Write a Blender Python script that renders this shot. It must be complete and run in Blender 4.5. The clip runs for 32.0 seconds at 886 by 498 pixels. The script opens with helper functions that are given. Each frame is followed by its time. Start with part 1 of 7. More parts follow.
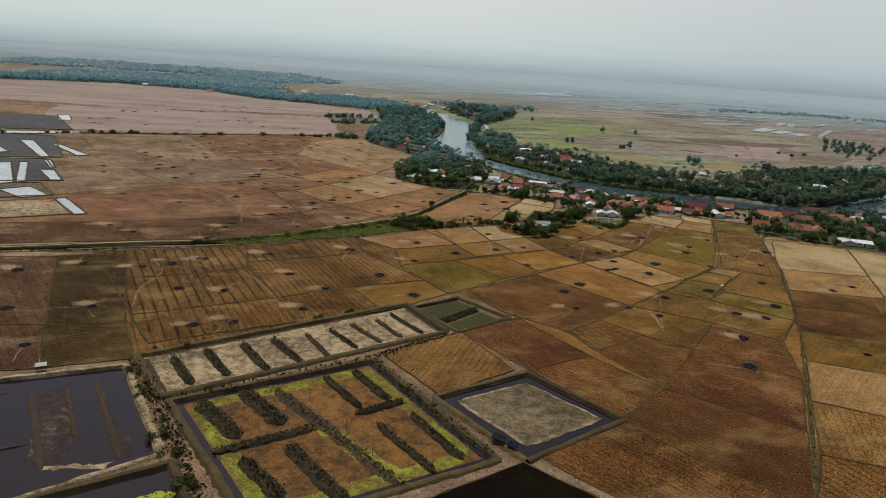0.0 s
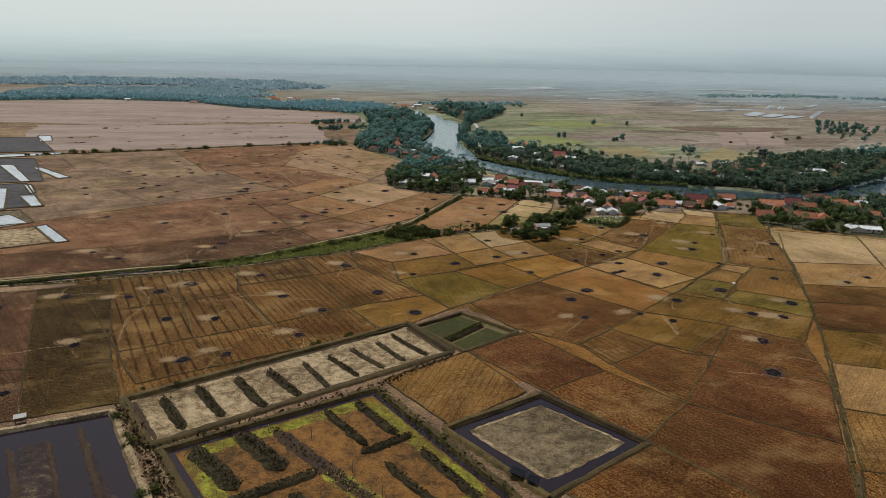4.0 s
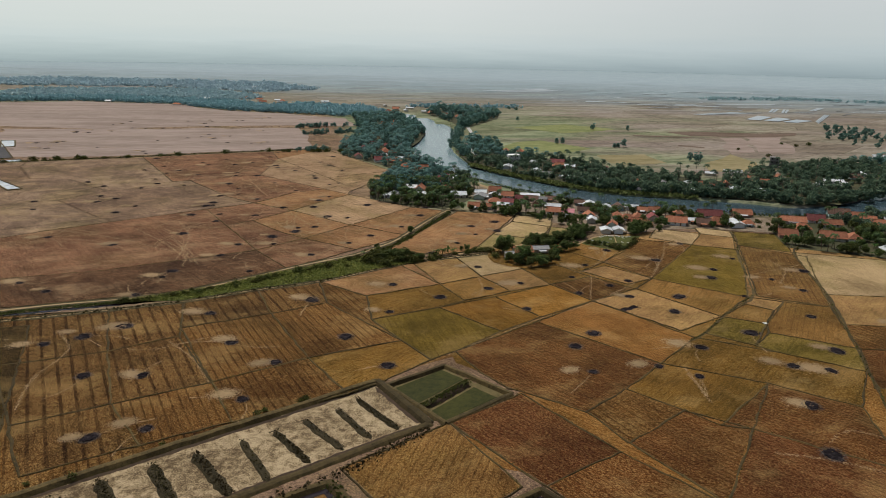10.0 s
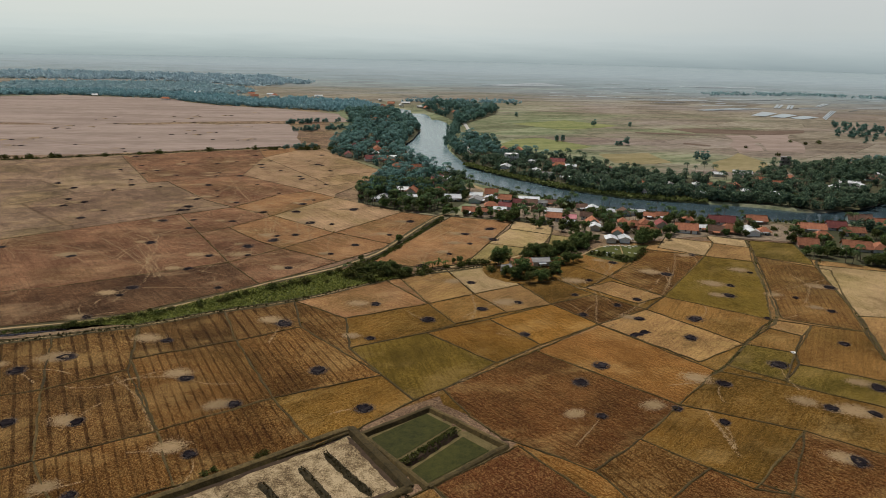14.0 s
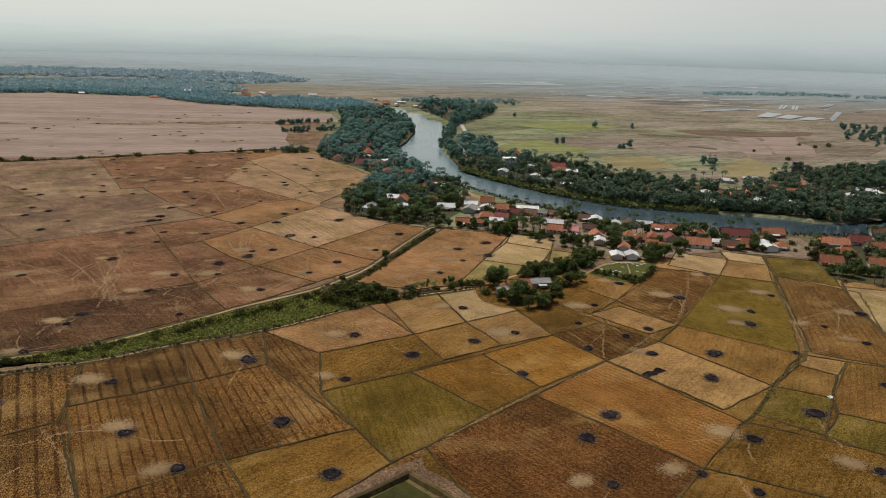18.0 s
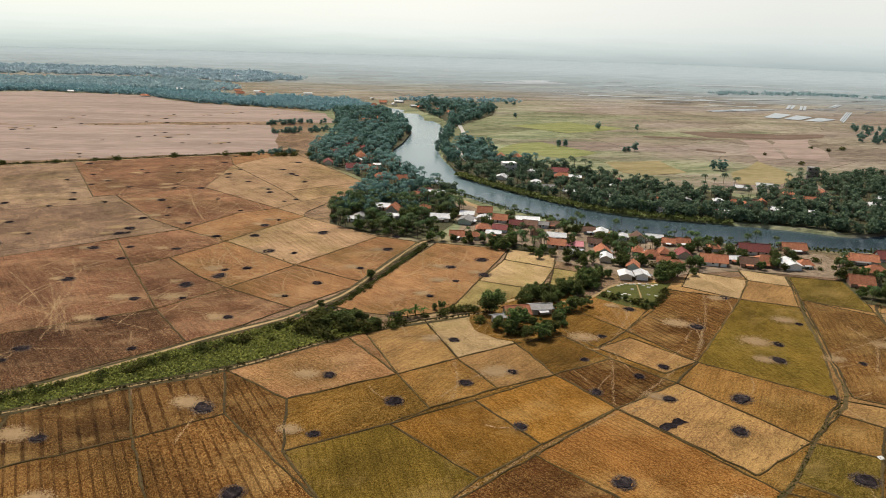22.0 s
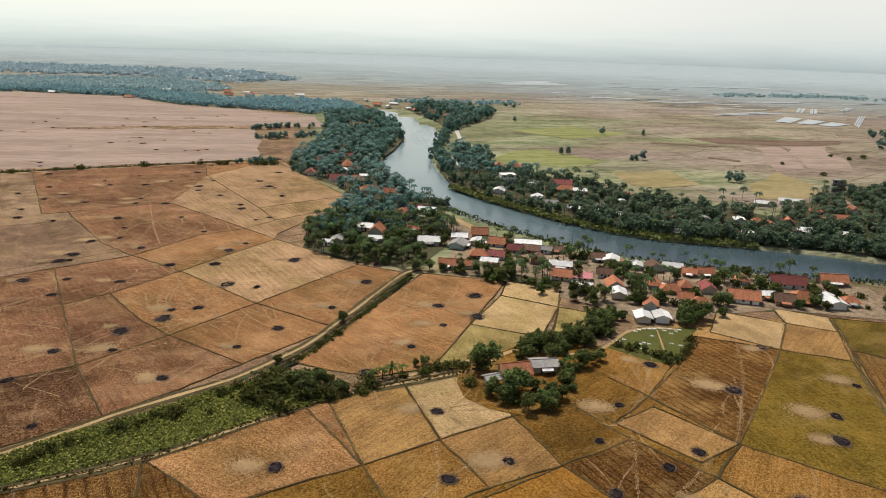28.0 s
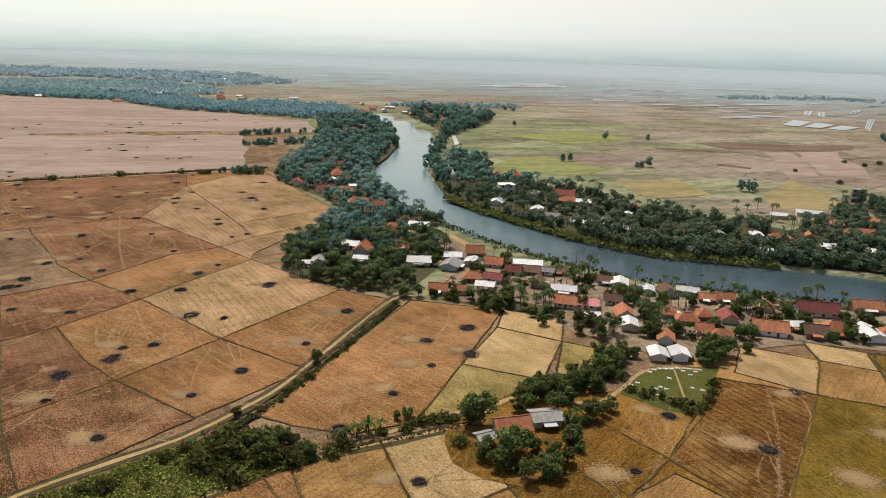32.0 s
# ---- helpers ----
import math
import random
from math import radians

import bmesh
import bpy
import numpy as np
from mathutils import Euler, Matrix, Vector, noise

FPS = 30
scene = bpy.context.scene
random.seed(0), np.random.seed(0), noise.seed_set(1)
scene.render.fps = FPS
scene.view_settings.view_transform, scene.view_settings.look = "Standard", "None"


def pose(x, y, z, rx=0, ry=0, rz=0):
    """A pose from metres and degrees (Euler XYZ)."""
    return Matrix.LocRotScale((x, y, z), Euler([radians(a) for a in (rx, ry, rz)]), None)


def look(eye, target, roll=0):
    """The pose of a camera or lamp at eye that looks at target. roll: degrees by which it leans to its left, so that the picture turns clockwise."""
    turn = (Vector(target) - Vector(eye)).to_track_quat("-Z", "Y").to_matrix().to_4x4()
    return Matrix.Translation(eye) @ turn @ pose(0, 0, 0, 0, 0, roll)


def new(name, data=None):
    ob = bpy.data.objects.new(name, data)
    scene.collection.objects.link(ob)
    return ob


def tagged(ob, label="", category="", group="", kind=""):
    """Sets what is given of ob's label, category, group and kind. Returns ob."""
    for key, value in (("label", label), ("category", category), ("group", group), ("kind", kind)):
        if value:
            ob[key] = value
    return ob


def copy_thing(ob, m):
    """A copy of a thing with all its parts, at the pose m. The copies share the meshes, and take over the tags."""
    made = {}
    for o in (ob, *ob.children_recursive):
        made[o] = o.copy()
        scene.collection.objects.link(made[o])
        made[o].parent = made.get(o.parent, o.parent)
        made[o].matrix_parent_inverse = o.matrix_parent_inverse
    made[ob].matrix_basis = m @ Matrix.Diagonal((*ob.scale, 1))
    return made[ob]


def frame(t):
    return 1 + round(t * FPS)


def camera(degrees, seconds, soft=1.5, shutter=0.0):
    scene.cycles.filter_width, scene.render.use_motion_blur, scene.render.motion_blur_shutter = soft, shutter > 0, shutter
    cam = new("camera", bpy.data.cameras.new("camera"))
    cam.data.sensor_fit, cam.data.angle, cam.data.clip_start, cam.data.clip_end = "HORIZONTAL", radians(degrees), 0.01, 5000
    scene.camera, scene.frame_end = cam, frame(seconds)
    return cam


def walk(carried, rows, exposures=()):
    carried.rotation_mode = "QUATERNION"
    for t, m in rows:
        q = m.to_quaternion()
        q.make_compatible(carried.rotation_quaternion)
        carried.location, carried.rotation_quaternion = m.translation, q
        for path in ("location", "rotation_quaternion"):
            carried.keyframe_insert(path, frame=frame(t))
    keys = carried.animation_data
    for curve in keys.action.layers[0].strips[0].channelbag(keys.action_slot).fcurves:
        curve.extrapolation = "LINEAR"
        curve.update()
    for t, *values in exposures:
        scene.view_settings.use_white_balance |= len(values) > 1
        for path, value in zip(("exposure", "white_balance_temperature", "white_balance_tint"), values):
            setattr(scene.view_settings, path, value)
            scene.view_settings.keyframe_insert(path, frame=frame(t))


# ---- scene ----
# ---- camera and its walk ----
cam = camera(65.9, 32.0, soft=0.8)
PATH = [
    (0.0, pose(0.67, -30.39, 97.90, 73.91, -3.71, 1.49)),
    (0.1, pose(-0.69, -33.09, 98.28, 73.94, -3.23, 1.24)),
    (0.2, pose(-2.04, -35.80, 98.66, 73.97, -2.75, 0.99)),
    (0.3, pose(-3.40, -38.50, 99.05, 74.00, -2.27, 0.74)),
    (0.4, pose(-4.76, -41.21, 99.43, 74.03, -1.79, 0.49)),
    (0.5, pose(-6.11, -43.91, 99.81, 74.06, -1.31, 0.24)),
    (1.0, pose(-5.68, -40.07, 99.86, 73.94, -1.15, 0.37)),
    (1.5, pose(-5.04, -36.06, 99.93, 73.89, -1.07, 0.33)),
    (2.0, pose(-4.34, -31.95, 99.99, 73.89, -1.03, 0.26)),
    (3.0, pose(-3.02, -23.77, 100.06, 73.82, -0.98, 0.21)),
    (3.5, pose(-2.44, -19.81, 100.07, 73.79, -0.98, 0.19)),
    (5.5, pose(-0.49, -4.03, 100.04, 73.79, -1.08, 0.06)),
    (6.0, pose(0.00, 0.00, 100.00, 73.82, -1.11, -0.00)),
    (7.0, pose(0.84, 8.10, 99.82, 73.86, -1.12, -0.01)),
    (8.0, pose(1.71, 16.11, 99.63, 73.89, -1.13, -0.07)),
    (9.0, pose(2.53, 24.13, 99.48, 73.91, -1.15, -0.09)),
    (10.0, pose(3.52, 32.30, 99.37, 73.89, -1.16, -0.14)),
    (11.0, pose(4.52, 40.46, 99.29, 73.82, -1.16, -0.17)),
    (12.0, pose(5.55, 48.55, 99.24, 73.67, -1.20, -0.20)),
    (13.0, pose(6.51, 56.55, 99.24, 73.53, -1.24, -0.17)),
    (14.0, pose(7.39, 64.28, 99.24, 73.38, -1.30, -0.23)),
    (14.5, pose(7.82, 68.14, 99.24, 73.32, -1.34, -0.26)),
    (16.5, pose(9.62, 83.89, 99.29, 73.24, -1.46, -0.28)),
    (17.0, pose(10.16, 87.95, 99.34, 73.25, -1.48, -0.31)),
    (18.0, pose(11.25, 96.03, 99.47, 73.21, -1.49, -0.31)),
    (19.0, pose(12.37, 103.96, 99.58, 73.15, -1.50, -0.27)),
    (20.0, pose(13.50, 111.78, 99.63, 73.09, -1.52, -0.26)),
    (21.0, pose(14.58, 119.70, 99.67, 73.08, -1.56, -0.24)),
    (22.0, pose(15.57, 127.67, 99.73, 73.03, -1.63, -0.20)),
    (23.0, pose(16.41, 135.77, 99.83, 73.01, -1.69, -0.19)),
    (24.0, pose(17.28, 143.93, 99.90, 72.98, -1.77, -0.18)),
    (25.0, pose(18.17, 151.88, 99.98, 72.94, -1.81, -0.17)),
    (25.5, pose(18.61, 155.81, 100.02, 72.94, -1.81, -0.16)),
    (27.5, pose(20.50, 171.40, 100.15, 72.98, -1.80, -0.17)),
    (28.0, pose(21.00, 175.33, 100.17, 72.99, -1.80, -0.18)),
    (29.0, pose(21.99, 183.27, 100.17, 73.03, -1.77, -0.16)),
    (30.0, pose(23.07, 191.24, 100.13, 73.09, -1.74, -0.19)),
    (31.0, pose(24.17, 199.11, 100.07, 73.12, -1.70, -0.21)),
    (32.0, pose(25.33, 207.09, 99.99, 73.14, -1.68, -0.16)),
]
walk(cam, PATH, exposures=((0.0, -0.3, 5950, 7), (6.0, -0.24, 5950, 7), (14.0, -0.25, 6150, 8), (18.0, -0.23, 6350, 9), (20.5, 0.12, 6450, 10), (23.5, 0.28, 6500, 10), (32.0, 0.23, 6500, 10)))

# ---- light: hazy noon over flat farmland ----
SUN_ELEVATION, SUN_BEARING = 60.0, 336.0   # degrees; bearing clockwise from +y
world = bpy.data.worlds.new("hazy_sky")
scene.world = world
world.use_nodes = True
wn = world.node_tree
sky = wn.nodes.new("ShaderNodeTexSky")
sky.sky_type = "NISHITA"
sky.sun_disc = False
sky.sun_elevation = radians(SUN_ELEVATION)
sky.sun_rotation = radians(SUN_BEARING)
sky.air_density, sky.dust_density, sky.ozone_density = 1.2, 6.0, 1.5
wn.links.new(sky.outputs[0], wn.nodes["Background"].inputs[0])
wn.nodes["Background"].inputs[1].default_value = 0.085
sun = new("sun", bpy.data.lights.new("sun", "SUN"))
sun.data.energy = 3.6
sun.data.angle = radians(0.9)
sun.data.color = (1.0, 0.94, 0.85)
b = radians(SUN_BEARING)
sun.matrix_world = look((400 * math.sin(b), 400 * math.cos(b), 400 * math.tan(radians(SUN_ELEVATION))), (0, 0, 0))


# ---- materials ----
def shader(name, rough=0.9, spec=0.2, metal=0.0):
    mat = bpy.data.materials.new(name)
    mat.use_nodes = True
    nt = mat.node_tree
    bsdf = nt.nodes["Principled BSDF"]
    bsdf.inputs["Roughness"].default_value = rough
    bsdf.inputs["Specular IOR Level"].default_value = spec
    bsdf.inputs["Metallic"].default_value = metal
    return mat, nt, bsdf


def node(nt, kind, **values):
    n = nt.nodes.new(kind)
    for key, value in values.items():
        n.inputs[key.replace("_", " ")].default_value = value
    return n


def noise_tex(nt, vec, scale, detail=5.0, rough=0.6):
    n = node(nt, "ShaderNodeTexNoise", Scale=scale, Detail=detail, Roughness=rough)
    nt.links.new(vec, n.inputs["Vector"])
    return n.outputs["Fac"]


def ramp(nt, fac, stops):
    n = nt.nodes.new("ShaderNodeValToRGB")
    el = n.color_ramp.elements
    while len(el) < len(stops):
        el.new(0.5)
    for e, (p, c) in zip(el, stops):
        e.position, e.color = p, (*c, 1)
    nt.links.new(fac, n.inputs[0])
    return n.outputs[0]


def mix(nt, fac, a, b, kind="MIX"):
    n = nt.nodes.new("ShaderNodeMix")
    n.data_type, n.blend_type = "RGBA", kind
    for socket, value in ((0, fac), (6, a), (7, b)):
        if hasattr(value, "is_linked"):
            nt.links.new(value, n.inputs[socket])
        elif socket == 0:
            n.inputs[0].default_value = value
        else:
            n.inputs[socket].default_value = (*value, 1)
    return n.outputs[2]


def maths(nt, op, a, b=0.5):
    n = nt.nodes.new("ShaderNodeMath")
    n.operation = op
    for k, v in ((0, a), (1, b)):
        if hasattr(v, "is_linked"):
            nt.links.new(v, n.inputs[k])
        else:
            n.inputs[k].default_value = v
    return n.outputs[0]


def place(nt):
    return nt.nodes.new("ShaderNodeNewGeometry").outputs["Position"]


def bump(nt, bsdf, height, strength, dist):
    n = node(nt, "ShaderNodeBump", Strength=strength, Distance=dist)
    nt.links.new(height, n.inputs["Height"])
    nt.links.new(n.outputs[0], bsdf.inputs["Normal"])


def turned(nt, vec, degrees, stretch=(1, 1, 1)):
    n = nt.nodes.new("ShaderNodeMapping")
    n.vector_type = "TEXTURE"
    n.inputs["Rotation"].default_value = (0, 0, radians(degrees))
    n.inputs["Scale"].default_value = stretch
    nt.links.new(vec, n.inputs["Vector"])
    return n.outputs[0]


def soil(name, dark, light, straw, straw_amount, rows=0.0, row_step=3.0, row_turn=38.0):
    """Dry paddy soil: soft wide blotches, fine stubble grain, and narrow harvest rows."""
    mat, nt, bsdf = shader(name, 0.95, 0.0 if name == "burnt_stubble" else 0.06)
    p = place(nt)
    rnd = nt.nodes.new("ShaderNodeObjectInfo").outputs["Random"]
    off = nt.nodes.new("ShaderNodeVectorMath")
    off.operation = "ADD"
    comb = nt.nodes.new("ShaderNodeCombineXYZ")
    nt.links.new(maths(nt, "MULTIPLY", rnd, 900.0), comb.inputs[2])
    nt.links.new(p, off.inputs[0])
    nt.links.new(comb.outputs[0], off.inputs[1])
    v = off.outputs[0]
    big = noise_tex(nt, v, 0.030, 5, 0.62)
    mid = noise_tex(nt, turned(nt, v, row_turn + 90, (2.2, 1, 1)), 0.16, 6, 0.72)
    fine = noise_tex(nt, v, 1.5, 6, 0.85)
    grit = noise_tex(nt, turned(nt, v, row_turn + 90, (1.7, 1, 1)), 3.4, 3, 0.8)
    blot = maths(nt, "ADD", maths(nt, "MULTIPLY", big, 0.55), maths(nt, "MULTIPLY", mid, 0.45))
    col = ramp(nt, blot, ((0.40, tuple(q * 0.86 for q in dark)), (0.60, tuple(q * 1.08 for q in light))))
    shade = ramp(nt, fine, ((0.36, (0.50, 0.46, 0.42)), (0.54, (1.08, 1.08, 1.08))))
    col = mix(nt, 1.0, col, shade, "MULTIPLY")
    wet = noise_tex(nt, p, 0.021, 5, 0.62)
    col = mix(nt, ramp(nt, wet, ((0.48, (0, 0, 0)), (0.63, (0.7, 0.7, 0.7)))), col, mix(nt, 1.0, col, (0.62, 0.70, 0.46), "MULTIPLY"))
    dust = noise_tex(nt, turned(nt, p, 20, (1.6, 1, 1)), 0.055, 6, 0.66)
    col = mix(nt, ramp(nt, dust, ((0.52, (0, 0, 0)), (0.72, (0.34, 0.34, 0.34)))), col, straw)
    col = mix(nt, 1.0, col, ramp(nt, grit, ((0.36, (0.52, 0.48, 0.44)), (0.52, (1.05, 1.05, 1.05)))), "MULTIPLY")
    patch = ramp(nt, blot, ((0.38, (0.30, 0.30, 0.30)), (0.60, (1, 1, 1))))
    specks = ramp(nt, fine, ((0.50, (0, 0, 0)), (0.66, (1, 1, 1))))
    stalks = ramp(nt, grit, ((0.52, (0, 0, 0)), (0.64, (1, 1, 1))))
    col = mix(nt, maths(nt, "MULTIPLY", maths(nt, "MULTIPLY", specks, patch), straw_amount * 0.8), col, straw)
    col = mix(nt, maths(nt, "MULTIPLY", maths(nt, "MULTIPLY", stalks, patch), straw_amount), col, straw)
    if rows:
        w = node(nt, "ShaderNodeTexWave", Scale=1.0 / row_step * 0.32, Distortion=0.4, Detail=3.0, Detail_Scale=2.0)
        nt.links.new(turned(nt, v, row_turn), w.inputs["Vector"])
        dim = mix(nt, 1.0, col, (0.36, 0.31, 0.27), "MULTIPLY")
        gate = maths(nt, "MULTIPLY", ramp(nt, w.outputs["Fac"], ((0.80, (0, 0, 0)), (0.95, (1, 1, 1)))), rows)
        col = mix(nt, maths(nt, "MULTIPLY", gate, ramp(nt, noise_tex(nt, v, 0.09, 4, 0.6), ((0.36, (0.35, 0.35, 0.35)), (0.58, (1, 1, 1))))), col, dim)
    hue = nt.nodes.new("ShaderNodeHueSaturation")
    nt.links.new(maths(nt, "ADD", maths(nt, "MULTIPLY", rnd, 0.24), 0.88), hue.inputs["Value"])
    nt.links.new(col, hue.inputs["Color"])
    nt.links.new(hue.outputs[0], bsdf.inputs["Base Color"])
    bump(nt, bsdf, fine, 0.7, 0.2)
    return mat


STRAW = (0.42, 0.275, 0.100)
PINKSTRAW = (0.47, 0.312, 0.165)
FURROW_TURN = 30.0
FIELD = {
    "furrow": soil("furrowed_stubble", (0.0442, 0.0172, 0.0028), (0.0791, 0.0306, 0.0049), STRAW, 0.7, 1.0, 4.2, FURROW_TURN),
    "umber": soil("umber_soil", (0.0577, 0.022, 0.0034), (0.0984, 0.039, 0.0063), STRAW, 0.55, 0.8, 2.6, FURROW_TURN),
    "russet": soil("russet_soil", (0.1766, 0.0857, 0.0315), (0.2626, 0.129, 0.0497), PINKSTRAW, 0.55, 0.25, 2.6, 48),
    "rust": soil("rust_soil", (0.1143, 0.0459, 0.008), (0.186, 0.0768, 0.0153), STRAW, 0.5, 0.5, 1.8, 43),
    "olive": soil("olive_stubble", (0.0796, 0.0407, 0.0049), (0.1393, 0.0675, 0.0086), STRAW, 0.4, 0.3, 2.2, -40),
    "ochre": soil("ochre_stubble", (0.1197, 0.0584, 0.0121), (0.1909, 0.0932, 0.0203), STRAW, 0.5, 0.3, 2.0, -30),
    "gold": soil("golden_stubble", (0.1292, 0.0583, 0.0074), (0.1988, 0.0914, 0.0124), STRAW, 0.35, 0.25, 2.0, 30),
    "moss": soil("mossy_stubble", (0.0789, 0.0515, 0.0053), (0.1321, 0.0848, 0.0099), STRAW, 0.25, 0.3, 2.2, 15),
    "lime": soil("green_regrowth", (0.0687, 0.0508, 0.0053), (0.1254, 0.0863, 0.0112), STRAW, 0.45, 0.2, 2.0, -40),
    "tan": soil("tan_stubble", (0.189, 0.1062, 0.0391), (0.2823, 0.1592, 0.061), STRAW, 0.6, 0.3, 2.0, -40),
    "straw": soil("straw_stubble", (0.2506, 0.1712, 0.0799), (0.3618, 0.252, 0.1242), (0.46, 0.33, 0.18), 0.5, 0.2, 2.0, 30),
    "pale": soil("dusty_bare_soil", (0.3277, 0.2254, 0.1053), (0.4255, 0.3013, 0.1512), (0.46, 0.33, 0.18), 0.3),
    "stubble": soil("mottled_stubble", (0.0847, 0.0365, 0.008), (0.1598, 0.0736, 0.0162), STRAW, 0.7, 0.5, 2.2, -18),
    "sienna": soil("sienna_soil", (0.0554, 0.0157, 0.004), (0.095, 0.0278, 0.0079), STRAW, 0.45, 0.5, 1.8, 42),
    "auburn": soil("auburn_stubble", (0.0485, 0.0152, 0.0028), (0.0843, 0.0266, 0.0048), STRAW, 0.45, 0.6, 1.8, 42),
    "char": soil("burnt_stubble", (0.003, 0.003, 0.003), (0.01, 0.007, 0.005), (0.02, 0.012, 0.007), 0.2),
    "khaki": soil("yellow_green_stubble", (0.184, 0.138, 0.0493), (0.2932, 0.2242, 0.0896), (0.44, 0.32, 0.15), 0.4, 0.2, 2.0, 30),
    "clay": soil("reddish_clay_stubble", (0.0931, 0.0388, 0.0175), (0.1593, 0.0676, 0.0327), PINKSTRAW, 0.6, 0.3, 2.6, 38),
    "blush": soil("pale_pinkish_stubble", (0.2014, 0.1244, 0.065), (0.318, 0.2031, 0.1128), PINKSTRAW, 0.55, 0.4, 3.0, 34),
    "dusk": soil("dark_reddish_soil", (0.0274, 0.0086, 0.0024), (0.0499, 0.0161, 0.0043), PINKSTRAW, 0.45, 0.4, 3.0, 40),
    "bog": soil("dark_olive_soil", (0.016, 0.008, 0.0011), (0.0282, 0.0141, 0.0021), STRAW, 0.35, 0.3, 2.4, 40),
}


def plain_noise(name, stops, scale=0.6, rough=0.9, spec=0.15, relief=0.4, dist=0.15, vary=0.0):
    mat, nt, bsdf = shader(name, rough, spec)
    p = place(nt)
    a = noise_tex(nt, p, scale, 11, 0.74)
    c = noise_tex(nt, p, scale * 0.13, 4, 0.6)
    f = noise_tex(nt, p, scale * 8, 4, 0.7)
    blend = maths(nt, "ADD", maths(nt, "MULTIPLY", a, 0.75), maths(nt, "MULTIPLY", c, 0.4))
    col = ramp(nt, maths(nt, "SUBTRACT", maths(nt, "ADD", blend, maths(nt, "MULTIPLY", f, 0.45)), 0.3), stops)
    if vary:
        hue = nt.nodes.new("ShaderNodeHueSaturation")
        rnd = nt.nodes.new("ShaderNodeObjectInfo").outputs["Random"]
        nt.links.new(maths(nt, "ADD", maths(nt, "MULTIPLY", rnd, vary), 1 - vary / 2), hue.inputs["Value"])
        nt.links.new(col, hue.inputs["Color"])
        col = hue.outputs[0]
    nt.links.new(col, bsdf.inputs["Base Color"])
    if relief:
        bump(nt, bsdf, a, relief, dist)
    return mat


def leaf(name, dark, light, vary=0.5):
    """Foliage: each clump its own shade, a little light through the leaves."""
    mat, nt, bsdf = shader(name, 0.8, 0.06)
    isl = nt.nodes.new("ShaderNodeNewGeometry").outputs["Random Per Island"]
    rnd = nt.nodes.new("ShaderNodeObjectInfo").outputs["Random"]
    col = mix(nt, isl, dark, light)
    hue = nt.nodes.new("ShaderNodeHueSaturation")
    nt.links.new(maths(nt, "ADD", maths(nt, "MULTIPLY", rnd, vary), 1 - vary / 2), hue.inputs["Value"])
    nt.links.new(maths(nt, "ADD", maths(nt, "MULTIPLY", rnd, 0.05), 0.475), hue.inputs["Hue"])
    nt.links.new(col, hue.inputs["Color"])
    nt.links.new(hue.outputs[0], bsdf.inputs["Base Color"])
    through_leaf = nt.nodes.new("ShaderNodeBsdfTranslucent")
    nt.links.new(hue.outputs[0], through_leaf.inputs["Color"])
    both = nt.nodes.new("ShaderNodeMixShader")
    both.inputs[0].default_value = 0.35
    nt.links.new(bsdf.outputs[0], both.inputs[1])
    nt.links.new(through_leaf.outputs[0], both.inputs[2])
    nt.links.new(both.outputs[0], nt.nodes["Material Output"].inputs[0])
    return mat


def water(name, tint, rough, ripple, scale):
    mat, nt, bsdf = shader(name, rough, 0.5)
    bsdf.inputs["Base Color"].default_value = (*tint, 1)
    bsdf.inputs["IOR"].default_value = 1.33
    n = noise_tex(nt, turned(nt, place(nt), 20, (1, 3, 1)), scale, 3, 0.5)
    bump(nt, bsdf, n, ripple, 0.15)
    return mat


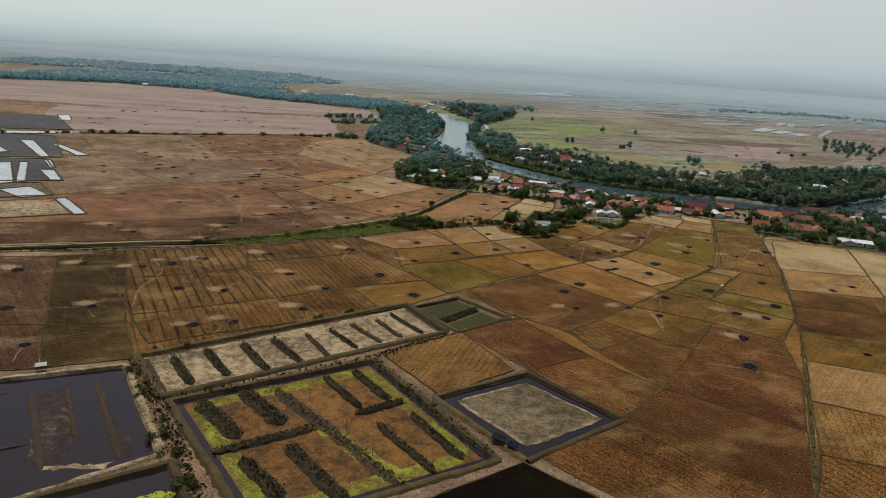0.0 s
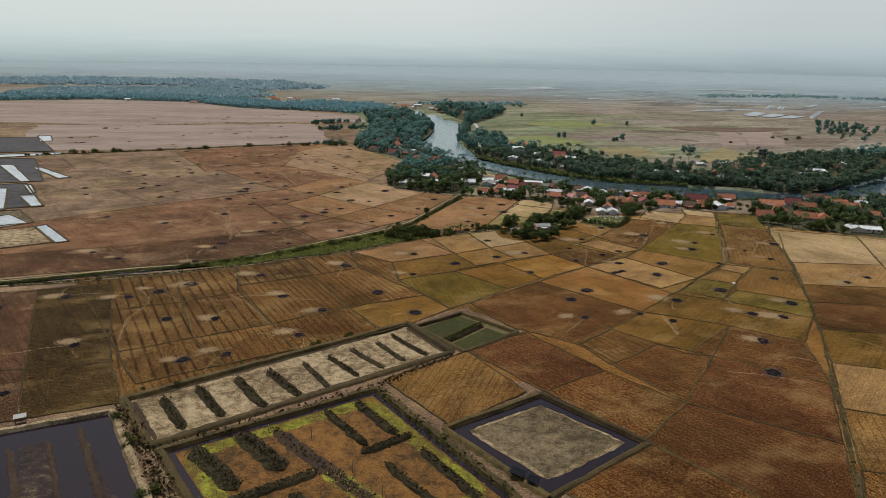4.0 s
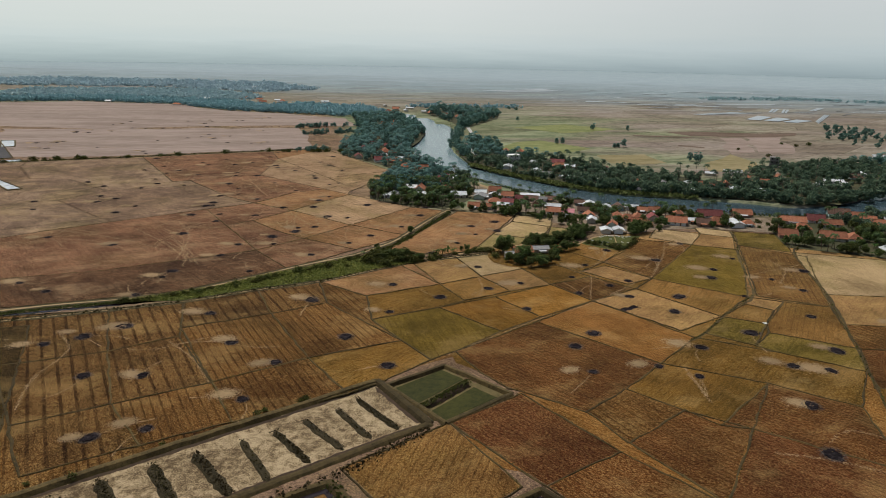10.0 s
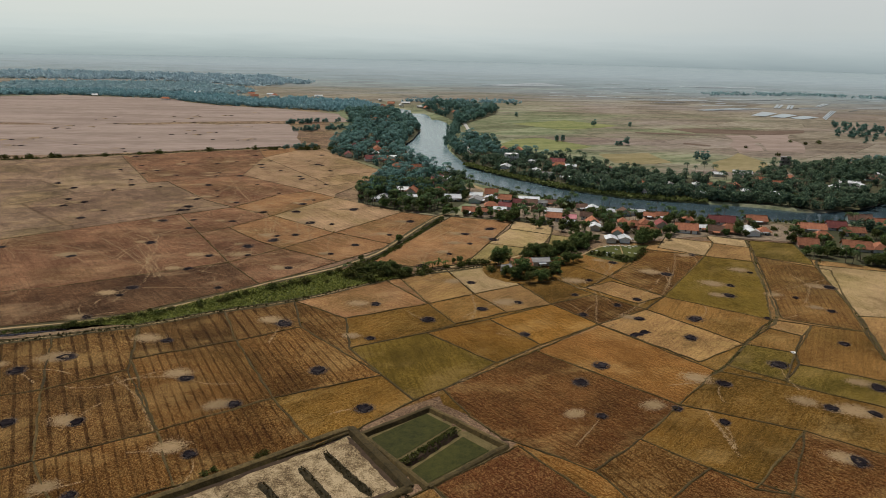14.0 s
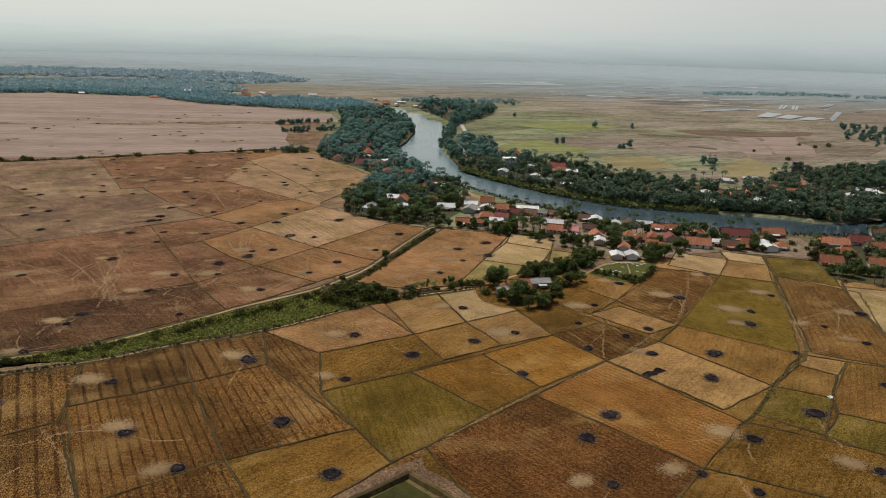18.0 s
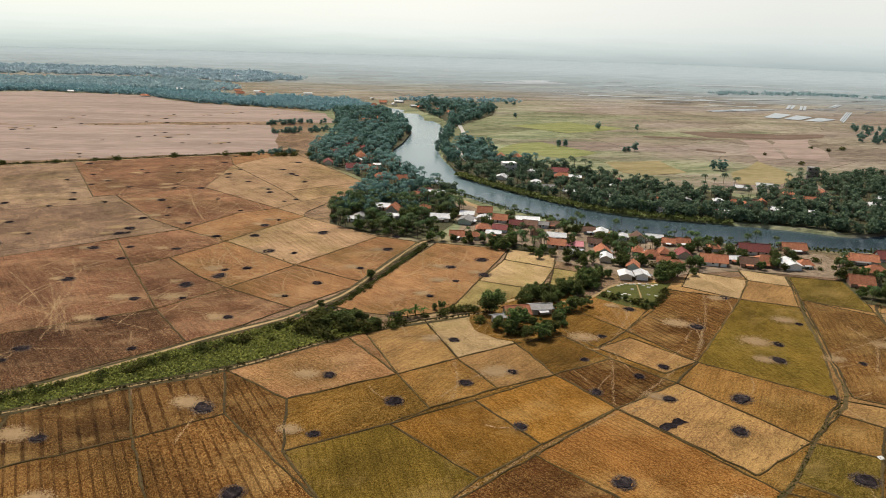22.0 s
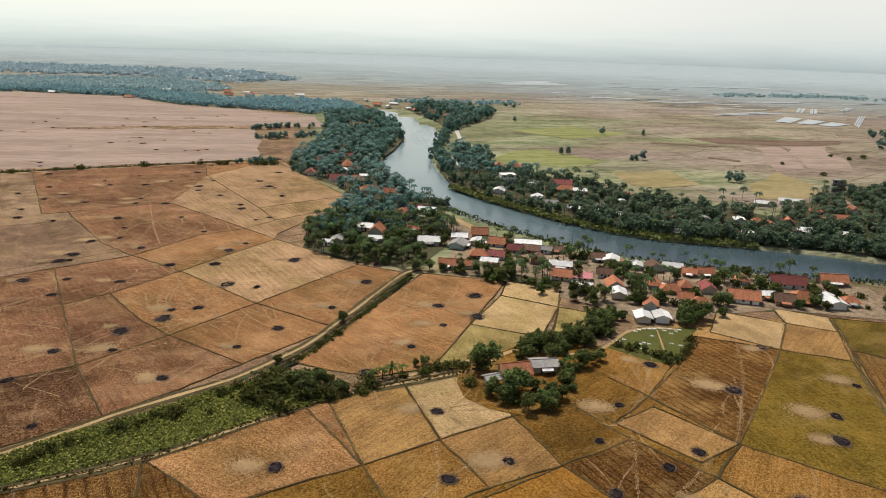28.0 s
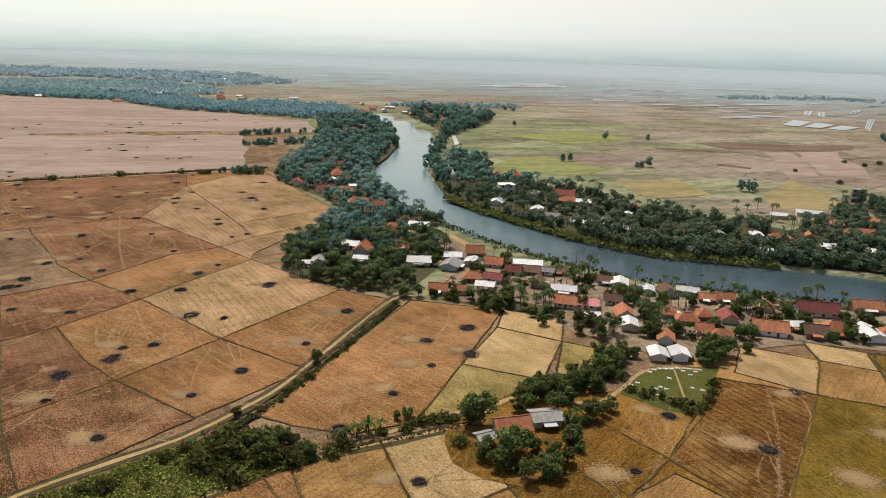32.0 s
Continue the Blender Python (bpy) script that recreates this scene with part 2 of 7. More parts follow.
def plain_soil():
    """The wide plain: red-brown dry fields in the west, olive and tan meadow along and beyond the river, thin bund
    lines, haze painted in with distance.
    """
    mat = soil("dry_plain_soil", (0.104, 0.066, 0.044), (0.178, 0.118, 0.080), PINKSTRAW, 0.5)
    nt = mat.node_tree
    bsdf = nt.nodes["Principled BSDF"]
    red = bsdf.inputs["Base Color"].links[0].from_socket
    p = place(nt)
    sep = nt.nodes.new("ShaderNodeSeparateXYZ")
    nt.links.new(p, sep.inputs[0])
    wide = noise_tex(nt, turned(nt, p, 6, (2.6, 1, 1)), 0.007, 5, 0.6)
    strata = noise_tex(nt, turned(nt, p, 9, (3.2, 1, 1)), 0.030, 6, 0.68)
    small = noise_tex(nt, turned(nt, p, 24, (2.0, 1, 1)), 0.15, 5, 0.7)
    tone = maths(nt, "SUBTRACT", maths(nt, "ADD", strata, maths(nt, "MULTIPLY", small, 0.8)), 0.4)
    tan = ramp(nt, tone, ((0.36, (0.115, 0.095, 0.066)), (0.5, (0.179, 0.150, 0.108)), (0.64, (0.245, 0.207, 0.155))))
    pink = ramp(nt, tone, ((0.36, (0.139, 0.108, 0.086)), (0.64, (0.237, 0.190, 0.155))))
    green = ramp(nt, tone, ((0.36, (0.085, 0.099, 0.050)), (0.5, (0.149, 0.161, 0.086)), (0.64, (0.218, 0.218, 0.133))))
    east = maths(nt, "ADD", maths(nt, "DIVIDE", sep.outputs[0], 900.0), maths(nt, "MULTIPLY", maths(nt, "SUBTRACT", wide, 0.5), 1.3))
    gate = ramp(nt, east, ((0.16, (1, 1, 1)), (0.36, (0, 0, 0))))
    far_north = ramp(nt, maths(nt, "DIVIDE", sep.outputs[1], 3000.0), ((0.37, (1, 1, 1)), (0.46, (0.15, 0.15, 0.15))))
    gate = maths(nt, "MULTIPLY", gate, far_north)
    dry = mix(nt, ramp(nt, wide, ((0.44, (0, 0, 0)), (0.6, (1, 1, 1)))), tan, pink)
    meadow = mix(nt, gate, dry, green)
    west = maths(nt, "ADD", maths(nt, "ADD", sep.outputs[0], maths(nt, "MULTIPLY", sep.outputs[1], 0.22)), maths(nt, "MULTIPLY", maths(nt, "SUBTRACT", wide, 0.5), 40.0))
    beyond = maths(nt, "MULTIPLY", ramp(nt, maths(nt, "DIVIDE", maths(nt, "ADD", west, -65.0), 40.0), ((0.1, (0, 0, 0)), (0.9, (1, 1, 1)))),
                   ramp(nt, maths(nt, "DIVIDE", sep.outputs[1], 1000.0), ((0.45, (0, 0, 0)), (0.49, (1, 1, 1)))))
    north = ramp(nt, maths(nt, "DIVIDE", sep.outputs[1], 3000.0), ((0.36, (0, 0, 0)), (0.42, (1, 1, 1))))
    col = mix(nt, maths(nt, "MAXIMUM", beyond, north), red, meadow)
    # Distance haze painted into the ground colour: blue-grey, growing with y
    haze_tint = ramp(nt, tone, ((0.36, (0.125, 0.155, 0.158)), (0.64, (0.190, 0.218, 0.215))))
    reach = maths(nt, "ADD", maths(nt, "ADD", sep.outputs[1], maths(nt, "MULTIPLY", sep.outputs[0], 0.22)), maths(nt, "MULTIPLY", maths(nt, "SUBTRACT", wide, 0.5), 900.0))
    col = mix(nt, ramp(nt, maths(nt, "DIVIDE", reach, 3000.0), ((0.46, (0, 0, 0)), (0.66, (1, 1, 1)))), col, haze_tint)
    v = turned(nt, p, 36, (1.5, 1, 1))
    cells = node(nt, "ShaderNodeTexVoronoi", Scale=0.0125, Randomness=0.42)
    edges = node(nt, "ShaderNodeTexVoronoi", Scale=0.0125, Randomness=0.42)
    edges.feature = "DISTANCE_TO_EDGE"
    nt.links.new(v, cells.inputs["Vector"])
    nt.links.new(v, edges.inputs["Vector"])
    bw = nt.nodes.new("ShaderNodeSeparateColor")
    nt.links.new(cells.outputs["Color"], bw.inputs[0])
    tint = ramp(nt, bw.outputs[0], ((0.0, (0.86, 0.82, 0.78)), (0.35, (0.97, 0.95, 0.92)), (0.7, (1.06, 1.07, 1.04)), (1.0, (1.15, 1.17, 1.13))))
    col = mix(nt, 1.0, col, tint, "MULTIPLY")
    line = ramp(nt, edges.outputs["Distance"], ((0.004, (0.62, 0.60, 0.54)), (0.012, (1, 1, 1))))
    col = mix(nt, 1.0, col, line, "MULTIPLY")
    # Second, paler step of painted haze towards the horizon
    horizon_haze = ramp(nt, tone, ((0.36, (0.235, 0.282, 0.294)), (0.64, (0.295, 0.340, 0.350))))
    col = mix(nt, ramp(nt, maths(nt, "DIVIDE", reach, 5000.0), ((0.30, (0, 0, 0)), (0.60, (1, 1, 1)))), col, horizon_haze)
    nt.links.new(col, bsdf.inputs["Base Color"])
    return mat


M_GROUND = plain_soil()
M_BUND = plain_noise("weedy_bund", ((0.35, (0.028, 0.021, 0.007)), (0.65, (0.100, 0.068, 0.024))), 0.9, vary=0.7)
M_VERGE = plain_noise("weedy_verge", ((0.35, (0.028, 0.023, 0.008)), (0.65, (0.078, 0.058, 0.020))), 0.9)
M_TRACK = plain_noise("dry_dirt_track", ((0.35, (0.20, 0.136, 0.062)), (0.65, (0.34, 0.242, 0.120))), 0.8)
M_MUD = plain_noise("dark_mud", ((0.35, (0.026, 0.016, 0.009)), (0.65, (0.062, 0.038, 0.021))), 0.8)
M_PALE_MUD = plain_noise("cracked_pale_mud", ((0.40, (0.070, 0.044, 0.019)), (0.49, (0.190, 0.134, 0.068)), (0.60, (0.36, 0.270, 0.155))), 0.35)
M_ORANGE_MUD = plain_noise("orange_pond_bed", ((0.38, (0.036, 0.021, 0.007)), (0.5, (0.118, 0.055, 0.013)), (0.64, (0.205, 0.098, 0.022))), 0.3)
M_GREY_MUD = plain_noise("grey_drying_mud", ((0.38, (0.034, 0.024, 0.011)), (0.52, (0.100, 0.072, 0.036)), (0.64, (0.190, 0.142, 0.076))), 0.3)
M_ALGAE = plain_noise("yellow_green_algae", ((0.36, (0.15, 0.145, 0.010)), (0.64, (0.38, 0.36, 0.028))), 0.7)
M_ALGAEMUD = plain_noise("algae_covered_mud", ((0.42, (0.095, 0.052, 0.014)), (0.50, (0.105, 0.085, 0.014)), (0.58, (0.21, 0.20, 0.020)), (0.70, (0.30, 0.29, 0.03))), 0.45)
M_ASH = plain_noise("straw_ash", ((0.36, (0.007, 0.0055, 0.006)), (0.54, (0.020, 0.016, 0.017)), (0.70, (0.080, 0.066, 0.060))), 0.9, 0.97, 0.0)
M_RIM = plain_noise("pale_ash_rim", ((0.35, (0.075, 0.054, 0.040)), (0.65, (0.155, 0.116, 0.086))), 1.2)
M_STRAW = plain_noise("loose_straw", ((0.35, (0.20, 0.130, 0.062)), (0.65, (0.31, 0.212, 0.108))), 1.0, vary=0.3)
M_WATER = water("river_water", (0.018, 0.036, 0.038), 0.22, 0.16, 0.35)
_nt = M_WATER.node_tree
_sep = _nt.nodes.new("ShaderNodeSeparateXYZ")
_nt.links.new(place(_nt), _sep.inputs[0])
# Sky reflection upstream is painted in: the base colour pales with y
_sky_sheen = maths(_nt, "ADD", maths(_nt, "DIVIDE", _sep.outputs[1], 1000.0), maths(_nt, "MULTIPLY", maths(_nt, "SUBTRACT", noise_tex(_nt, place(_nt), 0.012, 4, 0.6), 0.5), 0.12))
_nt.links.new(ramp(_nt, _sky_sheen, ((0.47, (0.018, 0.030, 0.036)), (0.54, (0.050, 0.078, 0.088)), (0.64, (0.105, 0.152, 0.162)), (0.74, (0.130, 0.185, 0.190)))), _nt.nodes["Principled BSDF"].inputs["Base Color"])
M_POND = water("still_pond_water", (0.014, 0.009, 0.011), 0.06, 0.04, 0.4)
M_POND.node_tree.nodes["Principled BSDF"].inputs["Specular IOR Level"].default_value = 0.3
M_GREENPOND = plain_noise("weedy_green_water", ((0.35, (0.017, 0.018, 0.002)), (0.65, (0.046, 0.044, 0.006))), 0.5, 0.7, 0.08, 0.1)
M_GRASS = plain_noise("short_green_grass", ((0.35, (0.036, 0.042, 0.007)), (0.65, (0.085, 0.086, 0.016))), 0.8)
M_SCRUBBED = plain_noise("scrub_covered_mud", ((0.35, (0.020, 0.016, 0.007)), (0.65, (0.060, 0.044, 0.018))), 1.6, relief=1.0, dist=0.4)
M_SCUM = plain_noise("purple_brown_scum", ((0.40, (0.017, 0.011, 0.010)), (0.58, (0.045, 0.029, 0.024)), (0.70, (0.17, 0.135, 0.050))), 0.5)
M_CONCRETE = plain_noise("pale_concrete", ((0.35, (0.30, 0.29, 0.26)), (0.65, (0.45, 0.43, 0.39))), 0.4)
M_WOODFLOOR = plain_noise("grove_floor", ((0.35, (0.020, 0.024, 0.009)), (0.65, (0.075, 0.066, 0.028))), 0.25)
M_BANKGRASS = plain_noise("dry_bank_grass", ((0.35, (0.060, 0.046, 0.015)), (0.65, (0.155, 0.115, 0.046))), 0.5)


# ---- building helpers ----
def from_lists(name, verts, faces, mat, parent=None, label="", smooth=False):
    me = bpy.data.meshes.new(name)
    me.from_pydata(verts, [], faces)
    if smooth:
        me.shade_smooth()
    me.materials.append(mat)
    ob = new(name, me)
    if parent:
        ob.parent = parent
    return tagged(ob, label)


def part(name, bm, mat, parent=None, label="", smooth=False):
    me = bpy.data.meshes.new(name)
    bm.to_mesh(me)
    bm.free()
    if smooth:
        me.shade_smooth()
    me.materials.append(mat)
    ob = new(name, me)
    if parent:
        ob.parent = parent
    return tagged(ob, label)


def dist_to_line(px, py, pts):
    """Distance from arrays of places to a polyline, and where along it (0 to n-1)."""
    best, where = np.full(px.shape, 1e9), np.zeros(px.shape)
    for k in range(len(pts) - 1):
        (ax, ay), (bx, by) = pts[k][:2], pts[k + 1][:2]
        dx, dy = bx - ax, by - ay
        u = np.clip(((px - ax) * dx + (py - ay) * dy) / (dx * dx + dy * dy), 0, 1)
        d = np.hypot(px - ax - u * dx, py - ay - u * dy)
        closer = d < best
        best, where = np.where(closer, d, best), np.where(closer, k + u, where)
    return best, where


def inside(px, py, poly):
    """Whether the places lie inside a polygon."""
    hit = np.zeros(np.shape(px), bool)
    n = len(poly)
    for k in range(n):
        (ax, ay), (bx, by) = poly[k], poly[(k + 1) % n]
        if ay != by:
            hit ^= ((ay > py) != (by > py)) & (px < (bx - ax) * (py - ay) / (by - ay) + ax)
    return hit


def smooth_line(pts, step=6.0):
    """A Catmull-Rom line through the points, all columns alike."""
    p = np.array(pts, float)
    p = np.vstack([2 * p[0] - p[1], p, 2 * p[-1] - p[-2]])
    out = []
    for k in range(1, len(p) - 2):
        n = max(2, int(np.hypot(*(p[k + 1] - p[k])[:2]) / step))
        for j in range(n):
            u = j / n
            out.append(0.5 * (2 * p[k] + (p[k + 1] - p[k - 1]) * u + (2 * p[k - 1] - 5 * p[k] + 4 * p[k + 1] - p[k + 2]) * u * u
                              + (3 * p[k] - p[k - 1] - 3 * p[k + 1] + p[k + 2]) * u ** 3))
    out.append(p[-2])
    return [tuple(q) for q in out]


def grow(poly, by):
    """The polygon pushed out (or in, where by is negative) along its corners' bisectors."""
    p = [Vector(q) for q in poly]
    n = len(p)
    area = sum(p[k].x * p[(k + 1) % n].y - p[k].y * p[(k + 1) % n].x for k in range(n))
    sign = 1 if area > 0 else -1
    out = []
    for k in range(n):
        a, c = (p[k] - p[k - 1]).normalized(), (p[(k + 1) % n] - p[k]).normalized()
        na, nc = Vector((a.y, -a.x)) * sign, Vector((c.y, -c.x)) * sign
        m = na + nc
        m = m / max(0.5, m.dot(na))
        out.append((p[k].x + m.x * by, p[k].y + m.y * by))
    return out


# ---- the lie of the land ----
RIVER = smooth_line(((-190, 1330, 14), (-54, 1157, 17), (-21, 1058, 18), (1, 968, 21), (3, 893, 19), (-4, 813, 20), (-4, 750, 21),
                     (8, 681, 20), (23, 638, 18), (48, 597, 19), (75, 563, 20), (98, 540, 19), (129, 518, 20), (171, 505, 22),
                     (218, 494, 20), (254, 486, 15), (303, 503, 15), (349, 535, 17), (400, 590, 18), (450, 650, 18),
                     (520, 720, 18), (700, 840, 18), (900, 900, 18)), 10)
TRACK = smooth_line(((-700, 60), (-400, 180), (-210, 259), (-150, 285), (-104, 303), (-60, 344), (-39, 362), (-22, 386), (-12, 411), (8, 464), (17, 470)), 8)
LOWER_BUND = smooth_line(((-700, 50), (-400, 172), (-206, 253), (-162, 267), (-101, 291), (-75, 307), (-47, 321), (-11, 350), (24, 367), (36, 373), (45, 385)), 8)
DITCH = smooth_line(((-700, 55), (-400, 176), (-208, 256), (-150, 280), (-104, 299), (-58, 334), (-33, 360), (-18, 384), (-8, 409), (11, 461)), 8)
POND_PALE = ((-76.9, 140.0), (2.5, 201.2), (-14.6, 226.4), (-94.8, 164.6))
POND_TWIN = ((6.8, 201.4), (26.9, 219.2), (6.5, 238.1), (-11.4, 223.3))
POND_ORANGE = ((-35.5, 88.0), (17.3, 121.0), (-21.3, 173.9), (-73.8, 138.5))
POND_BLACK = ((24.3, 121.6), (54.9, 145.6), (28.9, 172.2), (-0.4, 151.5))
POND_DARK = ((-160, 40), (-117, 75), (-91, 90), (-65, 113), (-94.7, 157.6), (-230, 95))
POND_SOUTH = ((-100, 60), (-45.6, 86.1), (-61.4, 110.2), (-87.8, 91.5))


def land_height(px, py):
    z = np.zeros(px.shape)
    half = np.array([r[2] for r in RIVER])
    d, w = dist_to_line(px, py, RIVER)
    h = np.interp(w, np.arange(len(half)), half)
    bank = np.clip((h + 3.5 - d) / 5.0, 0, 1)
    z -= 3.2 * bank * bank * (3 - 2 * bank)
    d, w = dist_to_line(px, py, DITCH)
    z -= 0.9 * np.clip((2.6 - d) / 1.6, 0, 1)
    for pond, depth in ((POND_PALE, 0.5), (POND_TWIN, 0.6), (POND_ORANGE, 0.6), (POND_BLACK, 0.8), (POND_DARK, 0.8), (POND_SOUTH, 0.8)):
        z = np.where(inside(px, py, grow(pond, 0.3)), -depth - 0.15, z)
    return z


def axis(lo, fine_lo, fine_hi, hi, step):
    def spread(a, c):
        out, s, x = [], step, a
        while abs(x - c) > s * 1.5:
            s *= 1.22
            x += math.copysign(s, c - a)
            out.append(x)
        return out + [c]
    return spread(fine_lo, lo)[::-1] + list(np.arange(fine_lo, fine_hi, step)) + [fine_hi] + spread(fine_hi, hi)


xs = np.array(axis(-4800, -170, 330, 4800, 2.6))
ys = np.array(axis(-600, 70, 660, 4800, 2.6))
gx, gy = np.meshgrid(xs, ys)
gz = land_height(gx, gy)
ny, nx = gx.shape
ids = np.arange(ny * nx).reshape(ny, nx)
quads = np.stack([ids[:-1, :-1], ids[:-1, 1:], ids[1:, 1:], ids[1:, :-1]], -1).reshape(-1, 4)
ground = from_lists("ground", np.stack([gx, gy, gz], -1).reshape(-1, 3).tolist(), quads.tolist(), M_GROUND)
tagged(ground, "dry reddish-brown farmland plain, haze painted in towards the horizon", "ground", kind="structure")


def ribbon(name, line, half, z, mat, label, category, kind="structure", edge=0.0):
    """A strip of even or changing half width along a line, edges slightly uneven."""
    verts, faces = [], []
    for k, q in enumerate(line):
        a, c = Vector(line[max(k - 1, 0)][:2]), Vector(line[min(k + 1, len(line) - 1)][:2])
        t = (c - a).normalized()
        n = Vector((-t.y, t.x))
        h = q[2] if half is None else half
        for side in (-1, 1):
            o = Vector(q[:2]) + n * side * (h + random.uniform(-edge, edge))
            verts.append((o.x, o.y, z))
        if k:
            faces.append((2 * k - 2, 2 * k - 1, 2 * k + 1, 2 * k))
    ob = from_lists(name, verts, faces, mat)
    return tagged(ob, label, category, kind=kind)


ribbon("river_water", [(q[0], q[1], q[2] + 1.6) for q in RIVER], None, -1.5, M_WATER, "wide calm river, dark teal, sky reflection painted paler upstream", "river")
ribbon("ditch_water", DITCH, 1.7, -0.55, M_POND, "narrow still ditch beside the dirt track", "ditch")
ribbon("track_verge", TRACK, 2.2, 0.172, M_VERGE, "dark weedy verge of the canal track", "verge", edge=0.5)
ribbon("bund_verge", LOWER_BUND, 1.8, 0.172, M_VERGE, "dark weedy foot of the canal's lower bund", "verge", edge=0.5)
ribbon("dirt_track", TRACK, 0.65, 0.19, M_TRACK, "pale dry dirt track along the canal bank", "track", edge=0.25)


# ---- paddy fields, bunds, ash heaps ----
bund_edges = {}
paddy_count = []
known_corners = []


def paddy(soil_name, *corners):
    """One dry paddy: a slightly uneven soil sheet inside its bunds."""
    met = []
    for q in corners:
        near = next((c for c in known_corners if math.hypot(c[0] - q[0], c[1] - q[1]) < 5.0), q)
        if near is q:
            known_corners.append(q)
        if near not in met:
            met.append(near)
    corners = met
    poly = grow(corners, -0.35)
    paddy_count.append(1)
    bm = bmesh.new()
    bm.faces.new([bm.verts.new((x, y, 0.012 + 0.0015 * len(paddy_count))) for x, y in poly])
    bm.normal_update()
    bmesh.ops.triangulate(bm, faces=bm.faces)
    word = FIELD_WORDS[soil_name]
    ob = part("paddy_field", bm, FIELD[soil_name])
    tagged(ob, word, "paddy field", "dry paddy fields")
    for k in range(len(corners)):
        a, c = corners[k - 1], corners[k]
        bund_edges[tuple(sorted((a, c)))] = True


FIELD_WORDS = {
    "furrow": "dark furrowed paddy with rows of rice stubble", "umber": "dark brown dry paddy with sparse stubble",
    "russet": "reddish-brown dry harvested paddy", "rust": "rust-brown dry paddy with faint harvest rows",
    "olive": "olive-brown paddy with thin weeds", "ochre": "ochre harvested paddy with pale stubble",
    "gold": "golden-brown stubble paddy", "moss": "green-brown paddy with low regrowth", "lime": "yellow-green weedy paddy",
    "sienna": "dark sienna-brown dry paddy", "auburn": "auburn stubble paddy with faint rows",
    "tan": "pale tan stubble paddy", "straw": "straw-coloured harvested paddy", "pale": "bare dusty pinkish-tan field",
    "stubble": "mottled pale and brown stubble paddy", "char": "black freshly burnt paddy",
    "khaki": "yellow-green harvested paddy", "clay": "reddish clay paddy strewn with pale straw", "blush": "pale pinkish-tan harvested paddy", "dusk": "dark reddish-brown dry paddy", "bog": "dark olive-brown weedy paddy",
}
# broad underlay of the southern and middle blocks
for soil_name, corners in (("umber", ((-200, 180), (-95, 166), (-15, 228), (10, 245), (-12, 345), (-75, 300), (-160, 262))),
                           ("olive", ((10, 240), (60, 200), (130, 200), (140, 300), (110, 380), (40, 372), (-10, 345))),
                           ("rust", ((5, 185), (31, 177), (61, 146), (60, 120), (140, 120), (180, 260), (110, 240), (30, 222))),
                           ("tan", ((110, 300), (190, 240), (260, 360), (190, 425), (110, 420)))):
    paddy(soil_name, *corners)
bund_edges.clear()
known_corners.clear()
paddy("furrow", (-136.6, 232), (-107.2, 244.5), (-124, 281.8), (-165, 272))
paddy("furrow", (-107.2, 244.5), (-87.9, 257.8), (-98.5, 291.5), (-124, 281.8))
paddy("furrow", (-111.4, 196.4), (-89.6, 209), (-107.2, 244.5), (-136.6, 232))
paddy("furrow", (-89.6, 209), (-65.4, 223.6), (-87.9, 257.8), (-107.2, 244.5))
paddy("furrow", (-90.2, 265.3), (-60.7, 281.2), (-72.5, 307.5), (-98.5, 291.5))
paddy("furrow", (-60.7, 281.2), (-41.1, 294.2), (-48.5, 319.8), (-72.5, 307.5))
paddy("umber", (-65.4, 223.6), (-39.1, 242.1), (-60.7, 281.2), (-90.2, 265.3))
paddy("umber", (-39.1, 242.1), (-8.8, 257.7), (-41.1, 294.2), (-60.7, 281.2))
paddy("umber", (-52.3, 200.3), (-22.4, 217.8), (-39.1, 242.1), (-65.4, 223.6))
paddy("olive", (-22.4, 217.8), (-13.4, 225.3), (1.7, 242.2), (-8.8, 257.7), (-39.1, 242.1))
paddy("furrow", (-95.3, 173.8), (-72.6, 188), (-89.6, 209), (-111.4, 196.4))
paddy("umber", (-72.6, 188), (-52.3, 200.3), (-65.4, 223.6), (-89.6, 209))
paddy("russet", (-26, 303.1), (4.9, 319.9), (-15.3, 348.4), (-46, 321.4))
paddy("russet", (4.9, 319.9), (-9, 351.9), (-15.3, 348.4))
paddy("tan", (4.9, 319.9), (23.8, 332), (12.2, 362.9), (-9, 351.9))
paddy("straw", (23.8, 332), (44.6, 344.8), (30.9, 371.9), (12.2, 362.9))
paddy("olive", (-21.2, 277.1), (4.3, 290.9), (15.4, 299.7), (4.9, 319.9), (-26, 303.1))
paddy("ochre", (15.4, 299.7), (35.7, 312.2), (23.8, 332), (4.9, 319.9))
paddy("tan", (35.7, 312.2), (54.5, 322), (44.6, 344.8), (23.8, 332))
paddy("olive", (54.5, 322), (74.7, 334.6), (62.3, 352.1), (44.6, 344.8))
paddy("umber", (54.5, 322), (69.1, 301.9), (91.8, 318.4), (74.7, 334.6))
paddy("gold", (44.6, 282.7), (69.1, 301.9), (54.5, 322), (28, 304.7))
paddy("gold", (4.3, 290.9), (28, 304.7), (44.6, 282.7), (27.6, 267.7))
paddy("moss", (-21.2, 277.1), (4.3, 290.9), (27.6, 267.7), (10.3, 249.1), (1.7, 242.2), (-8.8, 257.7))
paddy("rust", (79.7, 242.3), (98.9, 265.1), (69.1, 301.9), (42.3, 277.6))
paddy("auburn", (17.6, 234.3), (25.7, 223.6), (47.6, 209.3), (62.6, 223.4), (79.7, 242.3), (42.3, 277.6), (6.8, 246))
paddy("tan", (95.9, 271.3), (117.4, 286.6), (91.8, 318.4), (69.1, 301.9))
